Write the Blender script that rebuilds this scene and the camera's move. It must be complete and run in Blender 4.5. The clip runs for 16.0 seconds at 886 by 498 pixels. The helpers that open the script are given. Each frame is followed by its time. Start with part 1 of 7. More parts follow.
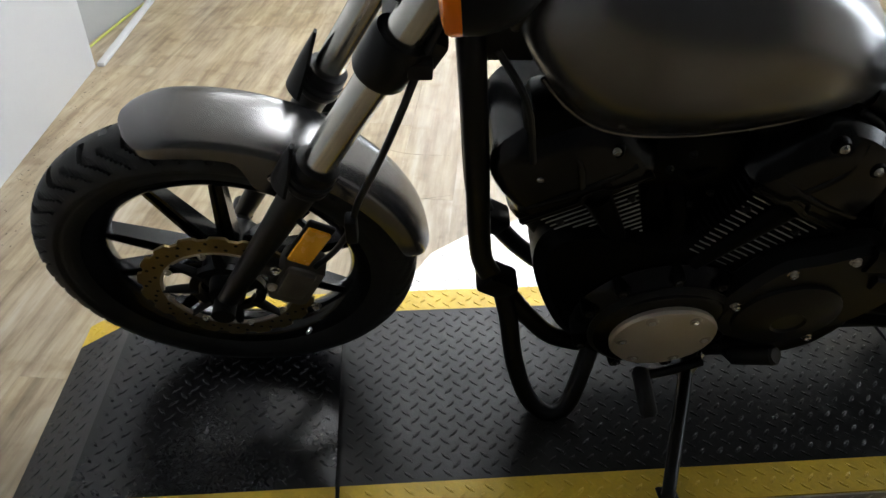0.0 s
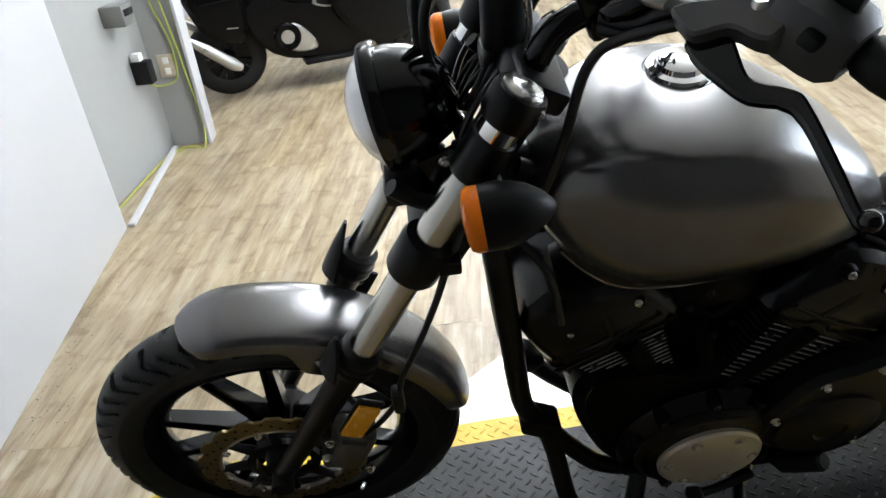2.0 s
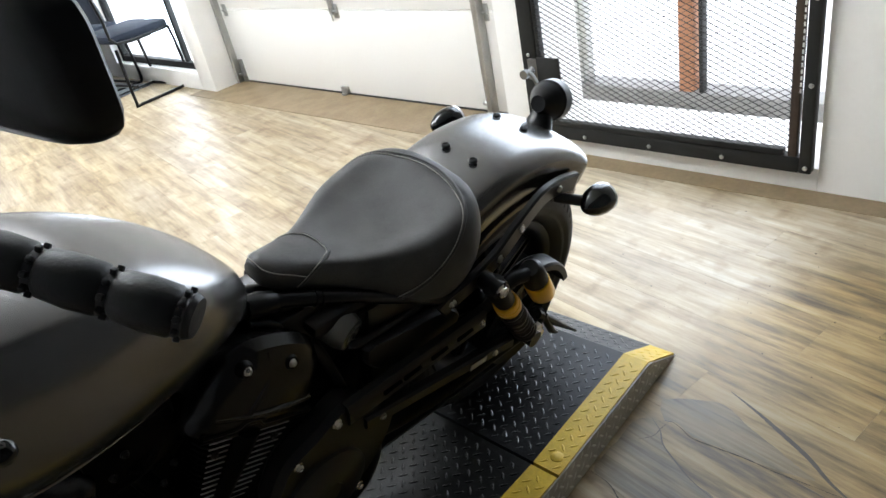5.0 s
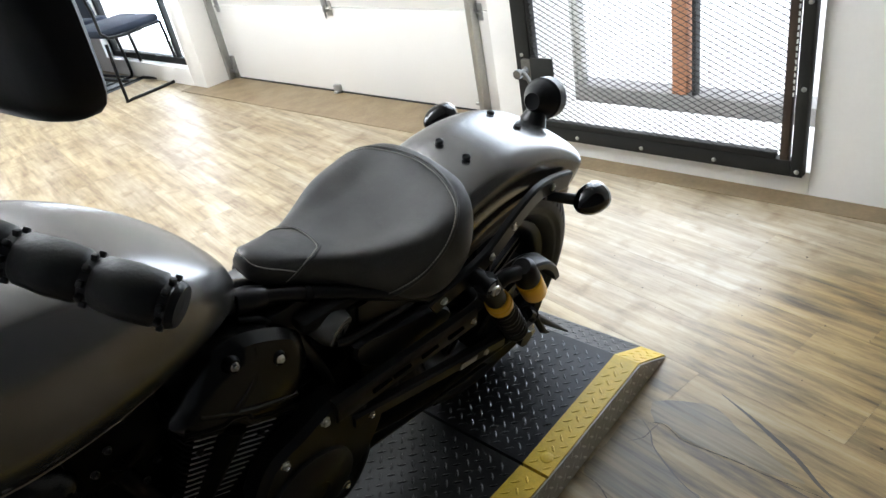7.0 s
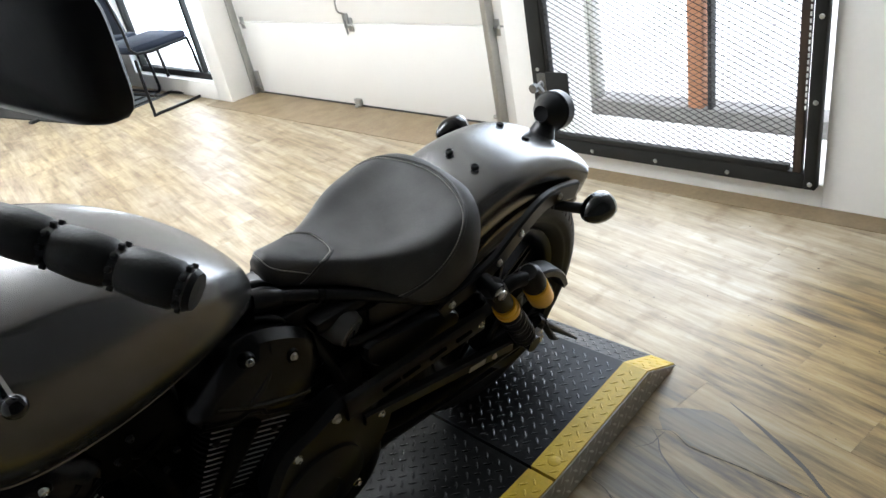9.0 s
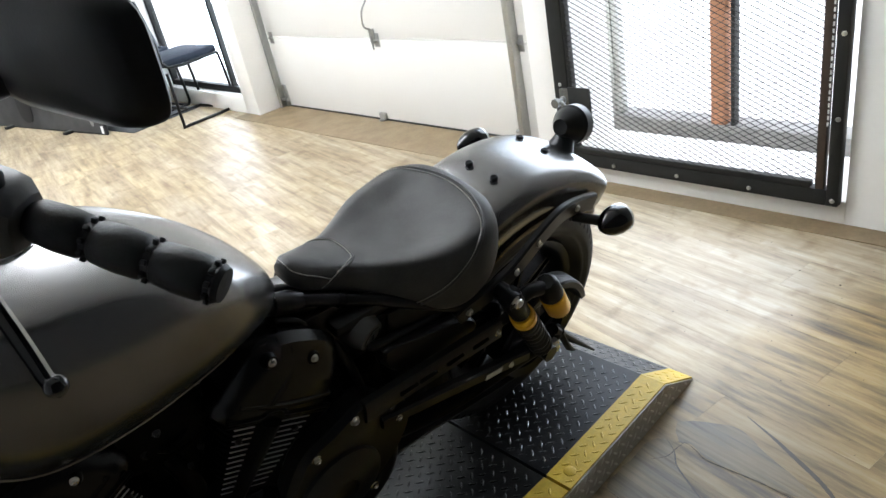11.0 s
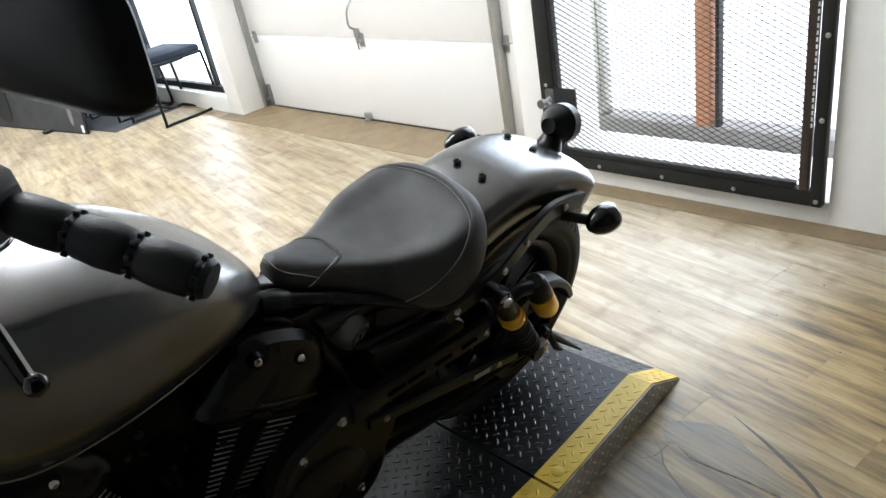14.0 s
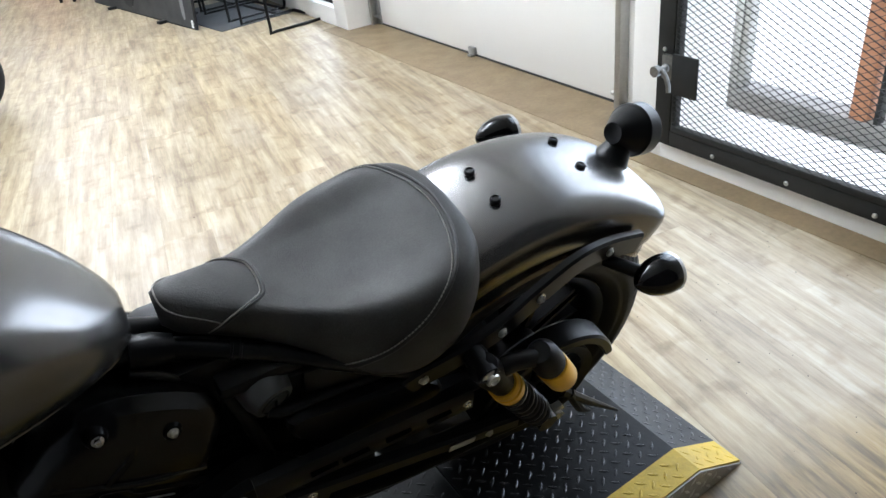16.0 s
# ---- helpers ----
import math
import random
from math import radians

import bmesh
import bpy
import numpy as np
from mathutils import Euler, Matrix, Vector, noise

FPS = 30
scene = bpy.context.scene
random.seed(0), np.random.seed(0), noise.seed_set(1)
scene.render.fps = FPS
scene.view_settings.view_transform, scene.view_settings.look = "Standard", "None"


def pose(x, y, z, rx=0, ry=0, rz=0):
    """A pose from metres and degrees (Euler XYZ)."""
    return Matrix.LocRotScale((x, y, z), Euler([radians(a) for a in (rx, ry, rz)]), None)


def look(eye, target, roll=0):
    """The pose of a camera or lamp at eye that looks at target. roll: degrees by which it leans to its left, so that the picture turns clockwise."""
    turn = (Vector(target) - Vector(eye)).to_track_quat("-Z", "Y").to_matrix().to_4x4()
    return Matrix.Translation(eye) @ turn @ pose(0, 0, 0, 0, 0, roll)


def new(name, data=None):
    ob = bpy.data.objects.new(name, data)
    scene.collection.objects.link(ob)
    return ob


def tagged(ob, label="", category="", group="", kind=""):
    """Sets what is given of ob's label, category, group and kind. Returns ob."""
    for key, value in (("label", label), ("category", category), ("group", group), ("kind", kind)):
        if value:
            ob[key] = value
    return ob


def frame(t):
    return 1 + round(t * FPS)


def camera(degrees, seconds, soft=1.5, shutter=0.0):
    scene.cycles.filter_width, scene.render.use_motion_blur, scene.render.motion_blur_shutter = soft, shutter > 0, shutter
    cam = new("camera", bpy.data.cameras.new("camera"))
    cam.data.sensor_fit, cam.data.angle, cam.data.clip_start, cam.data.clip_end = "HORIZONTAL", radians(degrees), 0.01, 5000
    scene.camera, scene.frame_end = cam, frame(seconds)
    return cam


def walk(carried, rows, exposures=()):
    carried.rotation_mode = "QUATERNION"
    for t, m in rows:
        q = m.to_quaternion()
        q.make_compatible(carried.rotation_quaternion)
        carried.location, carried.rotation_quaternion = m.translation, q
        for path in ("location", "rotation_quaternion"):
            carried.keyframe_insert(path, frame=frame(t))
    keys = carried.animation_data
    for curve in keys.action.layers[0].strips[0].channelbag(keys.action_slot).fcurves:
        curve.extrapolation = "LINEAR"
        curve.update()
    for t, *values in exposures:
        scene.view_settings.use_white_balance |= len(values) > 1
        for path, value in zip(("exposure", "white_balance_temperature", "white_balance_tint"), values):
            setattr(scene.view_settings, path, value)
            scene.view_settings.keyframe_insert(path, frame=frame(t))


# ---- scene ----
cam = camera(64.0, 16.0)
METRES, EYE, TILT, LEAN, TURN = 1.35, 1.0, -33.0, 0.0, 0.0
PATH = [
    (0, (0.105, -1.053, 1.106), (0.257, 0.54, -0.094), 1.5),
    (0.5, (0.039, -1.05, 1.104), (-0.025, 0.539, -0.109), 1.5),
    (1, (0.002, -1.054, 1.117), (-0.216, 0.526, -0.089), 0.8),
    (1.5, (0.022, -1.042, 1.17), (-0.156, 0.603, 0.047), -3.6),
    (2, (0.091, -1.042, 1.245), (0.205, 0.688, 0.248), -6.6),
    (2.5, (0.156, -1.038, 1.291), (0.557, 0.687, 0.362), -9.4),
    (3, (0.244, -1.027, 1.292), (0.894, 0.602, 0.329), -11.3),
    (3.5, (0.325, -1.038, 1.265), (1.166, 0.471, 0.257), -12.9),
    (4, (0.368, -1.055, 1.253), (1.332, 0.369, 0.233), -13.0),
    (4.5, (0.395, -1.07, 1.245), (1.457, 0.277, 0.216), -13.1),
    (5, (0.409, -1.076, 1.247), (1.546, 0.232, 0.249), -12.6),
    (7.5, (0.412, -1.065, 1.232), (1.567, 0.226, 0.231), -11.3),
    (8, (0.403, -1.08, 1.237), (1.548, 0.231, 0.253), -11.2),
    (8.5, (0.396, -1.106, 1.241), (1.53, 0.226, 0.271), -11.5),
    (9, (0.392, -1.12, 1.241), (1.526, 0.222, 0.286), -11.9),
    (9.5, (0.38, -1.125, 1.239), (1.489, 0.239, 0.285), -10.5),
    (10, (0.38, -1.135, 1.244), (1.498, 0.247, 0.328), -11.7),
    (12.5, (0.365, -1.155, 1.244), (1.464, 0.251, 0.341), -11.7),
    (13, (0.368, -1.155, 1.241), (1.467, 0.25, 0.337), -11.8),
    (13.5, (0.369, -1.149, 1.238), (1.462, 0.255, 0.326), -12.0),
    (14, (0.374, -1.137, 1.235), (1.515, 0.229, 0.324), -11.2),
    (14.5, (0.352, -1.102, 1.231), (1.519, 0.222, 0.289), -10.9),
    (15, (0.366, -1.062, 1.223), (1.564, 0.172, 0.202), -12.3),
    (15.5, (0.569, -1.046, 1.209), (1.549, 0.369, 0.19), -9.0),
    (16, (0.784, -0.962, 1.197), (1.595, 0.536, 0.148), -7.5),
]
walk(cam, [(t, look(eye, target, roll)) for t, eye, target, roll in PATH], [(0, -0.12, 6300, 10), (0.5, 0.06, 6250, 10), (1.0, 0.14, 6200, 10), (2.0, 0.20, 6100, 10), (3.0, 0.28, 6050, 10), (4.0, 0.24, 6080, 10), (5.0, 0.20, 6150, 10), (9.0, 0.18, 6120, 10), (14.5, 0.18, 6130, 10), (15.0, 0.24, 6090, 10), (15.5, 0.09, 6000, 10), (16.0, 0.03, 5900, 10)])

FLOOR = -0.083      # the shop floor; the lift's deck is at zero
CEIL = 2.75

# ---------------------------------------------------------------- light
world = bpy.data.worlds.new("sky")
scene.world = world
world.use_nodes = True
wn = world.node_tree.nodes
sky = wn.new("ShaderNodeTexSky")
sky.sky_type, sky.sun_disc = "NISHITA", False
sky.sun_elevation, sky.sun_rotation = radians(35), radians(80)
world.node_tree.links.new(sky.outputs[0], wn["Background"].inputs[0])
wn["Background"].inputs[1].default_value = 0.12


def sun_lamp():
    d = bpy.data.lights.new("sun", "SUN")
    d.energy, d.angle, d.color = 3.0, radians(0.6), (1, 0.95, 0.88)
    new("sun", d).matrix_world = look((20, -6, 12), (0, 0, 0))


def area(name, x, y, z, sx, sy, power, col, rot):
    d = bpy.data.lights.new(name, "AREA")
    d.shape, d.size, d.size_y, d.energy, d.color = "RECTANGLE", sx, sy, power, col
    new(name, d).matrix_world = pose(x, y, z, *rot)


sun_lamp()
DAY, TUBE = (0.74, 0.86, 1.0), (0.93, 0.965, 1.0)
# place, share of the power, length and width of each hanging fitting
LIGHTS = [(1.2, 1.2, 0.86, 1.2, 0.5), (-0.1, 1.9, 0.08, 0.6, 0.3), (0.95, 3.3, 1.12, 1.2, 0.3), (0.95, 5.6, 1.0, 1.2, 0.3), (0.95, 8.4, 1.0, 1.2, 0.3)]
for lx, ly, share, llen, lwid in LIGHTS:
    area("ceiling_tube_light", lx, ly, CEIL - 0.3, llen, lwid, 43 * share, TUBE, (0, 0, 0))
    # Added fill: brightens the unseen ceiling so that the tank top reflects more.
    area("ceiling_tube_uplight", lx, ly, CEIL - 0.26, llen, lwid, 60 * share, TUBE, (180, 0, 0))
area("gate_daylight", 2.75, 0.3, 1.0, 1.9, 1.1, 19, DAY, (0, 90, 0))
area("window_daylight", 3.15, 4.65, 0.9, 1.5, 1.2, 38, DAY, (0, 90, 0))


# ---------------------------------------------------------------- building kit
def spline(pts, k=4, closed=False):
    """Catmull-Rom points through pts, k steps a span."""
    P = [Vector(p) for p in pts]
    n, out = len(P), []
    for i in range(n if closed else n - 1):
        if closed:
            a, b, c, d = P[i - 1], P[i], P[(i + 1) % n], P[(i + 2) % n]
        else:
            b, c = P[i], P[i + 1]
            a = P[i - 1] if i else b * 2 - c
            d = P[i + 2] if i + 2 < n else c * 2 - b
        for j in range(k):
            t = j / k
            out.append(0.5 * (2 * b + (c - a) * t + (2 * a - 5 * b + 4 * c - d) * t * t + (3 * b - a - 3 * c + d) * t ** 3))
    if not closed:
        out.append(P[-1])
    return out


def lerp_list(v, n):
    return [float(np.interp(i / (n - 1) * (len(v) - 1), range(len(v)), v)) for i in range(n)]


class Geo:
    """Vertices and faces that become one mesh."""

    def __init__(self):
        self.v, self.f = [], []

    def add(self, verts, faces, m=None):
        k = len(self.v)
        self.v += [tuple(m @ Vector(p)) if m else tuple(p) for p in verts]
        self.f += [tuple(k + i for i in f) for f in faces]
        return self

    def box(self, x, y, z, sx, sy, sz, bev=0.0, m=None):
        """A box round its centre, with chamfered edges."""
        b = min(bev, 0.49 * min(sx, sy, sz))
        if b <= 0:
            vs = [(x + i * sx / 2, y + j * sy / 2, z + k * sz / 2) for i in (-1, 1) for j in (-1, 1) for k in (-1, 1)]
            return self.add(vs, [(0, 1, 3, 2), (4, 6, 7, 5), (0, 4, 5, 1), (2, 3, 7, 6), (0, 2, 6, 4), (1, 5, 7, 3)], m)
        bm = bmesh.new()
        bmesh.ops.create_cube(bm, size=1, matrix=Matrix.Translation((x, y, z)) @ Matrix.Diagonal((sx, sy, sz, 1)))
        bmesh.ops.bevel(bm, geom=bm.edges[:], offset=b, segments=2, profile=0.5, affect="EDGES")
        bm.verts.index_update()
        self.add([p.co for p in bm.verts], [[p.index for p in f.verts] for f in bm.faces], m)
        bm.free()
        return self

    def loft(self, rings, caps=True, closed=False, m=None):
        """Skin over closed rings of equal length."""
        n, k = len(rings[0]), len(rings)
        fs = []
        for i in range(k if closed else k - 1):
            a, b = i * n, ((i + 1) % k) * n
            fs += [(a + j, a + (j + 1) % n, b + (j + 1) % n, b + j) for j in range(n)]
        if caps and not closed:
            fs += [tuple(range(n))[::-1], tuple((k - 1) * n + j for j in range(n))]
        return self.add([p for r in rings for p in r], fs, m)

    def tube(self, pts, r, n=12, k=1, closed=False, m=None, flat=1.0):
        """A round bar along pts (k > 1: smoothed); r may be a list."""
        P = spline(pts, k, closed) if k > 1 else [Vector(p) for p in pts]
        R = lerp_list(r, len(P)) if isinstance(r, (list, tuple)) else [r] * len(P)
        rings, up = [], None
        for i, p in enumerate(P):
            a = P[i - 1] if (i or closed) else p
            b = P[(i + 1) % len(P)] if (i + 1 < len(P) or closed) else p
            d = (b - a).normalized()
            if up is None:
                up = Vector((0, 0, 1)) if abs(d.z) < 0.9 else Vector((0, 1, 0))
            side = d.cross(up).normalized()
            up = side.cross(d).normalized()
            rings.append([p + (side * math.cos(2 * math.pi * j / n) + up * (flat * math.sin(2 * math.pi * j / n))) * R[i] for j in range(n)])
        return self.loft(rings, True, closed, m)

    def lathe(self, prof, n=32, m=None, closed=False):
        """Turns (radius, height) round the z axis of m."""
        rings = []
        for r, h in prof:
            rings.append([(r * math.cos(2 * math.pi * j / n), r * math.sin(2 * math.pi * j / n), h) for j in range(n)])
        return self.loft(rings, not closed, closed, m)

    def plate(self, outline, h, m=None, bev=0.0):
        """A flat plate: the outline in x and y, from z = 0 to h, with a chamfer."""
        if bev:
            c = sum((Vector((p[0], p[1])) for p in outline), Vector((0, 0))) / len(outline)
            inner = []
            for p in outline:
                q = Vector((p[0], p[1])) - c
                inner.append(c + q * max(0.0, 1 - bev / max(q.length, 1e-6)))
            rings = [[(p[0], p[1], z) for p in o] for o, z in ((inner, 0), (outline, bev), (outline, h - bev), (inner, h))]
        else:
            rings = [[(p[0], p[1], z) for p in outline] for z in (0, h)]
        return self.loft(rings, True, False, m)


def part(name, geo, material, parent=None, label="", sharp=38):
    """Links a Geo as one mesh object."""
    me = bpy.data.meshes.new(name)
    me.from_pydata([tuple(p) for p in geo.v], [], geo.f)
    bm = bmesh.new()
    bm.from_mesh(me)
    bmesh.ops.recalc_face_normals(bm, faces=bm.faces[:])
    bm.to_mesh(me)
    bm.free()
    if sharp:
        me.shade_smooth()
        me.set_sharp_from_angle(angle=radians(sharp))
    me.materials.append(material)
    ob = new(name, me)
    ob.parent = parent
    if label:
        tagged(ob, label)
    return ob


def root(name, m, label, category, group="", kind=""):
    ob = new(name)
    ob.empty_display_size = 0.05
    ob.matrix_world = m
    return tagged(ob, label, category, group, kind)


def along(a, b):
    """The pose whose z axis runs from a to b."""
    a, b = Vector(a), Vector(b)
    return Matrix.Translation(a) @ (b - a).to_track_quat("Z", "Y").to_matrix().to_4x4()


def solid(prof, a, b, n=24, geo=None):
    """A turned solid along a to b; prof: (radius, share of the way)."""
    L = (Vector(b) - Vector(a)).length
    return (geo or Geo()).lathe([(r, h * L) for r, h in prof], n, along(a, b))


# ---------------------------------------------------------------- materials
def material(name, col, rough=0.5, metal=0.0, vary=0.12, scale=6.0, fine=90.0, bump=0.0, rough_vary=0.1, coat=0.0, spec=0.5, stretch=(1, 1, 1), second=None):
    """A surface with two scales of variation in colour, roughness and relief."""
    m = bpy.data.materials.new(name)
    m.use_nodes = True
    N, Lk = m.node_tree.nodes, m.node_tree.links
    p = N["Principled BSDF"]
    tc, mp = N.new("ShaderNodeTexCoord"), N.new("ShaderNodeMapping")
    mp.inputs["Scale"].default_value = stretch
    Lk.new(tc.outputs["Object"], mp.inputs["Vector"])
    big, small = N.new("ShaderNodeTexNoise"), N.new("ShaderNodeTexNoise")
    for node, sc in ((big, scale), (small, fine)):
        node.inputs["Scale"].default_value = sc
        node.inputs["Detail"].default_value = 6
        Lk.new(mp.outputs[0], node.inputs["Vector"])
    mix = N.new("ShaderNodeMix")
    mix.data_type = "RGBA"
    c2 = second or tuple(c * (1 - 2 * vary) for c in col)
    mix.inputs["A"].default_value = (*[min(1, c * (1 + vary)) for c in col], 1)
    mix.inputs["B"].default_value = (*c2, 1)
    add = N.new("ShaderNodeMath")
    add.operation = "MULTIPLY_ADD"
    add.inputs[1].default_value, add.inputs[2].default_value = 0.45, 0.0
    ma = N.new("ShaderNodeMath")
    ma.operation = "MULTIPLY_ADD"
    ma.inputs[1].default_value = 0.55
    Lk.new(small.outputs["Fac"], add.inputs[0])
    Lk.new(big.outputs["Fac"], ma.inputs[0])
    Lk.new(add.outputs[0], ma.inputs[2])
    Lk.new(ma.outputs[0], mix.inputs["Factor"])
    Lk.new(mix.outputs["Result"], p.inputs["Base Color"])
    rr = N.new("ShaderNodeMapRange")
    rr.inputs["To Min"].default_value, rr.inputs["To Max"].default_value = max(0.02, rough - rough_vary), min(1, rough + rough_vary)
    Lk.new(big.outputs["Fac"], rr.inputs["Value"])
    Lk.new(rr.outputs[0], p.inputs["Roughness"])
    p.inputs["Metallic"].default_value = metal
    p.inputs["Specular IOR Level"].default_value = spec
    p.inputs["Coat Weight"].default_value = coat
    p.inputs["Coat Roughness"].default_value = 0.06
    if bump:
        b = N.new("ShaderNodeBump")
        b.inputs["Strength"].default_value, b.inputs["Distance"].default_value = bump, 0.002
        Lk.new(small.outputs["Fac"], b.inputs["Height"])
        Lk.new(b.outputs[0], p.inputs["Normal"])
    return m


def glow(name, col, strength):
    m = bpy.data.materials.new(name)
    m.use_nodes = True
    p = m.node_tree.nodes["Principled BSDF"]
    p.inputs["Emission Color"].default_value = (*col, 1)
    p.inputs["Emission Strength"].default_value = strength
    return m


def glass(name, col=(1, 1, 1), rough=0.02):
    m = bpy.data.materials.new(name)
    m.use_nodes = True
    p = m.node_tree.nodes["Principled BSDF"]
    p.inputs["Base Color"].default_value = (*col, 1)
    p.inputs["Transmission Weight"].default_value = 1
    p.inputs["Roughness"].default_value = rough
    p.inputs["IOR"].default_value = 1.45
    return m


MATTE = material("matte_grey_paint", (0.165, 0.161, 0.160), 0.25, 0.86, 0.06, 5, 400, rough_vary=0.03, spec=0.9)
BLACK = material("satin_black_paint", (0.0030, 0.0030, 0.0034), 0.34, 0, 0.15, 8, 140, 0.05, spec=0.24)
GLOSS = material("gloss_black_paint", (0.002, 0.002, 0.002), 0.12, 0, 0.1, 8, 100, rough_vary=0.04, spec=0.35)
CRINKLE = material("black_engine_paint", (0.002, 0.002, 0.002), 0.36, 0, 0.2, 12, 260, 0.1, spec=0.05)
PLASTIC = material("black_plastic", (0.004, 0.004, 0.004), 0.45, 0, 0.15, 8, 300, 0.1, spec=0.2)
SWITCH = material("grey_black_plastic", (0.050, 0.0493, 0.0480), 0.42, 0, 0.12, 9, 350, 0.1)
RUBBER = material("tyre_rubber", (0.011, 0.011, 0.0108), 0.6, 0, 0.2, 14, 240, 0.15, spec=0.35)
GRIP = material("grip_rubber", (0.005, 0.005, 0.005), 0.55, 0, 0.2, 14, 300, 0.2, spec=0.3)
STEEL = material("fork_tube_steel", (0.62, 0.6, 0.56), 0.22, 1, 0.06, 5, 120, rough_vary=0.06, stretch=(1, 1, 6))
BOLT = material("zinc_bolt", (0.62, 0.61, 0.58), 0.28, 1, 0.12, 20, 200)
CHROME = material("chrome", (0.8, 0.8, 0.8), 0.07, 1, 0.03, 9, 90, rough_vary=0.03)
# Machined edges; their glint is put into a pale, barely metallic colour.
FIN = material("machined_fin_edge", (0.58, 0.58, 0.565), 0.42, 0.3, 0.1, 20, 200)
BRONZE = material("brake_disc_bronze", (0.38, 0.29, 0.14), 0.36, 1, 0.15, 30, 250)
COVER = material("beige_alloy_cover", (0.62, 0.56, 0.47), 0.42, 0.6, 0.08, 8, 220)
CALIPER = material("grey_brown_casting", (0.10, 0.088, 0.07), 0.5, 0.2, 0.25, 30, 200, 0.2)
# Darker, rougher copy of the cover alloy for the rings round its bolts.
RECESSCOVER = material("dull_alloy_recess", (0.40, 0.36, 0.30), 0.5, 0.6, 0.1, 20, 200)
DARKBOLT = material("black_bolt", (0.02, 0.02, 0.02), 0.3, 0.4, 0.2, 20, 200)
GOLD = material("gold_anodised", (0.95, 0.50, 0.025), 0.32, 0.15, 0.08, 12, 150)
LEATHER = material("charcoal_leather", (0.047, 0.0452, 0.0422), 0.52, 0, 0.45, 16, 420, 0.3, spec=0.28, rough_vary=0.2)
THREAD = material("grey_thread", (0.3, 0.285, 0.255), 0.8, 0, 0.15, 30, 300)
AMBER = material("amber_reflector", (1.0, 0.44, 0.02), 0.25, 0, 0.06, 60, 300, 0.2)
ORANGE = material("orange_lens", (1.0, 0.225, 0.002), 0.25, 0, 0.04, 40, 300, 0.1, spec=0.25)
CLEAR = material("clear_lens", (0.8, 0.8, 0.8), 0.1, 0.3, 0.05, 60, 300, 0.15)
GUARD = material("dark_grey_guard", (0.006, 0.006, 0.0059), 0.36, 0, 0.15, 9, 260, 0.1, spec=0.24)
WHEEL = material("gloss_black_wheel", (0.004, 0.004, 0.004), 0.16, 0, 0.1, 9, 160, spec=0.45)
POLISH = material("polished_black_cover", (0.002, 0.002, 0.002), 0.24, 0, 0.2, 12, 200, 0.04, spec=0.24)
# Near-black that paints the shade inside slots which are not cut.
SLOTSHADE = material("deep_slot_black", (0.001, 0.001, 0.001), 0.8, spec=0.05)
CABLE = material("black_cable", (0.010, 0.010, 0.010), 0.35, 0, 0.15, 9, 200, spec=0.4)
MIRROR = material("mirror_shell", (0.004, 0.004, 0.004), 0.4, 0, 0.1, 8, 300, 0.05, spec=0.2)


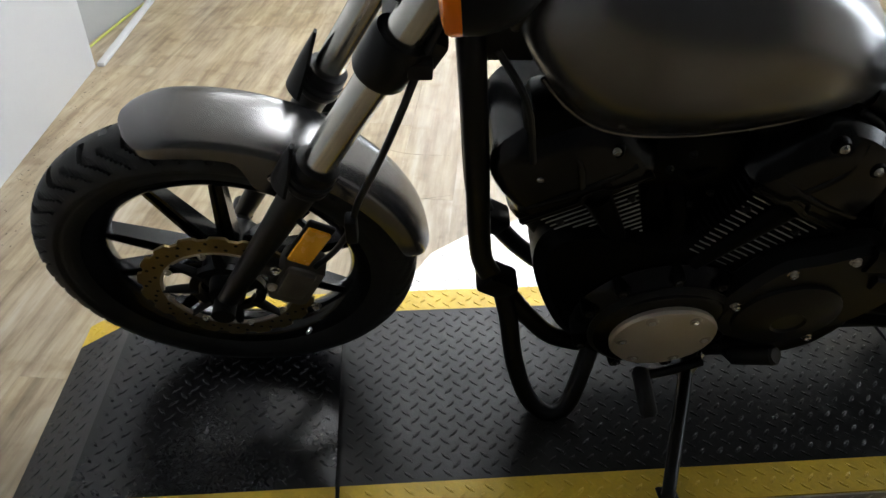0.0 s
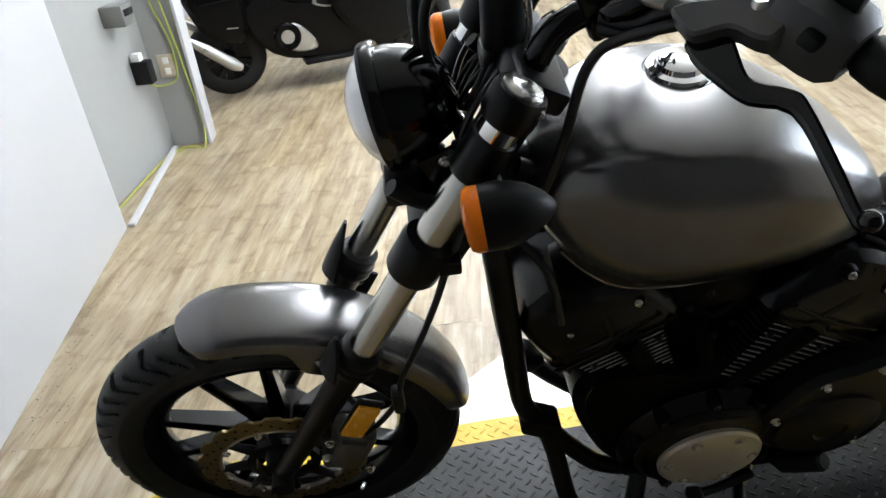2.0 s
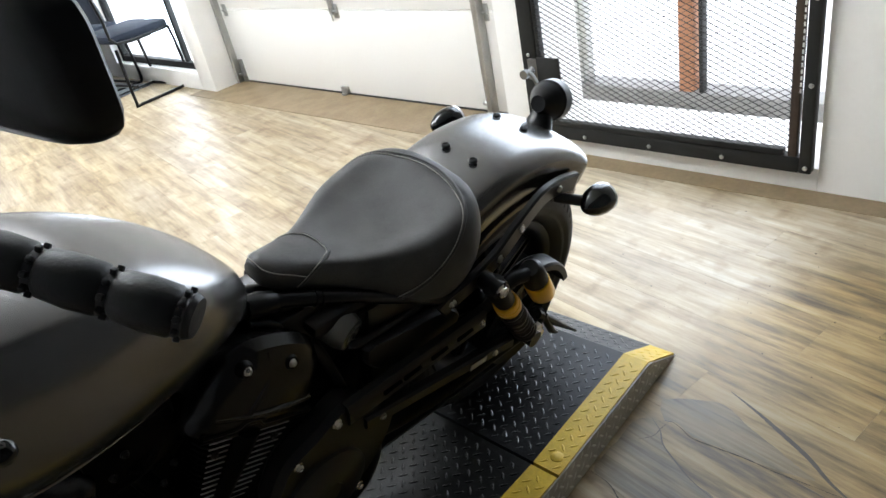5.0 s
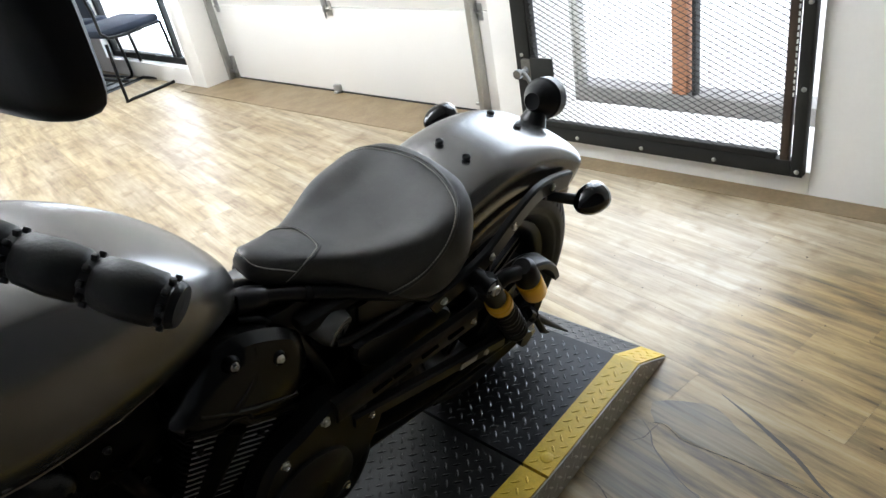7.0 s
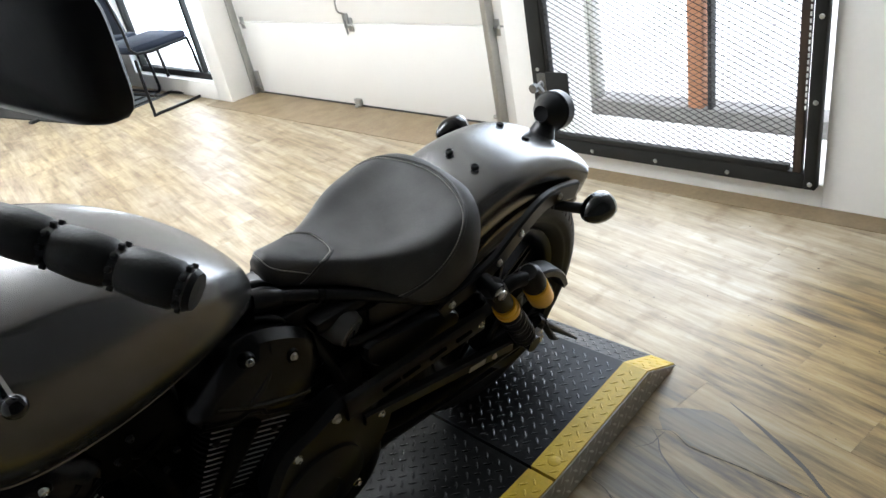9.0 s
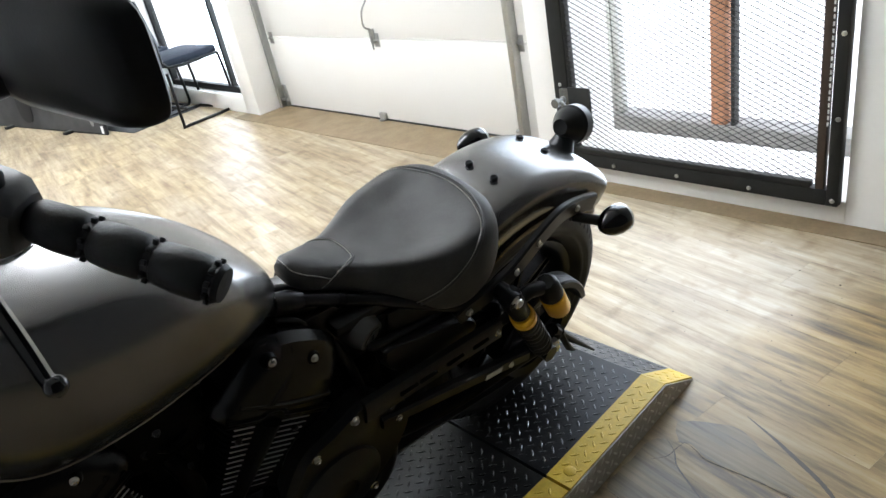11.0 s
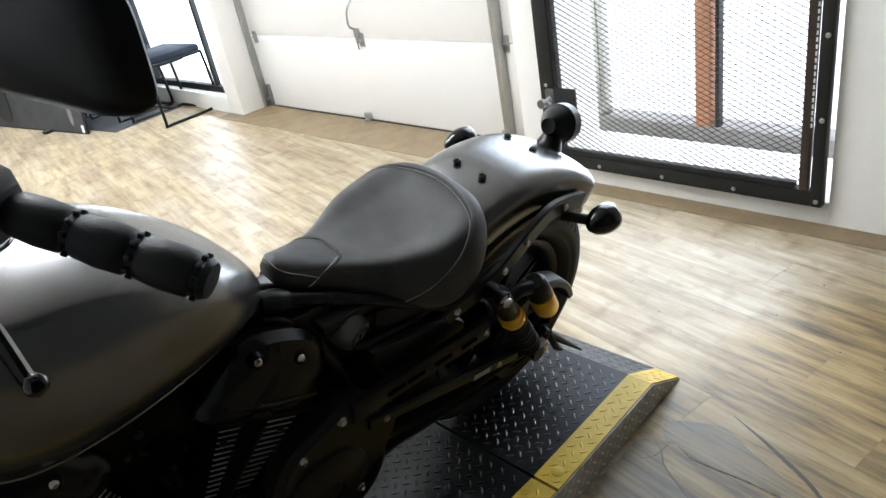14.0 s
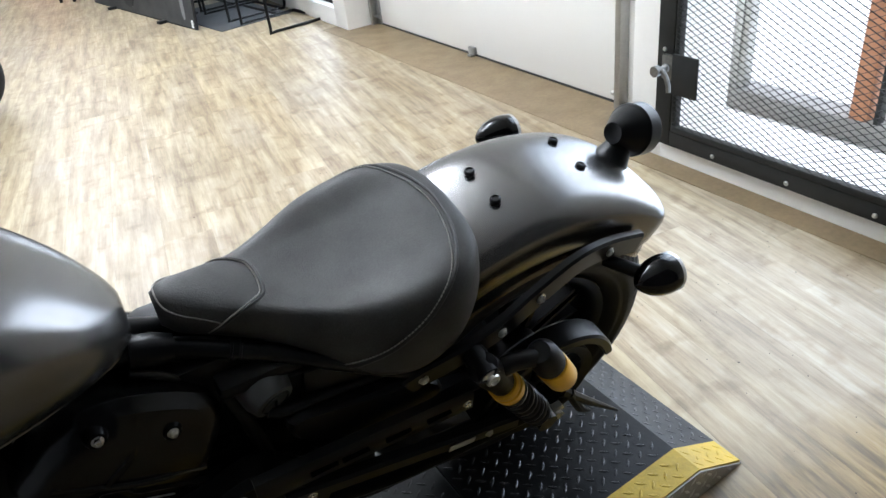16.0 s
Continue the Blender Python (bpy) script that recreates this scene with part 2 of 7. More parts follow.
# ---------------------------------------------------------------- the shop
def wood_floor(name, bare=False):
    """Printed vinyl planks: streaks along the plank, knots, grey and tan tones from plank to plank."""
    m = bpy.data.materials.new(name)
    m.use_nodes = True
    N, Lk = m.node_tree.nodes, m.node_tree.links
    p = N["Principled BSDF"]
    tc, info = N.new("ShaderNodeTexCoord"), N.new("ShaderNodeObjectInfo")
    rot, sc = N.new("ShaderNodeMapping"), N.new("ShaderNodeVectorMath")
    rot.inputs["Rotation"].default_value = (0, 0, -radians(PLANK_TURN))
    sc.operation = "ADD"
    Lk.new(tc.outputs["Object"], rot.inputs["Vector"])
    Lk.new(rot.outputs[0], sc.inputs[0])
    mul = N.new("ShaderNodeVectorMath")
    mul.operation = "SCALE"
    mul.inputs["Scale"].default_value = 37.0
    Lk.new(info.outputs["Random"], mul.inputs[0])
    Lk.new(mul.outputs[0], sc.inputs[1])

    def tex(scale, stretch, detail=5, rough=0.55):
        mp, n = N.new("ShaderNodeMapping"), N.new("ShaderNodeTexNoise")
        mp.inputs["Scale"].default_value = stretch
        n.inputs["Scale"].default_value, n.inputs["Detail"].default_value, n.inputs["Roughness"].default_value = scale, detail, rough
        Lk.new(sc.outputs[0], mp.inputs["Vector"])
        Lk.new(mp.outputs[0], n.inputs["Vector"])
        return n.outputs["Fac"]

    def ramp(fac, stops):
        r = N.new("ShaderNodeValToRGB")
        el = r.color_ramp.elements
        el[0].position, el[0].color = stops[0][0], (*stops[0][1], 1)
        el[1].position, el[1].color = stops[-1][0], (*stops[-1][1], 1)
        for pos, c in stops[1:-1]:
            el.new(pos).color = (*c, 1)
        Lk.new(fac, r.inputs[0])
        return r.outputs[0]

    def blend(a, b, fac, kind="MIX"):
        x = N.new("ShaderNodeMix")
        x.data_type, x.blend_type = "RGBA", kind
        Lk.new(a, x.inputs["A"])
        Lk.new(b, x.inputs["B"])
        if isinstance(fac, float):
            x.inputs["Factor"].default_value = fac
        else:
            Lk.new(fac, x.inputs["Factor"])
        return x.outputs["Result"]

    streak = tex(7, (0.36, 3.2, 1), 6, 0.66)
    cloud = tex(2.4, (0.5, 1.8, 1), 3)
    grain = tex(40, (0.10, 3.0, 1), 3)
    tan = ramp(streak, [(0.30, (0.17, 0.126, 0.072)), (0.44, (0.285, 0.226, 0.137)), (0.58, (0.405, 0.338, 0.222)), (0.76, (0.47, 0.41, 0.30))])
    grey = ramp(streak, [(0.30, (0.19, 0.145, 0.092)), (0.52, (0.36, 0.30, 0.21)), (0.76, (0.48, 0.43, 0.345))])
    wood = blend(tan, grey, ramp(cloud, [(0.40, (0, 0, 0)), (0.62, (1, 1, 1))]))
    print_ = N.new("ShaderNodeTexBrick")
    print_.offset, print_.offset_frequency = 0.37, 2
    for key, v in (("Scale", 1.0), ("Mortar Size", 0.0), ("Brick Width", 0.52), ("Row Height", 0.0607), ("Color1", (0.76, 0.66, 0.50, 1)), ("Color2", (1.15, 1.15, 1.17, 1))):
        print_.inputs[key].default_value = v
    Lk.new(sc.outputs[0], print_.inputs["Vector"])
    wood = blend(wood, print_.outputs["Color"], 0.36, "MULTIPLY")
    tone = ramp(info.outputs["Random"], [(0.0, (0.95, 0.95, 0.96)), (0.5, (1, 1, 1)), (1.0, (1.04, 1.03, 1.0))])
    wood = blend(wood, tone, 1.0, "MULTIPLY")
    stain = N.new("ShaderNodeTexNoise")
    stain.inputs["Scale"].default_value, stain.inputs["Detail"].default_value, stain.inputs["Roughness"].default_value = 2.6, 6, 0.62
    Lk.new(rot.outputs[0], stain.inputs["Vector"])
    wood = blend(wood, ramp(stain.outputs["Fac"], [(0.36, (0.55, 0.49, 0.41)), (0.50, (0.95, 0.94, 0.92)), (0.66, (1.08, 1.08, 1.08))]), 0.5, "MULTIPLY")
    wood = blend(wood, ramp(grain, [(0.35, (0.78, 0.76, 0.74)), (0.62, (1, 1, 1))]), 0.5, "MULTIPLY")
    spots = N.new("ShaderNodeTexNoise")
    spots.inputs["Scale"].default_value, spots.inputs["Detail"].default_value = 11, 10
    Lk.new(tc.outputs["Object"], spots.inputs["Vector"])
    wood = blend(wood, ramp(spots.outputs["Fac"], [(0.55, (1, 1, 1)), (0.70, (0.62, 0.55, 0.46))]), 0.75, "MULTIPLY")
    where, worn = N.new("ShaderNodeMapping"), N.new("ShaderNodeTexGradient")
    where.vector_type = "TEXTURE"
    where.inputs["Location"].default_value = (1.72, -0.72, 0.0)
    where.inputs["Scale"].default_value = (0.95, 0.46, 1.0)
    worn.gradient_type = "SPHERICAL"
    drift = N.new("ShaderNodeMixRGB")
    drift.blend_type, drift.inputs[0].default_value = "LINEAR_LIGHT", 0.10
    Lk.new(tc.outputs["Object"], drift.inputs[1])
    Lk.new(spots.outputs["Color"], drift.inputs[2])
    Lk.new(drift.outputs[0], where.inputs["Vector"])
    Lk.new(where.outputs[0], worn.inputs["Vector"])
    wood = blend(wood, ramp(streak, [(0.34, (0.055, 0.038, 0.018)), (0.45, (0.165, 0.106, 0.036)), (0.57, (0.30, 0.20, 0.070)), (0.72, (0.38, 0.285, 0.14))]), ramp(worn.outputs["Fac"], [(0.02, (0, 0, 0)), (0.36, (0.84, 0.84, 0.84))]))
    if bare:
        wood = blend(wood, ramp(grain, [(0.30, (0.06, 0.048, 0.030)), (0.60, (0.19, 0.160, 0.115))]), 0.5)
    Lk.new(wood, p.inputs["Base Color"])
    rr = N.new("ShaderNodeMapRange")
    rr.inputs["To Min"].default_value, rr.inputs["To Max"].default_value = 0.40, 0.47
    Lk.new(cloud, rr.inputs["Value"])
    Lk.new(rr.outputs[0], p.inputs["Roughness"])
    b = N.new("ShaderNodeBump")
    b.inputs["Strength"].default_value, b.inputs["Distance"].default_value = 0.06, 0.001
    Lk.new(grain, b.inputs["Height"])
    Lk.new(b.outputs[0], p.inputs["Normal"])
    return m


PLANK_TURN = 81.0
EX, GX, EO = 2.86, 2.81, 3.2
WHITE = material("white_wall_paint", (0.50, 0.507, 0.517), 0.6, 0, 0.03, 1.5, 60, 0.08)
MASONRY = material("white_masonry_paint", (0.86, 0.85, 0.815), 0.6, 0, 0.04, 2.5, 60, 0.15)
CHARCOAL = material("charcoal_wall_paint", (0.055, 0.054, 0.052), 0.8, 0, 0.08, 2, 60, 0.1)
# A pale wall's colour with the alcove's shade put in as grey.
SHADEDWALL = material("grey_wall_paint", (0.31, 0.313, 0.302), 0.6, 0, 0.04, 1.5, 60, 0.08)
DOORWHITE = material("white_steel_door", (0.75, 0.735, 0.69), 0.42, 0, 0.03, 2, 120, 0.1)
CEILMAT = material("ceiling_tile", (0.85, 0.85, 0.83), 0.8, 0, 0.05, 3, 80, 0.3)
IRON = material("black_iron", (0.016, 0.016, 0.015), 0.6, 0.0, 0.2, 10, 120, 0.2, spec=0.25)
RUST = material("rusty_steel", (0.055, 0.036, 0.024), 0.6, 0.2, 0.3, 14, 90, 0.2)
WORN = material("worn_dull_steel", (0.16, 0.15, 0.135), 0.5, 0.7, 0.3, 30, 120)
GALV = material("galvanised_steel", (0.45, 0.45, 0.43), 0.4, 0.9, 0.15, 10, 90)
SEAM = material("floor_seam", (0.32, 0.255, 0.17), 0.8)
LINO = material("brown_linoleum", (0.25, 0.18, 0.095), 0.45, 0, 0.2, 9, 60, 0.1, second=(0.09, 0.062, 0.033))
SILLGREY = material("grey_concrete", (0.30, 0.29, 0.28), 0.9, 0, 0.3, 9, 60, 0.4)
CONCRETE = material("pale_concrete", (0.75, 0.74, 0.72), 0.85, 0, 0.1, 2, 40, 0.3)
BRICK = material("orange_timber_post", (0.45, 0.2, 0.1), 0.7, 0, 0.15, 8, 60, 0.2)
SEAL = material("door_rubber_seal", (0.03, 0.03, 0.03), 0.7)
SLOTDAYLIGHT = material("slot_white", (0.8, 0.8, 0.78), 0.6)
PANE = glass("window_glass")
DAYGLOW = glow("overcast_daylight", (0.95, 0.98, 1.0), 5.0)
TUBEGLOW = glow("tube_diffuser", (1.0, 0.98, 0.95), 6.0)


def block(name, x0, x1, y0, y1, z0, z1, mat, bev=0.0, parent=None, kind="structure", label=""):
    ob = part(name, Geo().box((x0 + x1) / 2, (y0 + y1) / 2, (z0 + z1) / 2, x1 - x0, y1 - y0, z1 - z0, bev), mat, parent, label)
    if kind and parent is None:
        tagged(ob, label, "", "", kind)
    return ob


floor = block("floor", -1.9, 3.18, -1.95, 11.2, FLOOR - 0.1, FLOOR - 0.003, SEAM, label="wood-look vinyl plank floor with scuffs and worn seams")
block("ceiling", -1.9, 3.2, -1.95, 11.2, CEIL, CEIL + 0.1, CEILMAT, label="plain white ceiling")
block("wall_west", -1.22, -1.08, -1.95, 1.85, FLOOR, CEIL, WHITE, 0.004, label="smooth white painted partition wall")
# Unseen dark wall, added close by to darken the bike's reflections and cut fill.
block("wall_south", -1.08, EX, -1.95, -1.85, FLOOR, CEIL, CHARCOAL, label="plain charcoal wall")
block("wall_north", -1.9, 3.2, 11.2, 11.3, FLOOR, CEIL, WHITE, label="plain white wall")
block("wall_far_west", -1.9, -1.75, 2.9, 11.2, FLOOR, CEIL, WHITE, label="white wall behind the parked scooter")
block("wall_return", -1.75, -0.88, 2.84, 2.95, FLOOR, CEIL, SHADEDWALL, label="short grey return wall with white corner")
block("trim", -0.88, -0.862, 2.80, 2.955, FLOOR, CEIL, WHITE, 0.003, label="white corner board on the grey wall")


def alcove_wall():
    g = Geo()
    a, b = Vector((-1.075, 2.84, 0)), Vector((-1.235, 1.83, 0))
    n = Vector((-0.12, 0.02, 0))
    g.add([(p.x, p.y, z) for z in (FLOOR, CEIL) for p in (a, b, b + n, a + n)], [(0, 1, 2, 3), (4, 5, 6, 7), (0, 1, 5, 4), (1, 2, 6, 5), (2, 3, 7, 6), (3, 0, 4, 7)])
    tagged(part("wall_alcove", g, SHADEDWALL), "grey painted wall of a narrow alcove", kind="structure")


alcove_wall()
block("trim", -1.075, -1.045, 1.852, 2.80, FLOOR, FLOOR + 0.018, WHITE, 0.004, label="white floor edging strip at the alcove")

# the street side: gate, garage door, window


def east(name, y0, y1, z0, z1, label="white painted masonry wall", x0=EX):
    return block(name, x0, EO, y0, y1, z0, z1, MASONRY, 0.004, label=label)


east("wall_east_gate_side", -1.95, -0.345, FLOOR, CEIL, x0=GX)
east("wall_east_sill", -0.345, 0.865, FLOOR, 0.006, "white painted sill under the steel gate", GX)
east("wall_east_gate_head", -0.345, 0.865, 2.08, CEIL, x0=GX)
east("wall_east_pier", 0.865, 1.02, FLOOR, CEIL, "white pier between gate and garage door", GX)
east("wall_east_door_head", 1.02, 3.86, 2.08, CEIL)
east("wall_east_post", 3.86, 4.06, FLOOR, CEIL, "white post between garage door and window")
east("wall_east_window_sill", 4.06, 5.5, FLOOR, 0.05)
east("wall_east_window_head", 4.06, 5.5, 2.08, CEIL)
east("wall_east_far", 5.5, 11.2, FLOOR, CEIL)
block("floor_strip", 2.745, 3.14, 1.02, 3.86, FLOOR, FLOOR + 0.003, LINO, label="strip of brown marbled linoleum before the garage door")
block("floor_strip", 2.745, 2.86, 3.86, 4.06, FLOOR, FLOOR + 0.003, LINO, label="end of the brown linoleum strip by the post")
block("floor_strip", 2.71, GX, -1.85, 1.02, FLOOR, FLOOR + 0.003, LINO, label="narrow brown linoleum strip along the foot of the gate wall")


def garage_door():
    r = root("door_1", pose(3.10, 0, FLOOR), "white sectional garage door, closed, with steel hinges", "garage door", kind="structure")
    H = 0.531
    for i in range(4):
        g = Geo()
        z0, z1 = i * H + 0.012, (i + 1) * H + 0.004
        g.box(0.025, 2.435, (z0 + z1) / 2, 0.05, 2.81, z1 - z0, 0.006)
        sec = part("door_section", g, DOORWHITE, r)
        for y in (1.32, 2.5, 3.78):
            h = Geo().box(-0.004, y, z1, 0.008, 0.045, 0.085, 0.003)
            h.tube([(-0.012, y - 0.02, z1), (-0.012, y + 0.02, z1)], 0.008, 8)
            part("hinge", h, GALV, sec)
    part("bottom_seal", Geo().box(0.02, 2.435, 0.006, 0.045, 2.81, 0.014, 0.003), SEAL, r, "black rubber bottom seal")
    b = Geo().box(-0.012, 2.60, 0.035, 0.024, 0.06, 0.045, 0.004).box(-0.02, 2.60, 0.012, 0.04, 0.035, 0.012, 0.002)
    part("lift_handle", b, GALV, r, "small grey lift handle")
    for y in (1.36, 3.80):
        part("corner_bracket", Geo().box(-0.006, y, 0.09, 0.012, 0.05, 0.17, 0.003).tube([(-0.02, y - 0.03, 0.06), (-0.02, y + 0.05, 0.06)], 0.012, 10), GALV, r)
    lk = Geo().box(-0.008, 2.53, 0.56, 0.016, 0.045, 0.09, 0.004)
    lk.tube([(-0.01, 2.53, 0.6), (-0.05, 2.54, 0.63), (-0.055, 2.52, 0.72), (-0.02, 2.50, 0.78)], 0.006, 8, 4)
    lk.tube([(-0.02, 2.53, 0.56), (-0.025, 2.52, 0.48)], 0.005, 8)
    part("lock_handle", lk, GALV, r, "steel lock handle with pull cord")
    for y, s in ((3.845, 1), (1.335, -1)):
        t = Geo().box(-0.03, y, 1.05, 0.055, 0.012, 2.1, 0.002).box(-0.055, y - s * 0.012, 1.05, 0.006, 0.03, 2.1, 0.002)
        part("track", t, GALV, r, "galvanised guide track")


garage_door()


def mesh_screen(y0, y1, z0, z1, dy, dz, w):
    """Expanded metal: staggered diamonds of flat strands."""
    g = Geo()
    rows, cols = int((z1 - z0) / dz), int((y1 - y0) / (dy / 2))
    for i in range(rows):
        pts = []
        for j in range(cols + 1):
            pts.append((y0 + j * dy / 2, z0 + i * dz + (dz * 0.5 if (i + j) % 2 else -dz * 0.5) + dz / 2))
        vs, fs = [], []
        for k, (y, z) in enumerate(pts):
            vs += [(-0.044, y, z - w), (-0.041, y, z - w * 0.3), (-0.041, y, z + w), (-0.044, y, z + w * 0.3)]
            if k:
                a, b = 4 * k - 4, 4 * k
                fs += [(a + q, a + (q + 1) % 4, b + (q + 1) % 4, b + q) for q in range(4)]
        g.add(vs, fs)
    return g


def steel_gate():
    r = root("steel_gate", pose(GX, 0, 0), "black iron security gate with expanded metal mesh, bolted on", "gate")
    y0, y1, z0, z1 = -0.320, 0.855, 0.0, 2.06
    w = 0.06
    for nm, a, b, c, d in (("side_rail", y0 - 0.012, y0 + 0.028, z0, z1), ("side_rail", y1 - 0.07, y1 + 0.005, z0, z1), ("bottom_rail", y0 + 0.028, y1 - 0.07, z0, z0 + 0.06), ("top_rail", y0 + 0.028, y1 - 0.07, z1 - w, z1)):
        part(nm, Geo().box(-0.02, (a + b) / 2, (c + d) / 2, 0.04, b - a, d - c, 0.004), IRON, r)
    part("hinge_stile", Geo().box(-0.026, y0 + 0.052, 1.03, 0.03, 0.030, 1.94, 0.004), RUST, r, "rusty inner stile")
    part("latch_stile", Geo().box(-0.026, y1 - 0.085, 1.03, 0.03, 0.022, 1.94, 0.004), IRON, r)
    part("mesh_rail", Geo().box(-0.03, (y0 + y1) / 2, z0 + 0.074, 0.03, y1 - y0 - 0.16, 0.024, 0.004), IRON, r)
    # White bars laid on the rail paint the daylight that shows through its slots.
    slots = Geo()
    for k in range(70):
        slots.box(-0.041, y0 + 0.036, 0.30 + k * 0.022, 0.003, 0.005, 0.013)
    tagged(part("slot_row", slots, SLOTDAYLIGHT, r, "row of daylight slots in the hinge side", 0), kind="stuff")
    sc = part("mesh_screen", mesh_screen(y0 + 0.062, y1 - 0.075, z0 + 0.075, z1 - 0.05, 0.043, 0.0108, 0.0011), IRON, r, "expanded steel mesh", 0)
    tagged(sc, kind="stuff")
    part("lock_plate", Geo().box(-0.05, 0.72, 0.29, 0.010, 0.115, 0.15, 0.003), IRON, r, "dark steel lock plate")
    k = Geo().lathe([(0.016, 0), (0.016, 0.02), (0.011, 0.025), (0.011, 0.05), (0.02, 0.055), (0.02, 0.075)], 14, pose(-0.045, 0.80, 0.31, 0, -90, 0))
    k.tube([(-0.10, 0.80, 0.31), (-0.102, 0.77, 0.308), (-0.10, 0.75, 0.27), (-0.098, 0.748, 0.24)], 0.009, 8, 3)
    k.box(-0.045, 0.80, 0.31, 0.02, 0.05, 0.09, 0.004)
    part("door_handle", k, WORN, r, "worn lever handle")
    for y, z in [(y0 + 0.004, zz) for zz in (0.32, 0.60, 0.95, 1.3, 1.7)] + [(yy, z0 + 0.022) for yy in (-0.314, -0.02, 0.278, 0.578)] + [(y1 - 0.03, zz) for zz in (0.37, 0.75, 1.2)]:
        part("bolt_head", Geo().lathe([(0.0085, 0), (0.0085, 0.003), (0.006, 0.006), (0.0, 0.007)], 12, pose(-0.04, y, z, 0, -90, 0)), GALV, r)


steel_gate()
win = root("window_1", pose(0, 0, 0), "black-framed shop window with daylight behind", "window", kind="structure")
for a in ((2.92, 2.98, 4.06, 4.11, 0.05, 2.08), (2.92, 2.98, 5.45, 5.5, 0.05, 2.08), (2.92, 2.98, 4.11, 5.45, 0.05, 0.10), (2.92, 2.98, 4.11, 5.45, 2.03, 2.08), (2.93, 2.97, 4.30, 4.335, 0.10, 2.03)):
    block("window_frame", *a, IRON, 0.003, win)
block("pane", 2.945, 2.951, 4.335, 5.45, 0.10, 2.03, PANE, 0, win).visible_shadow = False

# outside
block("ground", 3.18, 30, -25, 30, -0.30, -0.18, CONCRETE, label="pale concrete pavement outside")
block("storefront_sill", 3.59, 3.74, -2.5, 3.2, -0.18, -0.08, SILLGREY, 0.01, label="grey concrete sill of the vestibule")
post = root("vestibule_post", pose(3.64, 0.53, -0.08), "orange-brown timber post in the vestibule", "post")
part("post", Geo().box(0, 0, 1.0, 0.09, 0.075, 2.0, 0.004), BRICK, post)
part("edge_strip", Geo().box(-0.02, -0.075, 1.0, 0.05, 0.02, 2.0, 0.003), IRON, post)
for y in (1.14, -0.62):
    p2 = root("vestibule_post", pose(3.64, y, -0.08), "pale aluminium post in the vestibule", "post")
    part("post", Geo().box(0, 0, 1.0, 0.06, 0.085, 2.0, 0.004).box(-0.034, 0, 1.0, 0.008, 0.02, 2.0), GALV, p2)
block("backdrop", 7.5, 7.55, -22, 26, FLOOR - 0.02, 9, DAYGLOW, label="bright overcast daylight in the street")

# ceiling fittings
for lx, ly, share, llen, lwid in LIGHTS:
    cl = root("ceiling_light", pose(lx, ly, CEIL), "white hanging light that shines up and down", "ceiling light", "ceiling lights")
    for sx in (-0.42 * llen, 0.42 * llen):
        part("rod", Geo().tube([(sx, 0, -0.27), (sx, 0, 0.0)], 0.005, 8), GALV, cl)
    part("diffuser", Geo().box(0, 0, -0.28, llen, lwid, 0.024, 0.004), TUBEGLOW, cl)


# ---------------------------------------------------------------- the motorcycle lift
DECK = material("black_diamond_plate", (0.018, 0.018, 0.0185), 0.40, 0.4, 0.3, 7, 120, 0.15, rough_vary=0.18, spec=0.35, second=(0.004, 0.004, 0.0045))
SKIRT = material("scuffed_bare_steel", (0.46, 0.435, 0.385), 0.42, 0.35, 0.25, 14, 140, 0.2, second=(0.20, 0.18, 0.145))
# Paler than the skirt, so that its lozenges stand out.
SKIRTBAR = material("bright_worn_lozenge", (0.72, 0.70, 0.65), 0.35, 0.25, 0.2, 20, 160, 0.1)
WORNTREAD = material("worn_diamond_tread", (0.10, 0.10, 0.105), 0.30, 0.85, 0.3, 9, 160, 0.15, second=(0.010, 0.010, 0.011))
OILY = material("oily_diamond_plate", (0.012, 0.012, 0.0125), 0.24, 0.0, 0.3, 5, 120, 0.04, rough_vary=0.08, spec=0.3, second=(0.003, 0.003, 0.0034))
DUSTY = material("dusty_diamond_plate", (0.016, 0.0157, 0.015), 0.40, 0.0, 0.35, 6, 130, 0.2, rough_vary=0.2, spec=0.2, second=(0.004, 0.004, 0.0038))
YELLOW = material("yellow_safety_paint", (0.70, 0.48, 0.02), 0.5, 0, 0.2, 22, 120, 0.2, second=(0.36, 0.235, 0.02))
TREADS = material("worn_alloy_plate", (0.50, 0.49, 0.47), 0.38, 0.9, 0.2, 12, 120, 0.15)
LX0, LX1, LX2, LX3 = -0.61, -0.475, 1.648, 1.79      # front toe, front fold, rear fold, rear toe
LY0, LY1, BAND = -0.352, 0.252, 0.07
JOINTS = (0.0, 1.22)


def deck_z(x):
    """Height of the deck along its length: flat, with a short ramp at either end."""
    if x < LX1:
        return (FLOOR + 0.006) * (LX1 - x) / (LX1 - LX0)
    if x > LX2:
        return (FLOOR + 0.006) * (x - LX2) / (LX3 - LX2)
    return 0.0


def skew(x):
    """Sideways shift of the rear section, which stands a little askew."""
    return 0.040 * max(0.0, x - JOINTS[1])


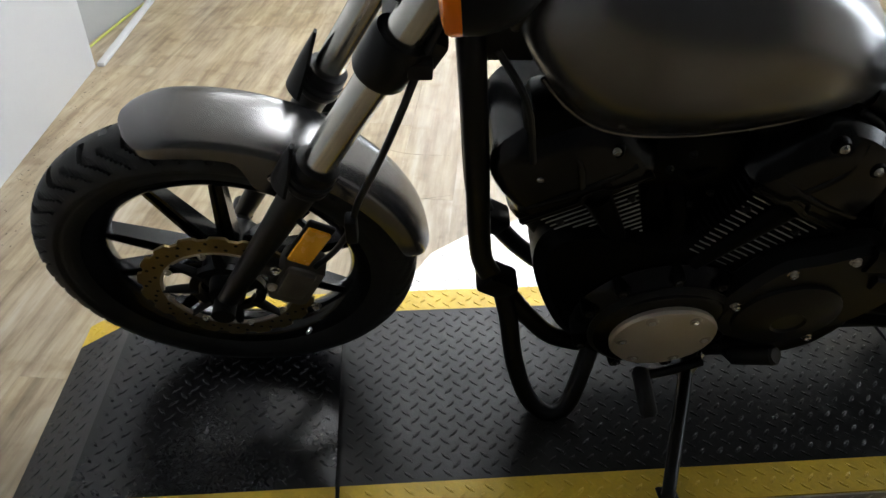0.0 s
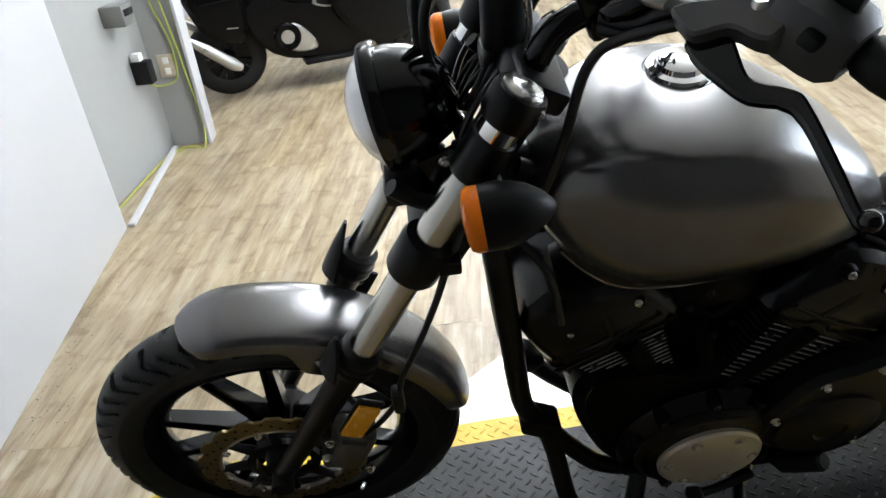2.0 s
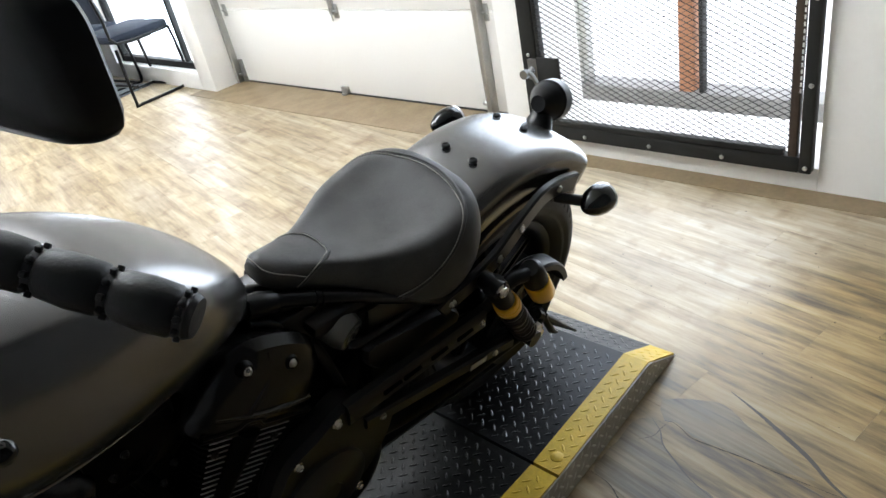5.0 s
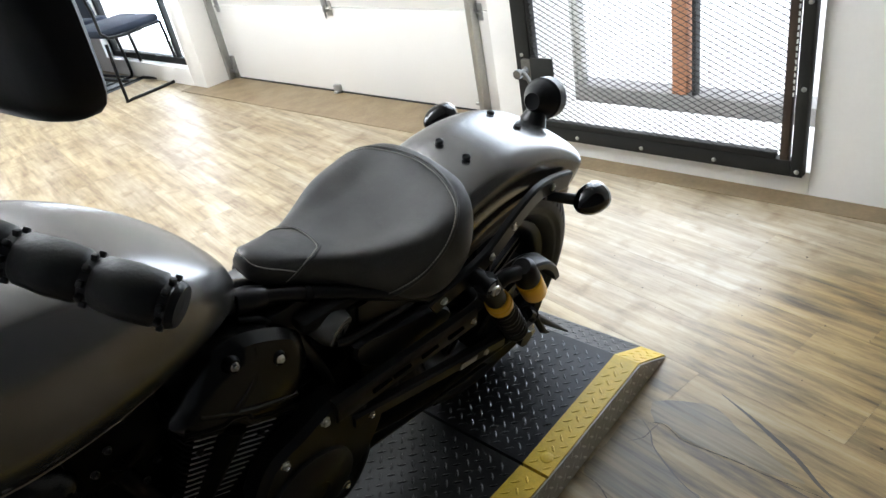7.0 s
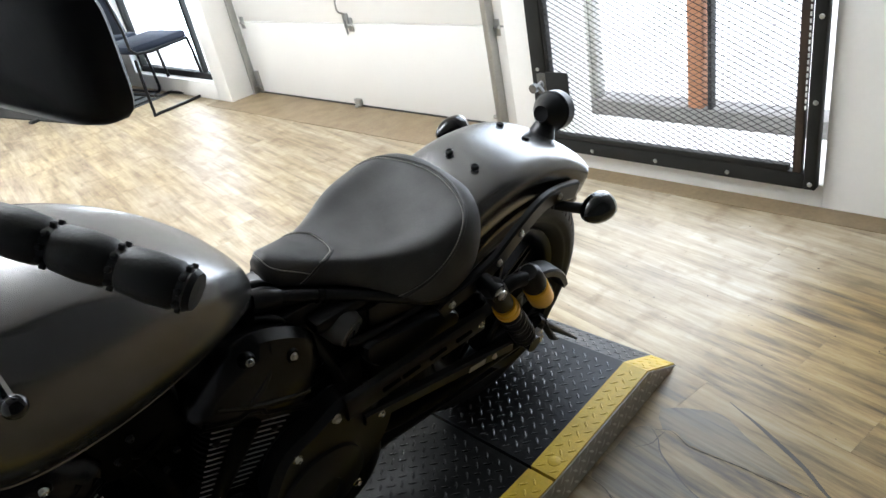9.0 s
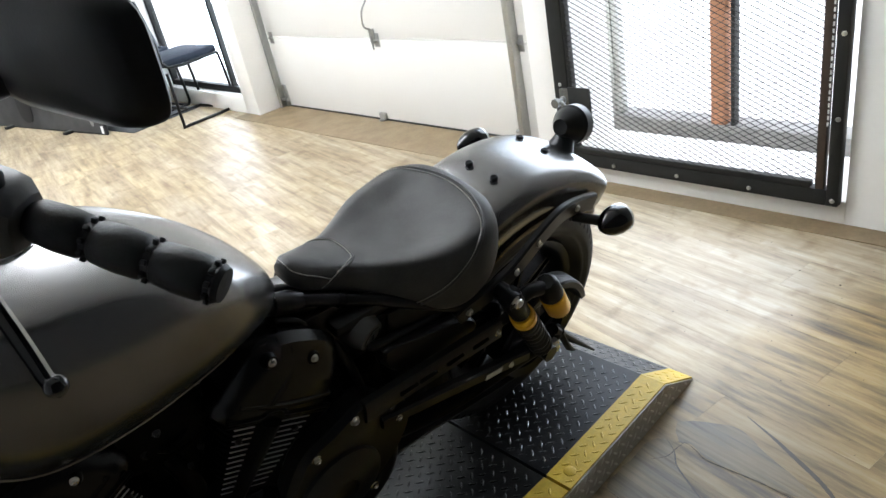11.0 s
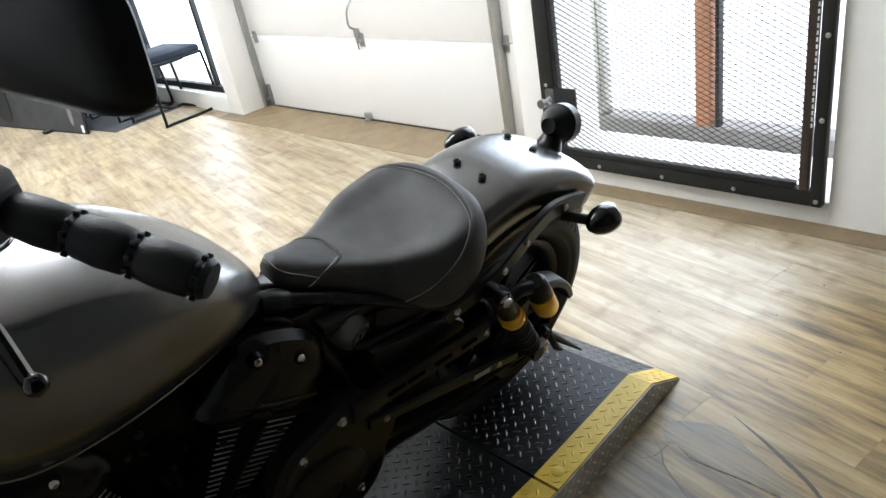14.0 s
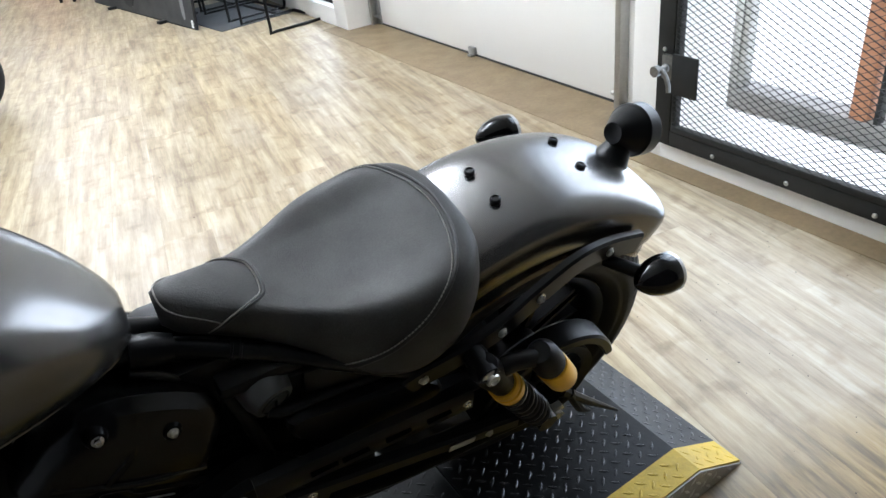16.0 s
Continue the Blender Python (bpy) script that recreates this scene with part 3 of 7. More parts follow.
def bars(cells, wrap):
    """Raised lozenges of diamond plate, laid crosswise in turn."""
    g = Geo()
    for u, v, turn in cells:
        c, s = math.cos(turn), math.sin(turn)
        out = []
        for a, b in ((-0.0125, 0), (-0.0055, 0.0030), (0.0055, 0.0030), (0.0125, 0), (0.0055, -0.0030), (-0.0055, -0.0030)):
            out.append((u + a * c - b * s, v + a * s + b * c))
        top = [(u + (p[0] - u) * 0.55, v + (p[1] - v) * 0.4) for p in out]
        vs = [wrap(p[0], p[1], 0.0) for p in out] + [wrap(p[0], p[1], 0.0015) for p in top]
        g.add(vs, [(i, (i + 1) % 6, 6 + (i + 1) % 6, 6 + i) for i in range(6)] + [(6, 7, 8, 9, 10, 11)])
    return g


def lozenges(u0, u1, v0, v1, pitch=0.0180):
    """Columns of slanted lozenges that turn the other way from column to column."""
    out = []
    for i in range(int((u1 - u0 - 0.008) / pitch)):
        for j in range(int((v1 - v0 - 0.008) / pitch / 2 + 0.5)):
            v = v0 + 0.013 + (2 * j + i % 2) * pitch
            if v < v1 - 0.010:
                out.append((u0 + 0.013 + i * pitch, v, radians(45 if i % 2 else -45)))
    return out


def lift():
    r = root("motorcycle_lift", pose(0, 0, 0), "low black diamond-plate motorcycle lift with yellow painted edges", "lift")
    cuts = [LX0, LX1, JOINTS[0] - 0.004, JOINTS[0] + 0.004, JOINTS[1] - 0.004, JOINTS[1] + 0.004, LX2, LX3]
    spans = [(LX0, LX1), (LX1, cuts[2]), (cuts[3], cuts[4]), (cuts[5], LX2), (LX2, LX3)]
    body = Geo().box((LX1 + LX2) / 2, (LY0 + LY1) / 2 + 0.005, (FLOOR - 0.012) / 2, LX2 - LX1 - 0.02, LY1 - LY0 - 0.06, -FLOOR - 0.012)
    part("base_frame", body, IRON, r)
    tops = {DECK: WORNTREAD}
    for k, (a, b) in enumerate(spans):
        for y0, y1, mat, nm in ((LY0 + BAND, LY1 - BAND, (OILY, OILY, DUSTY, DECK, DECK)[k], "deck_plate"), (LY0, LY0 + BAND, YELLOW, "yellow_edge"), (LY1 - BAND, LY1, YELLOW, "yellow_edge")):
            g = Geo()
            za, zb = deck_z(a), deck_z(b)
            vs = [(a, y0 + skew(a), za), (b, y0 + skew(b), zb), (b, y1 + skew(b), zb), (a, y1 + skew(a), za)]
            vs += [(x, y, max(z - 0.012, FLOOR)) for x, y, z in vs]
            g.add(vs, [(0, 1, 2, 3), (4, 7, 6, 5), (0, 4, 5, 1), (1, 5, 6, 2), (2, 6, 7, 3), (3, 7, 4, 0)])
            pl = part(nm, g, mat, r, "", 0)
            tr = part("tread_pattern", bars(lozenges(a + 0.003, b - 0.003, y0 + 0.002, y1 - 0.002), lambda x, y, h: (x, y + skew(x), deck_z(x) + h)), tops.get(mat, mat), pl, "", 0)
            tagged(tr, kind="stuff")
    part("plug", Geo().lathe([(0.0, 0.0018), (0.0135, 0.0018), (0.0155, 0.0006), (0.0155, -0.004)], 20, Matrix.Translation((1.265, -0.319, 0.0))), YELLOW, r, "yellow painted plug in the edge")
    for y, sgn in ((LY0, -1), (LY1, 1)):
        g = Geo()
        pts = [(LX0, FLOOR), (LX1, -0.004), (JOINTS[1], -0.004), (LX2, -0.004), (LX3, FLOOR), (JOINTS[1], FLOOR)]
        vs = [(x, y + d + skew(x), z) for d in (0, sgn * 0.004) for x, z in pts]
        g.add(vs, [(0, 1, 2, 5), (2, 3, 4, 5), (6, 11, 8, 7), (8, 11, 10, 9)] + [(i, i + 6, (i + 1) % 6 + 6, (i + 1) % 6) for i in range(6)])
        sk = part("side_skirt", g, SKIRT, r, "worn bare metal side", 0)
        cells = [c for c in lozenges(LX0, LX3, FLOOR, 0.0, 0.0175) if c[1] < deck_z(c[0]) - 0.01]
        tagged(part("tread_pattern", bars(cells, lambda x, z, h: (x, y + skew(x) + sgn * (0.004 + h), z)), SKIRTBAR, sk, "", 0), kind="stuff")


lift()


def floor_plate():
    r = root("alloy_floor_plate", pose(0, 0, FLOOR), "bright alloy diamond plate on the floor beside the lift", "metal plate")
    out = [(0.12, LY1 + 0.006), (0.16, 0.40), (0.22, 0.50), (0.32, 0.575), (0.6, 0.70), (1.5, 0.72), (1.5, LY1 + 0.006)]
    part("plate", Geo().plate(out, 0.005), TREADS, r, "", 0)

    def inside(x, y):
        lim = np.interp(x, [p[0] for p in out[:6]], [p[1] for p in out[:6]])
        return y < lim - 0.014 and x > 0.14
    cells = [c for c in lozenges(0.13, 1.49, LY1 + 0.01, 0.72, 0.018) if inside(c[0], c[1])]
    tagged(part("tread_pattern", bars(cells, lambda x, y, h: (x, y, 0.005 + h)), TREADS, r, "", 0), kind="stuff")


floor_plate()


# ---------------------------------------------------------------- the motorcycle on its side stand
# local axes: x from front to rear, y to the rider's right, z up; the stand leans it to its left
BIKE = pose(0, 0.086, 0, 0, 0, -1.8) @ pose(0, 0, 0, 17.3)
bike = root("motorcycle", BIKE, "matte grey cruiser with black engine, leaning on its side stand", "motorcycle")
RAKE, STEER = radians(29.2), -1.0
UP = Vector((math.sin(RAKE), 0, math.cos(RAKE)))
AXLE_F, AXLE_R = Vector((-0.172, 0, 0.33)), Vector((1.378, 0, 0.322))
PIVOT = AXLE_F + Vector((0.057, 0, 0))
FORK = Matrix.Translation(PIVOT) @ Matrix.Rotation(radians(STEER), 4, UP) @ Matrix.Translation(-PIVOT)


def bpart(name, geo, mat, label="", parent=None, sharp=38):
    return part(name, geo, mat, parent or bike, label, sharp)


def fpart(name, geo, mat, label="", parent=None, sharp=38):
    """A part that turns with the handlebar."""
    geo.v = [tuple(FORK @ Vector(p)) for p in geo.v]
    return part(name, geo, mat, parent or bike, label, sharp)


def leg(s, y):
    return AXLE_F + UP * s + Vector((0, y, 0))


def hexbolt(p, d, r=0.007, h=0.007):
    """A button-head bolt at p whose head points along d."""
    p, d, r, h = Vector(p), Vector(d), r * 0.84, h * 0.9
    g = Geo().lathe([(r * 1.35, -0.001), (r * 1.35, h * 0.15), (r, h * 0.35), (r * 0.95, h * 0.8), (r * 0.6, h), (r * 0.5, h * 0.75), (0.0, h * 0.75)], 12, along(p, p + d))
    return g


def tyre(centre, R, half, rim, lugs, seed):
    """A tyre whose zigzag tread grooves are cut into it."""
    nu, g = 1020, Geo()
    prof = []
    for k in range(41):
        v = -1 + 2 * k / 40
        a = v * radians(103)
        prof.append((R - half * 0.94 + half * 0.94 * math.cos(a), half * math.sin(a) * (1.0 if abs(v) < 0.9 else 0.94), v))
    inner = [(rim - 0.004, 0.032, None), (rim - 0.012, 0.0, None), (rim - 0.004, -0.032, None)]
    zig = lambda w: 0.55 * w + 0.16 * (abs(((w * 3.2) % 2) - 1) - 0.5)
    rings = []
    for i in range(nu):
        t = i / nu
        ring = []
        for r, y, v in prof + inner:
            if v is not None:
                w = abs(v)
                cut = 0.0
                if 0.04 < w < 0.66:
                    ph = (t * lugs + zig(w) * 1.6 + (0.5 if v > 0 else 0.0)) % 1
                    if abs(ph - 0.5) < 0.085:
                        cut = 0.008
                    ph2 = (t * lugs + zig(w) * 1.6 + 0.48 + (0.5 if v > 0 else 0.0)) % 1
                    if abs(ph2 - 0.5) < 0.075 and 0.30 < w < 0.66:
                        cut = 0.006
                r -= cut
            a = 2 * math.pi * t
            ring.append((centre.x + r * math.cos(a), centre.y + y, centre.z + r * math.sin(a)))
        rings.append(ring)
    return g.loft(rings, False, True)


def turn_y(c):
    """A pose at c whose z axis runs along +y."""
    return Matrix.Translation(c) @ pose(0, 0, 0, -90, 0, 0)


def rim_mesh(c, r, w):
    prof = [(r, -w), (r + 0.012, -w - 0.004), (r + 0.014, -w + 0.002), (r + 0.006, -w + 0.008), (r - 0.004, -w * 0.5), (r - 0.004, w * 0.5), (r + 0.006, w - 0.008), (r + 0.014, w - 0.002), (r + 0.012, w + 0.004), (r, w),
            (r - 0.010, w - 0.006), (r - 0.022, w * 0.4), (r - 0.026, 0), (r - 0.022, -w * 0.4), (r - 0.010, -w + 0.006)]
    return Geo().lathe(prof, 72, turn_y(c), True)


def spoke(c, a, r0, r1, w0, w1, t0, t1, gap):
    """One cast spoke with a channel down its outer face."""
    rings = []
    for k in range(5):
        f = k / 4
        r, w, t = r0 + (r1 - r0) * f, w0 + (w1 - w0) * f, t0 + (t1 - t0) * f
        ang = a + gap * (0.5 - f) * 0.0
        e, s = Vector((math.cos(ang), 0, math.sin(ang))), Vector((-math.sin(ang), 0, math.cos(ang)))
        sec = [(-w, -t), (-w * 0.45, -t), (-w * 0.35, -t * 0.5), (w * 0.35, -t * 0.5), (w * 0.45, -t), (w, -t), (w, t), (w * 0.45, t), (w * 0.35, t * 0.5), (-w * 0.35, t * 0.5), (-w * 0.45, t), (-w, t)]
        rings.append([c + e * r + s * p + Vector((0, q, 0)) for p, q in sec])
    return Geo().loft(rings)


def disc_mesh(c, y, r0, r1, waves, amp, h):
    n = waves * 10
    rings = []
    for rr, yy in ((r0, y - h), (r1, y - h), (r1, y + h), (r0, y + h)):
        ring = []
        for j in range(n):
            a = 2 * math.pi * j / n
            w = amp * (1 if math.sin(waves * a) > -0.2 else -0.6) * (1 if rr == r1 else 0.0)
            ring.append((c.x + (rr + w) * math.cos(a), c.y + yy, c.z + (rr + w) * math.sin(a)))
        rings.append(ring)
    return Geo().loft(rings, False, True)


def front_wheel():
    w = fpart("front_wheel", rim_mesh(AXLE_F, 0.236, 0.034), WHEEL, "gloss black ten-spoke cast front wheel")
    fpart("tyre", tyre(AXLE_F, 0.331, 0.053, 0.2415, 25, 1), RUBBER, "black tyre with zigzag tread", w, 50)
    fpart("hub", Geo().lathe([(0.012, -0.09), (0.03, -0.088), (0.034, -0.06), (0.05, -0.05), (0.052, -0.03), (0.045, 0), (0.052, 0.03), (0.05, 0.05), (0.03, 0.07), (0.012, 0.09)], 28, turn_y(AXLE_F)), BLACK, "", w)
    for k in range(5):
        for d in (-15.5, 15.5):
            a = radians(72 * k + 30 + d)
            fpart("spoke", spoke(AXLE_F, a, 0.045, 0.222, 0.0155, 0.0105, 0.018, 0.012, 0), WHEEL, "", w)
    y = -0.072
    dsc = fpart("brake_disc", disc_mesh(AXLE_F, y, 0.112, 0.146, 18, 0.004, 0.0025), BRONZE, "bronze wave brake disc", w)
    holes = Geo()
    for j in range(54):
        a, r = 2 * math.pi * j / 54, (0.121, 0.129, 0.137)[j % 3]
        holes.lathe([(0.0032, 0), (0.0032, 0.0058), (0, 0.0058)], 8, turn_y(AXLE_F + Vector((r * math.cos(a), y - 0.0029, r * math.sin(a)))))
    tagged(fpart("drilled_holes", holes, BLACK, "", dsc), kind="stuff")
    fpart("inner_edge", Geo().lathe([(0.1085, -0.0032), (0.1135, -0.0034), (0.1135, 0.0034), (0.1085, 0.0032)], 72, turn_y(AXLE_F + Vector((0, y, 0))), True), COVER, "bright inner edge of the disc", dsc)
    for j in range(8):
        a = 2 * math.pi * j / 8
        e = Vector((math.cos(a), 0, math.sin(a)))
        car = Geo().tube([AXLE_F + e * 0.05 + Vector((0, y + 0.004, 0)), AXLE_F + e * 0.112 + Vector((0, y, 0))], [0.013, 0.007], 8, flat=0.5)
        fpart("carrier_arm", car, BLACK, "", dsc)
    car = Geo().lathe([(0.05, -0.006), (0.066, -0.006), (0.066, 0.006), (0.05, 0.006)], 32, turn_y(AXLE_F + Vector((0, y + 0.004, 0))), True)
    fpart("disc_carrier", car, BLACK, "", dsc)
    for j in range(8):
        a = 2 * math.pi * j / 8 + 0.2
        fpart("disc_bolt", hexbolt(AXLE_F + Vector((0.106 * math.cos(a), y - 0.004, 0.106 * math.sin(a))), (0, -1, 0), 0.006, 0.006), BOLT, "", dsc)
    fpart("valve_cap", solid([(0.004, 0), (0.004, 0.8), (0.002, 1)], AXLE_F + Vector((0.12, -0.045, -0.185)), AXLE_F + Vector((0.115, -0.06, -0.178)), 10), BOLT, "", w)


front_wheel()


def fork():
    for y in (-0.098, 0.098):
        side = 1 if y > 0 else -1
        low = Geo().tube([leg(-0.028, y), leg(-0.02, y), leg(0.06, y), leg(0.2, y), leg(0.345, y), leg(0.365, y)], [0.012, 0.0165, 0.0185, 0.021, 0.026, 0.029], 24)
        low.tube([leg(0.0, y - 0.0), leg(0.0, y) + Vector((0, side * 0.03, 0))], 0.02, 16)
        lo = fpart("fork_lower", low, GUARD, "satin black fork slider")
        seal = solid([(0.031, 0), (0.034, 0.1), (0.034, 0.25), (0.031, 0.3), (0.035, 0.36), (0.035, 0.5), (0.031, 0.55), (0.033, 0.62), (0.032, 0.95), (0.027, 1.0)], leg(0.355, y), leg(0.405, y), 28)
        fpart("dust_seal", seal, PLASTIC, "", lo)
        guard = Geo()
        for k in range(1):
            ring = []
            for s, rr, sp in ((0.345, 0.036, 1.0), (0.385 if y < 0 else 0.40, 0.037, 0.75), (0.415 if y < 0 else 0.455, 0.036, 0.12)):
                ring.append([leg(s, y) + Vector((-math.cos(a) * rr, math.sin(a) * rr, math.cos(a) * rr * 0.55)) for a in [radians(d * sp) for d in range(-60, 61, 12)]])
            n = len(ring[0])
            vs = [p for r in ring for p in r] + [p + Vector((-0.004, 0, 0.002)) for r in ring for p in r]
            fs = []
            off = 3 * n
            for i in range(2):
                for j in range(n - 1):
                    a0 = i * n + j
                    fs += [(a0, a0 + 1, a0 + n + 1, a0 + n), (off + a0, off + a0 + n, off + a0 + n + 1, off + a0 + 1)]
            for j in range(n - 1):
                fs += [(j, off + j, off + j + 1, j + 1), (2 * n + j, 2 * n + j + 1, off + 2 * n + j + 1, off + 2 * n + j)]
            for i in range(2):
                fs += [(i * n, (i + 1) * n, off + (i + 1) * n, off + i * n), (i * n + n - 1, off + i * n + n - 1, off + (i + 1) * n + n - 1, (i + 1) * n + n - 1)]
            guard.add(vs, fs)
        fpart("fork_guard", guard, PLASTIC, "", lo)
        tb = fpart("fork_tube", Geo().tube([leg(0.39, y), leg(0.60, y), leg(0.775, y)], 0.0235, 28), STEEL, "polished steel fork tube")
        fpart("collar", solid([(0.027, 0), (0.0285, 0.1), (0.0285, 0.9), (0.027, 1)], leg(0.752, y), leg(0.81, y)), BLACK, "", tb)
        fpart("bright_ring", solid([(0.0245, 0), (0.0245, 1)], leg(0.808, y), leg(0.835, y)), CHROME, "", tb)
        cap = solid([(0.024, 0), (0.024, 0.5), (0.021, 0.75), (0.012, 0.9), (0.0, 1.0)], leg(0.868, y), leg(0.882, y), 28)
        fpart("fork_cap", cap, BOLT, "domed bright alloy fork cap", tb)
    for s0, s1, nm, wid in ((0.578, 0.642, "lower_yoke", 0.036), (0.832, 0.872, "upper_yoke", 0.032)):
        g = Geo()
        for y in (-0.098, 0.098):
            g.tube([leg(s0, y), leg(s0 + 0.006, y), leg(s1 - 0.006, y), leg(s1, y)], [wid - 0.003, wid, wid, wid - 0.003], 28)
        m = Matrix.Translation(leg((s0 + s1) / 2, 0) + Vector((0.028, 0, 0))) @ Matrix.Rotation(RAKE, 4, "Y")
        g.box(0, 0, 0, 0.07, 0.19, (s1 - s0) * 0.8, 0.008, m)
        yk = fpart(nm, g, BLACK)
        for y in (-1, 1):
            p = leg((s0 + s1) / 2, y * 0.118) + Vector((0.022, 0, 0))
            fpart("pinch_bolt", hexbolt(p, (0.3, y, 0), 0.007, 0.006), BOLT, "", yk)
    fpart("steering_stem_nut", solid([(0.02, 0), (0.02, 0.7), (0.015, 1)], leg(0.86, 0) + Vector((0.05, 0, 0)), leg(0.895, 0) + Vector((0.05, 0, 0))), BOLT)
    # brake caliper behind the left leg
    c = leg(0.09, -0.085) + Vector((0.085, 0, -0.015))
    cal = Geo().box(0, 0, 0, 0.075, 0.055, 0.11, 0.014, Matrix.Translation(c) @ Matrix.Rotation(radians(25), 4, "Y"))
    cal.box(-0.005, -0.03, 0.02, 0.05, 0.02, 0.075, 0.009, Matrix.Translation(c) @ Matrix.Rotation(radians(25), 4, "Y"))
    cal.tube([c + Vector((-0.07, 0.005, 0.03)), c + Vector((-0.02, 0, 0.02))], 0.017, 12)
    ca = fpart("brake_caliper", cal, CALIPER, "grey-brown cast brake caliper")
    for dx, dz in ((-0.022, 0.062), (0.03, -0.045), (-0.035, 0.015)):
        fpart("caliper_bolt", hexbolt(c + Vector((dx, -0.032, dz)), (0, -1, 0), 0.008, 0.008), BOLT, "", ca)
    # amber reflectors on either leg
    for y in (-1, 1):
        m = Matrix.Translation(leg(0.262, y * 0.132) + Vector((0.045, 0, -0.01))) @ Matrix.Rotation(RAKE, 4, "Y")
        rf = fpart("reflector_base", Geo().box(0, 0, 0, 0.043, 0.008, 0.098, 0.004, m).tube([m @ Vector((-0.03, -0.02 * y, 0.02)), m @ Vector((0, 0, 0.02))], 0.006, 8), BLACK)
        fpart("reflector", Geo().box(0, y * 0.007, -0.003, 0.036, 0.008, 0.084, 0.003, m), AMBER, "amber side reflector", rf)


fork()


def sweep_fender(c, R, a0, a1, half, skirt, thick, steps=40, taper=(1, 1), fall=0.0, lip=False):
    """A mudguard: an arch of thin sheet with rounded shoulders and open below."""
    rings = []
    for i in range(steps + 1):
        f = i / steps
        a = radians(a0 + (a1 - a0) * f)
        w = 1.0
        if f < 0.12:
            w = math.sin(math.acos(1 - f / 0.12) if f > 0 else 0.0) * (1 - taper[0]) + taper[0]
        if f > 0.88:
            w = math.sin(math.acos(1 - (1 - f) / 0.12) if f < 1 else 0.0) * (1 - taper[1]) + taper[1]
        e = Vector((math.cos(a), 0, math.sin(a)))
        sk = (skirt(math.degrees(a)) if callable(skirt) else skirt) * (0.45 + 0.55 * w)
        outer = []
        for k in range(17):
            u = -1 + k / 8
            b = u * math.pi / 2
            yy = half * w * (abs(math.sin(b)) ** 0.75) * (1 if u >= 0 else -1)
            rr = R - half * 0.42 * (1 - abs(math.cos(b)) ** 0.62)
            outer.append((yy, rr))
        side = [(half * w, R - half * 0.42 - sk)]
        if lip:
            e0 = R - half * 0.42
            side = [(half * w * 1.005, e0 - sk * 0.42), (half * w * 0.985, e0 - sk * 0.56), (half * w * 0.99, e0 - sk * 0.64), (half * w * 1.03, e0 - sk * 0.76), (half * w * 1.035, e0 - sk)]
        sec = [(-y, r) for y, r in side[::-1]] + outer + side
        sec = [(y, r - fall * f) for y, r in sec]
        inn = [(y * (1 - thick / max(half * w, 0.004)), r - thick) for y, r in sec[::-1]]
        rings.append([c + e * r + Vector((0, y, 0)) for y, r in sec + inn])
    return Geo().loft(rings)


def fender_skirt(deg):
    """Depth of the front fender's side: it drops to a tab ahead of either fork leg."""
    return 0.010 + 0.050 * math.exp(-((deg - 66) / 8.5) ** 4)


ff = fpart("front_fender", sweep_fender(AXLE_F, 0.358, 105, 10, 0.064, fender_skirt, 0.004, 76, taper=(0.35, 0.5)), MATTE, "short matte grey front fender")
for y in (-1, 1):
    fpart("stay_bolt", hexbolt((-0.052, y * 0.066, 0.612), (0, y, 0), 0.006, 0.005), BOLT, "", ff)


def front_lamp():
    a, b = Vector((0.096, 0, 1.020)), Vector((0.192, 0, 1.038))
    ax = (b - a).normalized()
    prof = [(0.072, 0.0), (0.0745, 0.02), (0.0745, 0.10), (0.071, 0.13), (0.070, 0.3), (0.064, 0.55), (0.051, 0.8), (0.03, 0.95), (0.0, 1.0)]
    h = fpart("headlight", solid(prof, a, b, 48), GLOSS, "round gloss black headlight")
    fpart("trim_ring", solid([(0.0765, 0), (0.079, 0.2), (0.079, 0.8), (0.0765, 1)], a - ax * 0.002, a + ax * 0.018, 48), GLOSS, "", h)
    fpart("lens", solid([(0.0, 0.0), (0.03, 0.12), (0.052, 0.38), (0.068, 0.72), (0.0765, 1.0)], a - ax * 0.036, a + ax * 0.004, 48), CLEAR, "clear domed lens", h)
    br = Geo().tube([(0.10, -0.075, 0.96), (0.13, -0.07, 0.93), (0.17, -0.055, 0.90)], 0.011, 10, 3).tube([(0.10, 0.075, 0.96), (0.13, 0.07, 0.93), (0.17, 0.055, 0.90)], 0.011, 10, 3)
    br.box(0.115, 0, 0.925, 0.05, 0.12, 0.03, 0.008).box(0.15, 0, 0.965, 0.03, 0.09, 0.12, 0.008)
    fpart("headlight_bracket", br, BLACK)


front_lamp()


def signal(name, at, back, lens_mat, stalk_to, mk, r=0.037, length=0.105, size=0.34, shell=None, dome=0.024):
    """A bullet turn signal: lens at `at`, tapering away along `back`."""
    a = Vector(at)
    d = Vector(back).normalized()
    body = mk(name, solid([(r * 0.96, 0), (r, 0.06), (r * 1.02, 0.25), (r * 0.95, 0.45), (r * 0.78, 0.66), (r * 0.5, 0.84), (r * 0.22, 0.96), (0.0, 1.0)], a, a + d * length, 32), shell or PLASTIC, "black bullet turn signal")
    mk("lens", solid([(0.0, 0.0), (r * 0.6, 0.08), (r * 0.9, 0.22), (r * 1.0, 0.5), (r * 1.0, 1.0)], a - d * dome, a + d * 0.003, 32), lens_mat, "", body)
    mk("stalk", Geo().tube([a + d * length * size, stalk_to], [0.0125, 0.011], 14), PLASTIC, "", body)


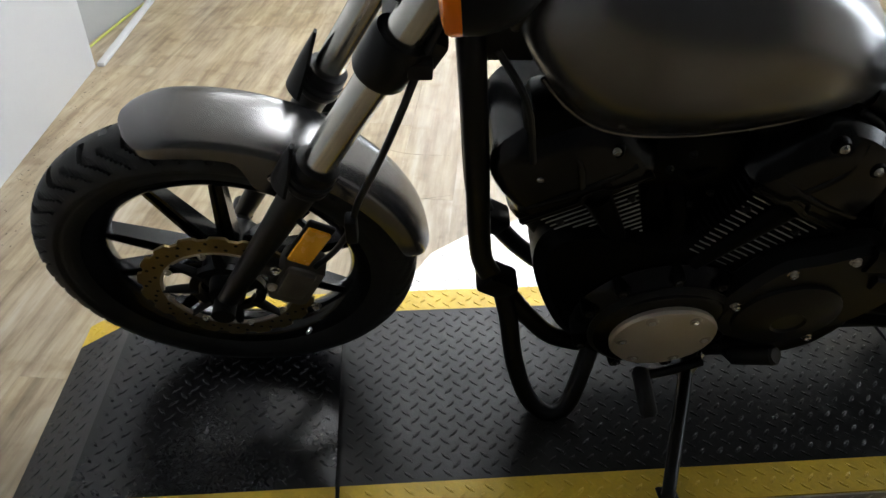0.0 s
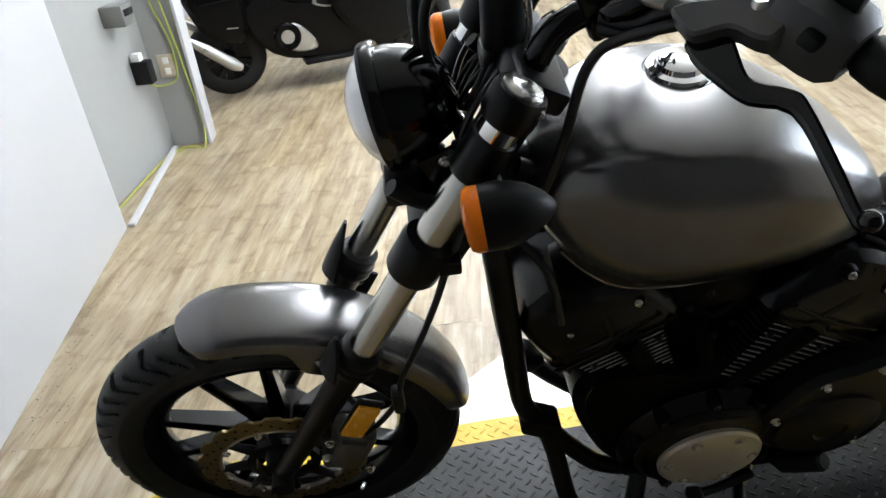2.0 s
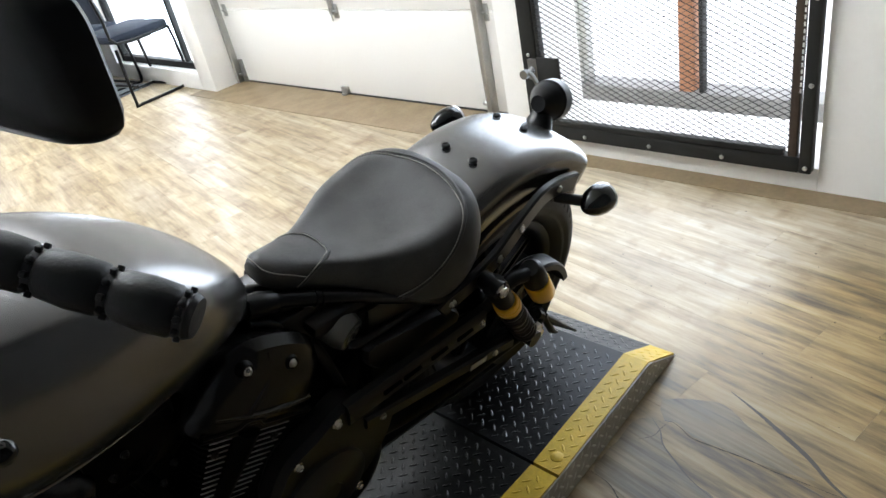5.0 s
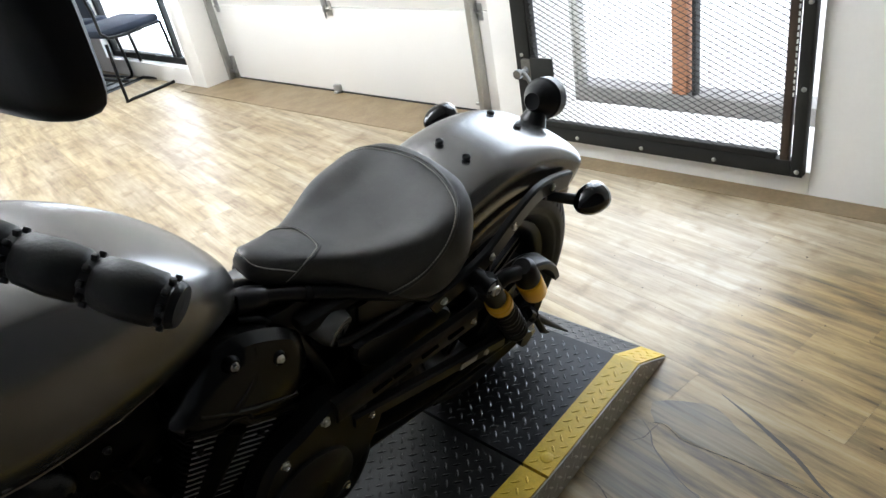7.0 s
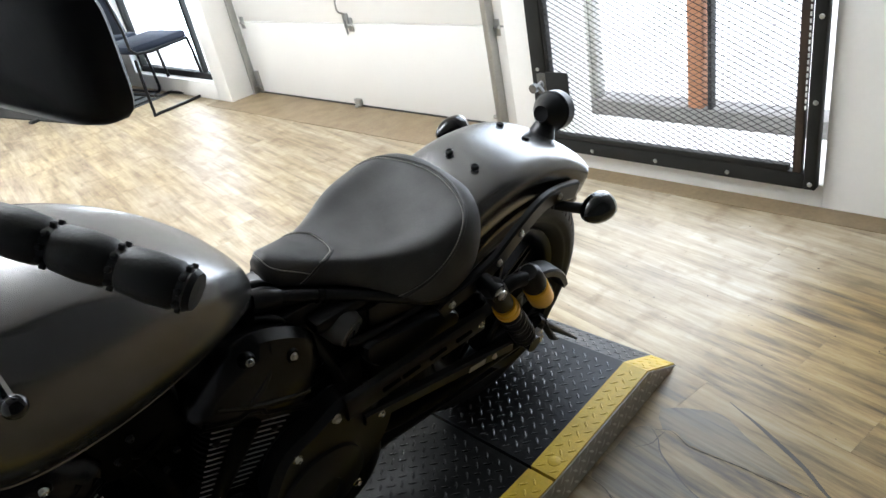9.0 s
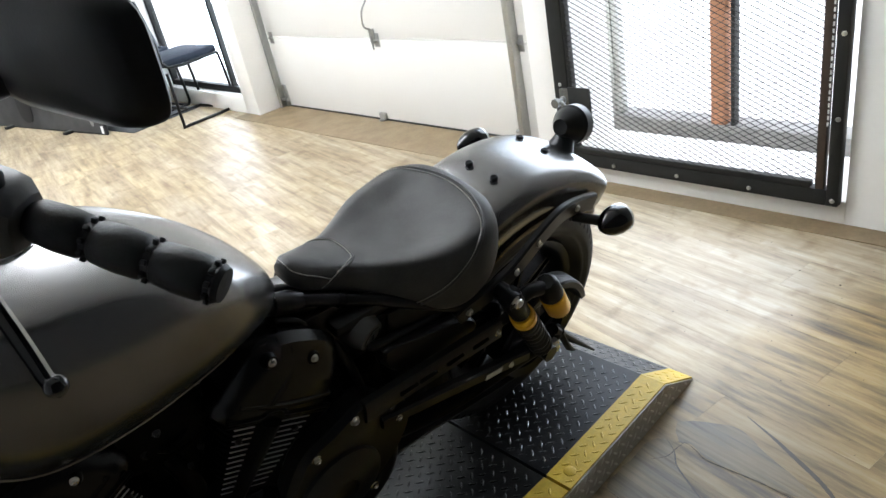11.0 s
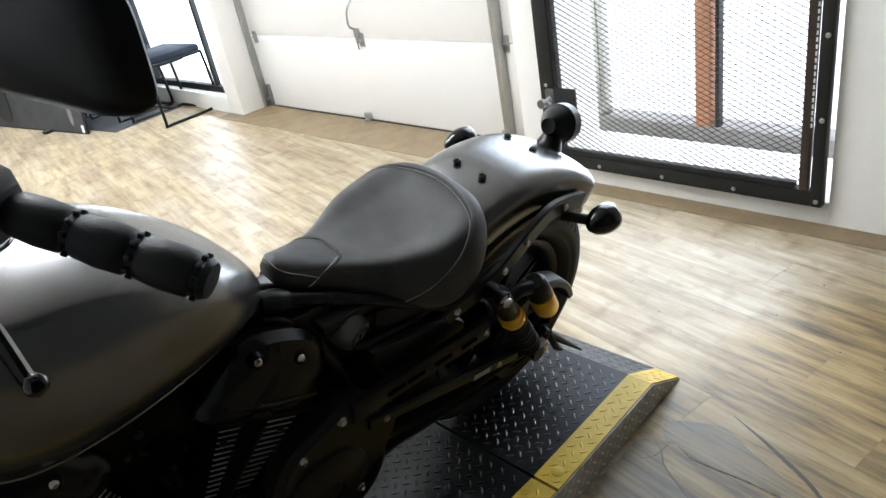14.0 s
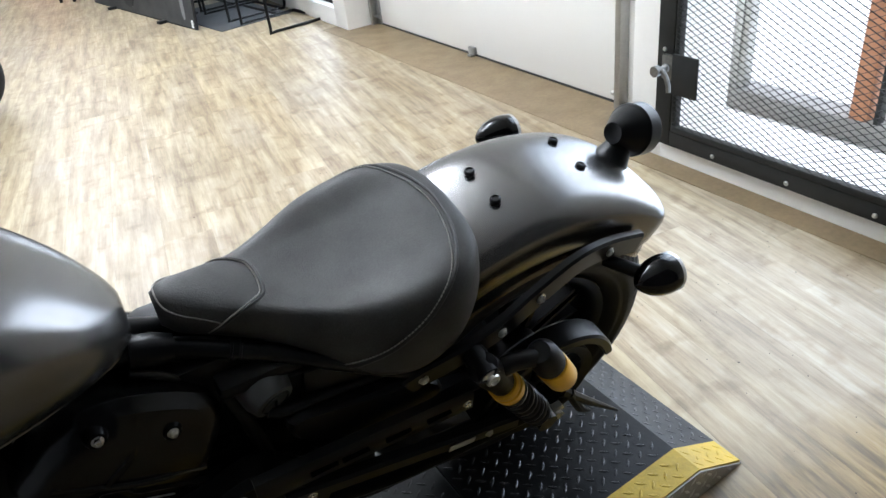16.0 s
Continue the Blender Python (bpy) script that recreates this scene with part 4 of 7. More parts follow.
for y in (-1, 1):
    signal("turn_signal", (0.193, y * 0.182, 0.996), (1, 0, 0.10), ORANGE, (0.215, y * 0.085, 0.985), fpart, 0.036, 0.082, 0.3, None, 0.018)


def controls():
    # risers and clamp
    for y in (-0.052, 0.052):
        g = Geo().tube([(0.268, y, 1.060), (0.273, y, 1.086), (0.287, y, 1.117), (0.308, y, 1.137), (0.336, y, 1.149)], [0.0165, 0.0155, 0.015, 0.015, 0.015], 18, 4)
        r = fpart("handlebar_riser", g, GLOSS)
        fpart("riser_collar", solid([(0.026, 0), (0.026, 1)], (0.262, y, 1.058), (0.268, y, 1.070)), CHROME, "", r)
        m = Matrix.Translation((0.341, y, 1.151)) @ Matrix.Rotation(radians(70), 4, "Y")
        cl = Geo().box(0, 0, 0, 0.064, 0.036, 0.044, 0.008, m)
        for dx in (-0.021, 0.021):
            cl.tube([m @ Vector((dx, 0, 0.02)), m @ Vector((dx, 0, 0.034))], 0.0065, 10)
        fpart("bar_clamp", cl, GLOSS, "", r)
    half = [(0.344, 0.0, 1.153), (0.344, 0.065, 1.153), (0.356, 0.085, 1.163), (0.390, 0.105, 1.190), (0.432, 0.135, 1.202), (0.458, 0.185, 1.206), (0.493, 0.259, 1.197), (0.572, 0.374, 1.165)]
    rise = [(0.344, 0.065, 1.153), (0.354, 0.082, 1.168), (0.376, 0.102, 1.202), (0.412, 0.135, 1.218), (0.455, 0.185, 1.210)]
    pts = [(x, -y, z) for x, y, z in half[::-1]] + rise + half[6:]
    fpart("handlebar", Geo().tube(pts, [0.0125, 0.0128, 0.0145, 0.0155, 0.0155, 0.0155, 0.0145, 0.0128, 0.0125], 18, 5), GLOSS, "wide gloss black handlebar")
    for s in (-1, 1):
        F = lambda x, y, z: Vector((x, s * y, z))
        a, b = F(0.489, 0.253, 1.198), F(0.576, 0.381, 1.163)
        prof, n = [], 0
        for k in range(3):
            t = 0.02 + k * 0.325
            prof += [(0.0155, t), (0.0182, t + 0.02), (0.0198, t + 0.14), (0.0188, t + 0.26), (0.0155, t + 0.285), (0.0155, t + 0.325)]
        prof += [(0.0155, 0.985), (0.0168, 1.0), (0.0145, 1.03), (0.0, 1.035)]
        gr = fpart("grip", solid([(0.0, 0.0), (0.0148, 0.0)] + prof, a, b, 28), GRIP, "black rubber grip with ringed lobes")
        ribs = Geo()
        M = along(a, b)
        L = (b - a).length
        for k in range(3):
            for j in range(10):
                an = 2 * math.pi * j / 10
                if k < 3:
                    ribs.box(0.0166, 0, (0.02 + k * 0.325 + 0.305) * L, 0.006, 0.0045, 0.0045, 0.001, M @ Matrix.Rotation(an, 4, "Z"))
        tagged(fpart("grip_texture", ribs, GRIP, "", gr), kind="stuff")
        # switch housing
        c = F(0.465, 0.228, 1.206)
        d = (b - a).normalized()
        m = Matrix.Translation(c) @ d.to_track_quat("Z", "X").to_matrix().to_4x4()
        out = []
        for j in range(16):
            an = 2 * math.pi * j / 16
            ex = 5.0
            cx, sx = math.cos(an), math.sin(an)
            k = (abs(cx) ** ex + abs(sx) ** ex) ** (-1 / ex)
            out.append((0.030 * k * cx, 0.0285 * k * sx))
        rings = [[m @ Vector((p[0] * q, p[1] * q, z)) for p in out] for q, z in ((0.84, -0.034), (0.98, -0.028), (1.0, -0.01), (1.0, 0.012), (0.95, 0.026), (0.72, 0.036))]
        sw = fpart("switch_housing", Geo().loft(rings), SWITCH, "dark grey switch housing")
        fpart("rocker_switch", Geo().box(0, 0, 0, 0.018, 0.013, 0.03, 0.004, m @ Matrix.Translation((0.034, 0.0, 0.005))).box(0, 0, 0, 0.013, 0.018, 0.018, 0.004, m @ Matrix.Translation((0.01, 0.03, 0.008))), PLASTIC, "", sw)
        fpart("screw", Geo().lathe([(0.006, 0), (0.006, 0.002), (0.003, 0.001), (0, 0.001)], 10, m @ Matrix.Translation((0.0, -0.03, -0.02)) @ pose(0, 0, 0, 90)), BOLT, "", sw)
        # lever and its perch
        pv = F(0.429, 0.203, 1.207)
        def slab(outline, off, thick):
            """A forged plate in the plane in which the lever swings."""
            o, u, v, n = F(0.429, 0.205, 1.208), Vector((0.289, s * 0.939, -0.186)), Vector((0.857, -s * 0.167, 0.487)), Vector((-0.426, s * 0.30, 0.853))
            P = spline([(x, y, 0) for x, y in outline], 3, True)
            k = len(P)
            inn = []
            for i, p in enumerate(P):
                d = (P[(i + 1) % k] - P[i - 1]).normalized()
                m2 = Vector((-d.y, d.x, 0)) * 0.0028
                inn.append(p + m2)
            area2 = sum(P[i - 1].x * P[i].y - P[i].x * P[i - 1].y for i in range(k))
            if area2 < 0:
                inn = [p * 2 - q for p, q in zip(P, inn)]
            return Geo().loft([[o + u * p.x + v * p.y + n * (off + h) for p in ring] for ring, h in ((inn, -thick / 2), (P, -thick / 2 + 0.003), (P, thick / 2 - 0.003), (inn, thick / 2))])

        pc = slab(((-0.053, -0.0494), (-0.047, -0.0331), (-0.0302, -0.0129), (-0.0169, 0.0137), (0.0012, 0.0313), (0.0207, 0.0203), (0.0285, -0.0081), (0.0168, -0.0189), (-0.0042, -0.0267), (-0.0175, -0.051), (-0.0378, -0.0523)), 0.0, 0.026)
        pc.tube([F(0.450, 0.212, 1.208), F(0.438, 0.205, 1.202), F(0.416, 0.192, 1.196), F(0.394, 0.176, 1.196), F(0.380, 0.158, 1.199), F(0.370, 0.147, 1.200)], [0.013, 0.014, 0.014, 0.012, 0.010, 0.009], 18, 3, flat=0.8)
        pc.tube([F(0.452, 0.178, 1.206), F(0.458, 0.206, 1.206)], 0.021, 18)
        pr = fpart("lever_perch", pc, SWITCH)
        fpart("pivot_bolt", solid([(0.010, 0), (0.010, 0.7), (0.006, 1)], pv + Vector((0, 0, -0.016)), pv + Vector((-0.004, 0, 0.017)), 14), BOLT, "", pr)
        lv = slab(((-0.0276, -0.054), (-0.0085, -0.0264), (0.0266, -0.0352), (0.0417, -0.0359), (0.0685, -0.0196), (0.0851, -0.0187), (0.1337, -0.0309), (0.1787, -0.0443), (0.1869, -0.0468), (0.1822, -0.0544), (0.1314, -0.0416), (0.0811, -0.0323), (0.0539, -0.0512), (0.0291, -0.0572), (-0.0062, -0.0609)), -0.008, 0.013)
        fpart("lever", lv, GLOSS, "satin black hand lever", pr)
        fpart("lever_ball", Geo().lathe([(0.0, -0.0085), (0.005, -0.007), (0.0083, -0.0024), (0.0083, 0.0024), (0.005, 0.007), (0.0, 0.0085)], 18, Matrix.Translation(F(0.444, 0.388, 1.151))), GLOSS, "", pr)
        # mirror, turned so that its shell faces outward
        st = Geo().tube([F(0.448, 0.199, 1.206), F(0.452, 0.197, 1.232), F(0.456, 0.194, 1.262), F(0.461, 0.194, 1.279), F(0.482, 0.207, 1.290), F(0.503, 0.220, 1.299)], [0.015, 0.0095, 0.0065, 0.0062, 0.0062, 0.0075], 14, 4)
        mi = fpart("mirror_stem", st, BLACK)
        fpart("ball_joint", solid([(0.010, 0), (0.0155, 0.25), (0.017, 0.7), (0.013, 1.0)], F(0.494, 0.214, 1.294), F(0.526, 0.236, 1.312), 18), BLACK, "", mi)
        ex, ez = Vector((0.35, s * 0.933, 0.081)), Vector((-0.028, -s * 0.105, 0.994))
        mc = F(0.576, 0.368, 1.291) - ex * 0.084 + ez * 0.048
        outw = ex.cross(ez).normalized()
        outw = outw if outw.x < 0 else -outw
        W, H = 0.084, 0.048

        def oval(q, dep):
            ring = []
            for j in range(48):
                an = 2 * math.pi * j / 48
                cx, sx = math.cos(an), math.sin(an)
                k = (abs(cx) ** 5 + abs(sx) ** 5) ** -0.2
                ring.append(mc + ex * (W * k * cx * q) + ez * (H * k * sx * q) + outw * dep)
            return ring
        fpart("mirror_shell", Geo().loft([oval(q, d) for q, d in ((0.25, 0.021), (0.70, 0.019), (0.90, 0.013), (0.98, 0.004), (1.0, -0.006), (0.965, -0.010))]), MIRROR, "wide rounded black mirror", mi)
        fpart("mirror_glass", Geo().loft([oval(0.955, -0.0095), oval(0.95, -0.011)]), CHROME, "", mi)
    # speedometer
    a, b = Vector((0.246, 0, 1.075)), Vector((0.254, 0, 1.218))
    sp = fpart("speedometer", solid([(0.0, 0.0), (0.020, 0.01), (0.024, 0.12), (0.027, 0.45), (0.026, 0.75)], a, b, 40), PLASTIC, "round speedometer with black body and grey cap")
    grey = material("gauge_grey", (0.42, 0.42, 0.44), 0.5, 0.1, 0.08, 8, 200)
    fpart("gauge_cap", solid([(0.025, 0.73), (0.0265, 0.75), (0.0265, 0.87), (0.0255, 0.93), (0.021, 0.985), (0.0, 1.0)], a, b, 40), grey, "pale grey cap", sp)
    fpart("cap_lobe", Geo().lathe([(0.0, -0.020), (0.012, -0.017), (0.0165, -0.006), (0.0165, 0.006), (0.011, 0.015), (0.0, 0.018)], 24, pose(0.226, -0.006, 1.192, 0, -20, 0)), grey, "", sp)
    fpart("gauge_stay", Geo().tube([(0.268, -0.028, 1.165), (0.272, -0.030, 1.12), (0.262, -0.028, 1.085)], 0.004, 8, 3).tube([(0.268, 0.028, 1.165), (0.272, 0.030, 1.12), (0.262, 0.028, 1.085)], 0.004, 8, 3), BOLT, "", sp)
    fpart("gauge_knob", Geo().lathe([(0.0, -0.012), (0.009, -0.009), (0.011, 0.004), (0.0, 0.012)], 16, Matrix.Translation((0.206, -0.022, 1.174))), grey, "", sp)
    fpart("gauge_bracket", Geo().box(0.238, 0, 1.075, 0.035, 0.05, 0.03, 0.008).tube([(0.215, 0.03, 1.08), (0.25, 0.03, 1.04)], 0.009, 10), BLACK, "", sp)
    # cables and hoses
    runs = [
        [(0.370, -0.147, 1.200), (0.308, -0.100, 1.206), (0.232, -0.05, 1.209), (0.175, -0.01, 1.170), (0.160, -0.005, 1.10), (0.185, -0.02, 1.02), (0.225, -0.03, 0.94)],
        [(0.37, 0.17, 1.205), (0.300, 0.105, 1.235), (0.235, 0.07, 1.245), (0.180, 0.04, 1.19), (0.160, 0.02, 1.11), (0.19, 0.01, 1.02), (0.23, 0.01, 0.93)],
        [(0.39, 0.20, 1.215), (0.30, 0.14, 1.265), (0.22, 0.085, 1.262), (0.168, 0.045, 1.20), (0.152, 0.02, 1.11), (0.18, 0.0, 1.0)],
        [(0.39, 0.21, 1.22), (0.33, 0.16, 1.30), (0.24, 0.10, 1.30), (0.170, 0.06, 1.23), (0.150, 0.03, 1.12), (0.17, 0.02, 1.0)],
        [(0.42, -0.165, 1.19), (0.350, -0.11, 1.145), (0.318, -0.10, 1.11), (0.30, -0.10, 1.02), (0.285, -0.085, 0.94), (0.27, -0.07, 0.88)],
    ]
    for k, pts in enumerate(runs):
        fpart("cable", Geo().tube(pts, (0.0058, 0.005, 0.005, 0.005, 0.006)[k], 10, 6), CABLE)
    fpart("cable_adjuster", solid([(0.007, 0), (0.009, 0.2), (0.009, 0.7), (0.006, 1)], (0.352, -0.136, 1.203), (0.376, -0.152, 1.199), 12), BOLT)
    for k in range(2):
        fpart("wiring_sleeve", Geo().tube([(0.335, -0.075, 1.150 - k * 0.012), (0.365, -0.10, 1.152 - k * 0.01), (0.392, -0.125, 1.178 - k * 0.012), (0.445, -0.19, 1.196)], 0.0085, 10, 4), CABLE)
    fpart("brake_hose", Geo().tube([(0.20, -0.075, 0.93), (0.16, -0.115, 0.86), (0.135, -0.125, 0.79), (0.105, -0.12, 0.70), (0.075, -0.115, 0.62), (0.058, -0.115, 0.555), (0.03, -0.105, 0.49), (-0.005, -0.10, 0.44)], 0.005, 10, 5), CABLE)
    fpart("hose_clip", Geo().box(0.16, -0.12, 0.862, 0.03, 0.022, 0.022, 0.004), BLACK)
    fpart("hose_clip", Geo().box(0.062, -0.118, 0.565, 0.018, 0.025, 0.05, 0.004), BLACK)


controls()


def wiring():
    """Loose loom, clips and small brackets between headlight, yokes and tank."""
    rng = random.Random(21)
    for k in range(9):
        y0 = -0.055 + 0.0135 * k
        x0 = 0.185 + 0.012 * rng.random()
        pts = [(0.235 + 0.02 * rng.random(), y0 * 0.6, 1.085), (x0 + 0.02, y0 - 0.012, 1.045 + 0.02 * rng.random()), (x0, y0 - 0.01 * rng.random(), 1.0), (x0 + 0.012 * rng.random(), y0, 0.955), (0.205 + 0.02 * rng.random(), y0 * 0.7, 0.90)]
        fpart("wire", Geo().tube(pts, 0.0028 + 0.0018 * rng.random(), 8, 4), CABLE)
    for x, y, z in ((0.196, -0.052, 1.03), (0.205, -0.048, 0.985), (0.20, 0.045, 1.01), (0.19, -0.02, 0.965)):
        fpart("wire_clip", Geo().box(0, 0, 0, 0.016, 0.02, 0.010, 0.003, pose(x, y, z, 0, 30 * rng.random(), 40 * rng.random())), BOLT if y < -0.05 else PLASTIC)
    fpart("headlight_ear", Geo().box(0, 0, 0, 0.07, 0.006, 0.055, 0.006, pose(0.178, 0.066, 0.975, 0, -25, 0)), GLOSS)
    plate = fpart("headlight_ear", Geo().box(0, 0, 0, 0.07, 0.006, 0.055, 0.006, pose(0.178, -0.066, 0.975, 0, -25, 0)), GLOSS)
    fpart("ear_bolt", hexbolt((0.168, -0.069, 0.985), (0, -1, 0), 0.007, 0.007), BOLT, "", plate)
    fpart("ear_bolt", hexbolt((0.225, -0.072, 1.055), (-0.3, -1, 0.2), 0.007, 0.010), BOLT, "", plate)


wiring()


# ------------------------------------------------------------- tank, seat, rear fender
def tank():
    cols = dict(
        x=(0.272, 0.295, 0.335, 0.385, 0.445, 0.530, 0.615, 0.690, 0.742, 0.776, 0.789),
        top=(0.93, 0.962, 0.988, 1.002, 1.006, 0.997, 0.964, 0.915, 0.866, 0.820, 0.797),
        cy=(0.033, 0.066, 0.094, 0.113, 0.123, 0.123, 0.110, 0.090, 0.066, 0.042, 0.022), cz=(0.912, 0.944, 0.970, 0.985, 0.988, 0.975, 0.943, 0.896, 0.850, 0.808, 0.788),
        wy=(0.040, 0.078, 0.115, 0.142, 0.157, 0.158, 0.142, 0.115, 0.085, 0.053, 0.030), wz=(0.885, 0.875, 0.865, 0.858, 0.855, 0.850, 0.838, 0.820, 0.800, 0.785, 0.778),
        by=(0.030, 0.055, 0.075, 0.088, 0.095, 0.095, 0.090, 0.076, 0.058, 0.036, 0.020), bz=(0.868, 0.832, 0.783, 0.748, 0.737, 0.738, 0.749, 0.758, 0.762, 0.763, 0.765))
    K = 4
    sp = {k: [p.x for p in spline([(v, 0, 0) for v in vals], K)] for k, vals in cols.items()}
    rings = []
    for i in range(len(sp["x"])):
        x, t, cy, cz, wy, wz, by, bz = (sp[k][i] for k in ("x", "top", "cy", "cz", "wy", "wz", "by", "bz"))
        h = [(0, t), (cy * 0.55, t - (t - cz) * 0.22), (cy * 0.92, cz + (t - cz) * 0.2), (cy + (wy - cy) * 0.28, cz - (cz - wz) * 0.13), (cy + (wy - cy) * 0.80, cz * 0.52 + wz * 0.48), (wy, wz), ((wy + by) / 2 + 0.014 * wy / 0.15, (wz + bz) / 2 - 0.004), (by, bz), (by * 0.5, bz + 0.004)]
        full = [(0, y, z) for y, z in h] + [(0, 0, bz + 0.006)] + [(0, -y, z) for y, z in h[:0:-1]]
        rings.append([Vector((x, p.y, p.z)) for p in spline(full, 4, True)])
    tk = bpart("fuel_tank", Geo().loft(rings), MATTE, "matte grey teardrop fuel tank", None, 60)
    c = Vector((0.474, 0.028, 1.000))
    n = Vector((0.03, 0, 1))
    fc = bpart("filler_cap", solid([(0.041, 0), (0.042, 0.1), (0.040, 0.45), (0.032, 0.55), (0.030, 0.85), (0.025, 1.0), (0.0, 1.02)], c, c + n * 0.022, 40), CHROME, "chrome filler cap", tk)
    bpart("cap_flange", solid([(0.045, 0), (0.045, 1)], c - n * 0.004, c + n * 0.004, 40), GLOSS, "", fc)
    seam = []
    for i in range(6, len(sp["x"]) - 2):
        seam.append((sp["x"][i], -sp["by"][i] - 0.004, sp["bz"][i] - 0.002))
    bpart("tank_seam", Geo().tube(seam, 0.004, 8), MATTE, "", tk)


tank()


def seat():
    xs = (0.820, 0.838, 0.878, 0.930, 0.985, 1.045, 1.103, 1.160, 1.203, 1.229, 1.241)
    hw = (0.022, 0.035, 0.047, 0.068, 0.106, 0.144, 0.161, 0.157, 0.132, 0.095, 0.062)
    rim = (0.774, 0.777, 0.768, 0.752, 0.744, 0.745, 0.749, 0.757, 0.762, 0.757, 0.747)
    mid = (0.783, 0.788, 0.775, 0.756, 0.741, 0.734, 0.737, 0.752, 0.767, 0.764, 0.752)
    low = (0.750, 0.737, 0.720, 0.696, 0.662, 0.632, 0.626, 0.648, 0.680, 0.700, 0.712)
    K = 5
    S = lambda v: [p.x for p in spline([(a, 0, 0) for a in v], K)]
    X, Hw, Rm, Md, Lw = S(xs), S(hw), S(rim), S(mid), S(low)

    def half_profile(w, r, m, l):
        return [(0, m), (w * 0.42, m * 0.78 + r * 0.22), (w * 0.76, r), (w * 0.93, r * 0.78 + l * 0.22), (w, r * 0.42 + l * 0.58), (w * 0.97, l + 0.004), (w * 0.7, l)]

    def section(w, r, m, l):
        h = half_profile(w, r, m, l)
        full = [(0, y, z) for y, z in h] + [(0, 0, l)] + [(0, -y, z) for y, z in h[:0:-1]]
        return spline(full, 4, True)
    rings = [[Vector((x, p.y, p.z)) for p in section(w, r, m, l)] for x, w, r, m, l in zip(X, Hw, Rm, Md, Lw)]
    st = bpart("seat", Geo().loft(rings), LEATHER, "charcoal leather solo seat with grey stitching", None, 70)

    def skin(x, u, off=0.0012):
        """A point on the seat's skin: u runs from the middle (0) to the lower edge (5) on either side."""
        w, r, m, l = (float(np.interp(x, X, q)) for q in (Hw, Rm, Md, Lw))
        ring = section(w, r, m, l)
        k = (abs(u) * 4) % len(ring)
        i = int(k)
        p, q = ring[i], ring[(i + 1) % len(ring)]
        c = p.lerp(q, k - i)
        d = q - p
        n = Vector((0, -d.z, d.y)).normalized()
        if n.y * c.y + n.z * (c.z - (r + l) / 2) < 0:
            n = -n
        c = c + n * off
        return Vector((x, c.y if u >= 0 else -c.y, c.z))

    def dense(path, n=10):
        P = spline([(a, b, 0) for a, b in path], n)
        return [(p.x, p.y) for p in P]

    def stitches(path, name):
        g = Geo()
        pts = [skin(x, u) for x, u in dense(path)]
        for a, b in zip(pts, pts[1:]):
            n = max(1, int((b - a).length / 0.006))
            for k in range(n):
                g.tube([a.lerp(b, k / n), a.lerp(b, (k + 0.70) / n)], 0.0011, 5)
        bpart(name, g, THREAD, "grey contrast stitching", st, 0)

    back = ((0.995, 4.9), (1.03, 4.1), (1.075, 3.4), (1.125, 2.75), (1.168, 2.0), (1.193, 1.2), (1.203, 0.5))
    loop = [(x, -u) for x, u in back] + [(1.205, 0.0)] + [(x, u) for x, u in back[::-1]]
    stitches(loop, "rear_seam")
    bpart("piping", Geo().tube([skin(x + 0.010, u, -0.0006) for x, u in dense(loop, 6)], 0.0032, 8), LEATHER, "", st)
    tongue = ((0.866, 4.6), (0.886, 3.4), (0.908, 2.2), (0.928, 1.4), (0.941, 0.85))
    cross = [(x, -u) for x, u in tongue] + [(0.945, 0.0)] + [(x, u) for x, u in tongue[::-1]]
    stitches(cross, "nose_seam")
    bpart("piping", Geo().tube([skin(x + 0.004, u, -0.0008) for x, u in dense(cross, 6)], 0.0028, 8), LEATHER, "", st)
    lip = ((0.884, 3.5), (0.862, 3.1), (0.842, 2.6), (0.828, 1.6))
    stitches([(x, -u) for x, u in lip] + [(0.825, 0.0)] + [(x, u) for x, u in lip[::-1]], "nose_edge_seam")


seat()
ARCH = Vector((1.380, 0.016, 0.322))
rf = bpart("rear_fender", sweep_fender(ARCH, 0.437, 128, 46, 0.116, 0.058, 0.005, 56, taper=(1, 0.62), fall=0.032, lip=True), MATTE, "matte grey bobbed rear fender")
for x, y in ((1.303, -0.022), (1.303, 0.049), (1.481, -0.005), (1.481, 0.067)):
    z = 0.747 if x < 1.4 else 0.729
    n = Vector((x - ARCH.x, y * 0.3, z - ARCH.z)).normalized()
    b = bpart("fender_plug", solid([(0.0088, 0), (0.0088, 0.6), (0.006, 0.9), (0.0055, 0.6), (0.0, 0.6)], Vector((x, y, z)) - n * 0.003, Vector((x, y, z)) + n * 0.0035, 16), BLACK, "", rf)
tl = bpart("tail_light", solid([(0.010, 0.02), (0.018, 0), (0.023, 0.12), (0.032, 0.3), (0.041, 0.5), (0.043, 0.56), (0.046, 0.6), (0.046, 0.95), (0.042, 1.0)], (1.582, 0.036, 0.728), (1.658, 0.044, 0.706), 40), BLACK, "round black tail light")
bpart("lens", solid([(0.044, 0), (0.04, 0.5), (0.02, 0.9), (0.0, 1.0)], (1.657, 0.044, 0.706), (1.670, 0.045, 0.702), 40), material("red_lens", (0.35, 0.02, 0.015), 0.15, 0, 0.1, 40, 300), "red lens", tl)
bpart("stalk", Geo().tube([(1.622, 0.040, 0.722), (1.605, 0.036, 0.69), (1.588, 0.032, 0.668)], [0.020, 0.024, 0.034], 16), BLACK, "", tl)
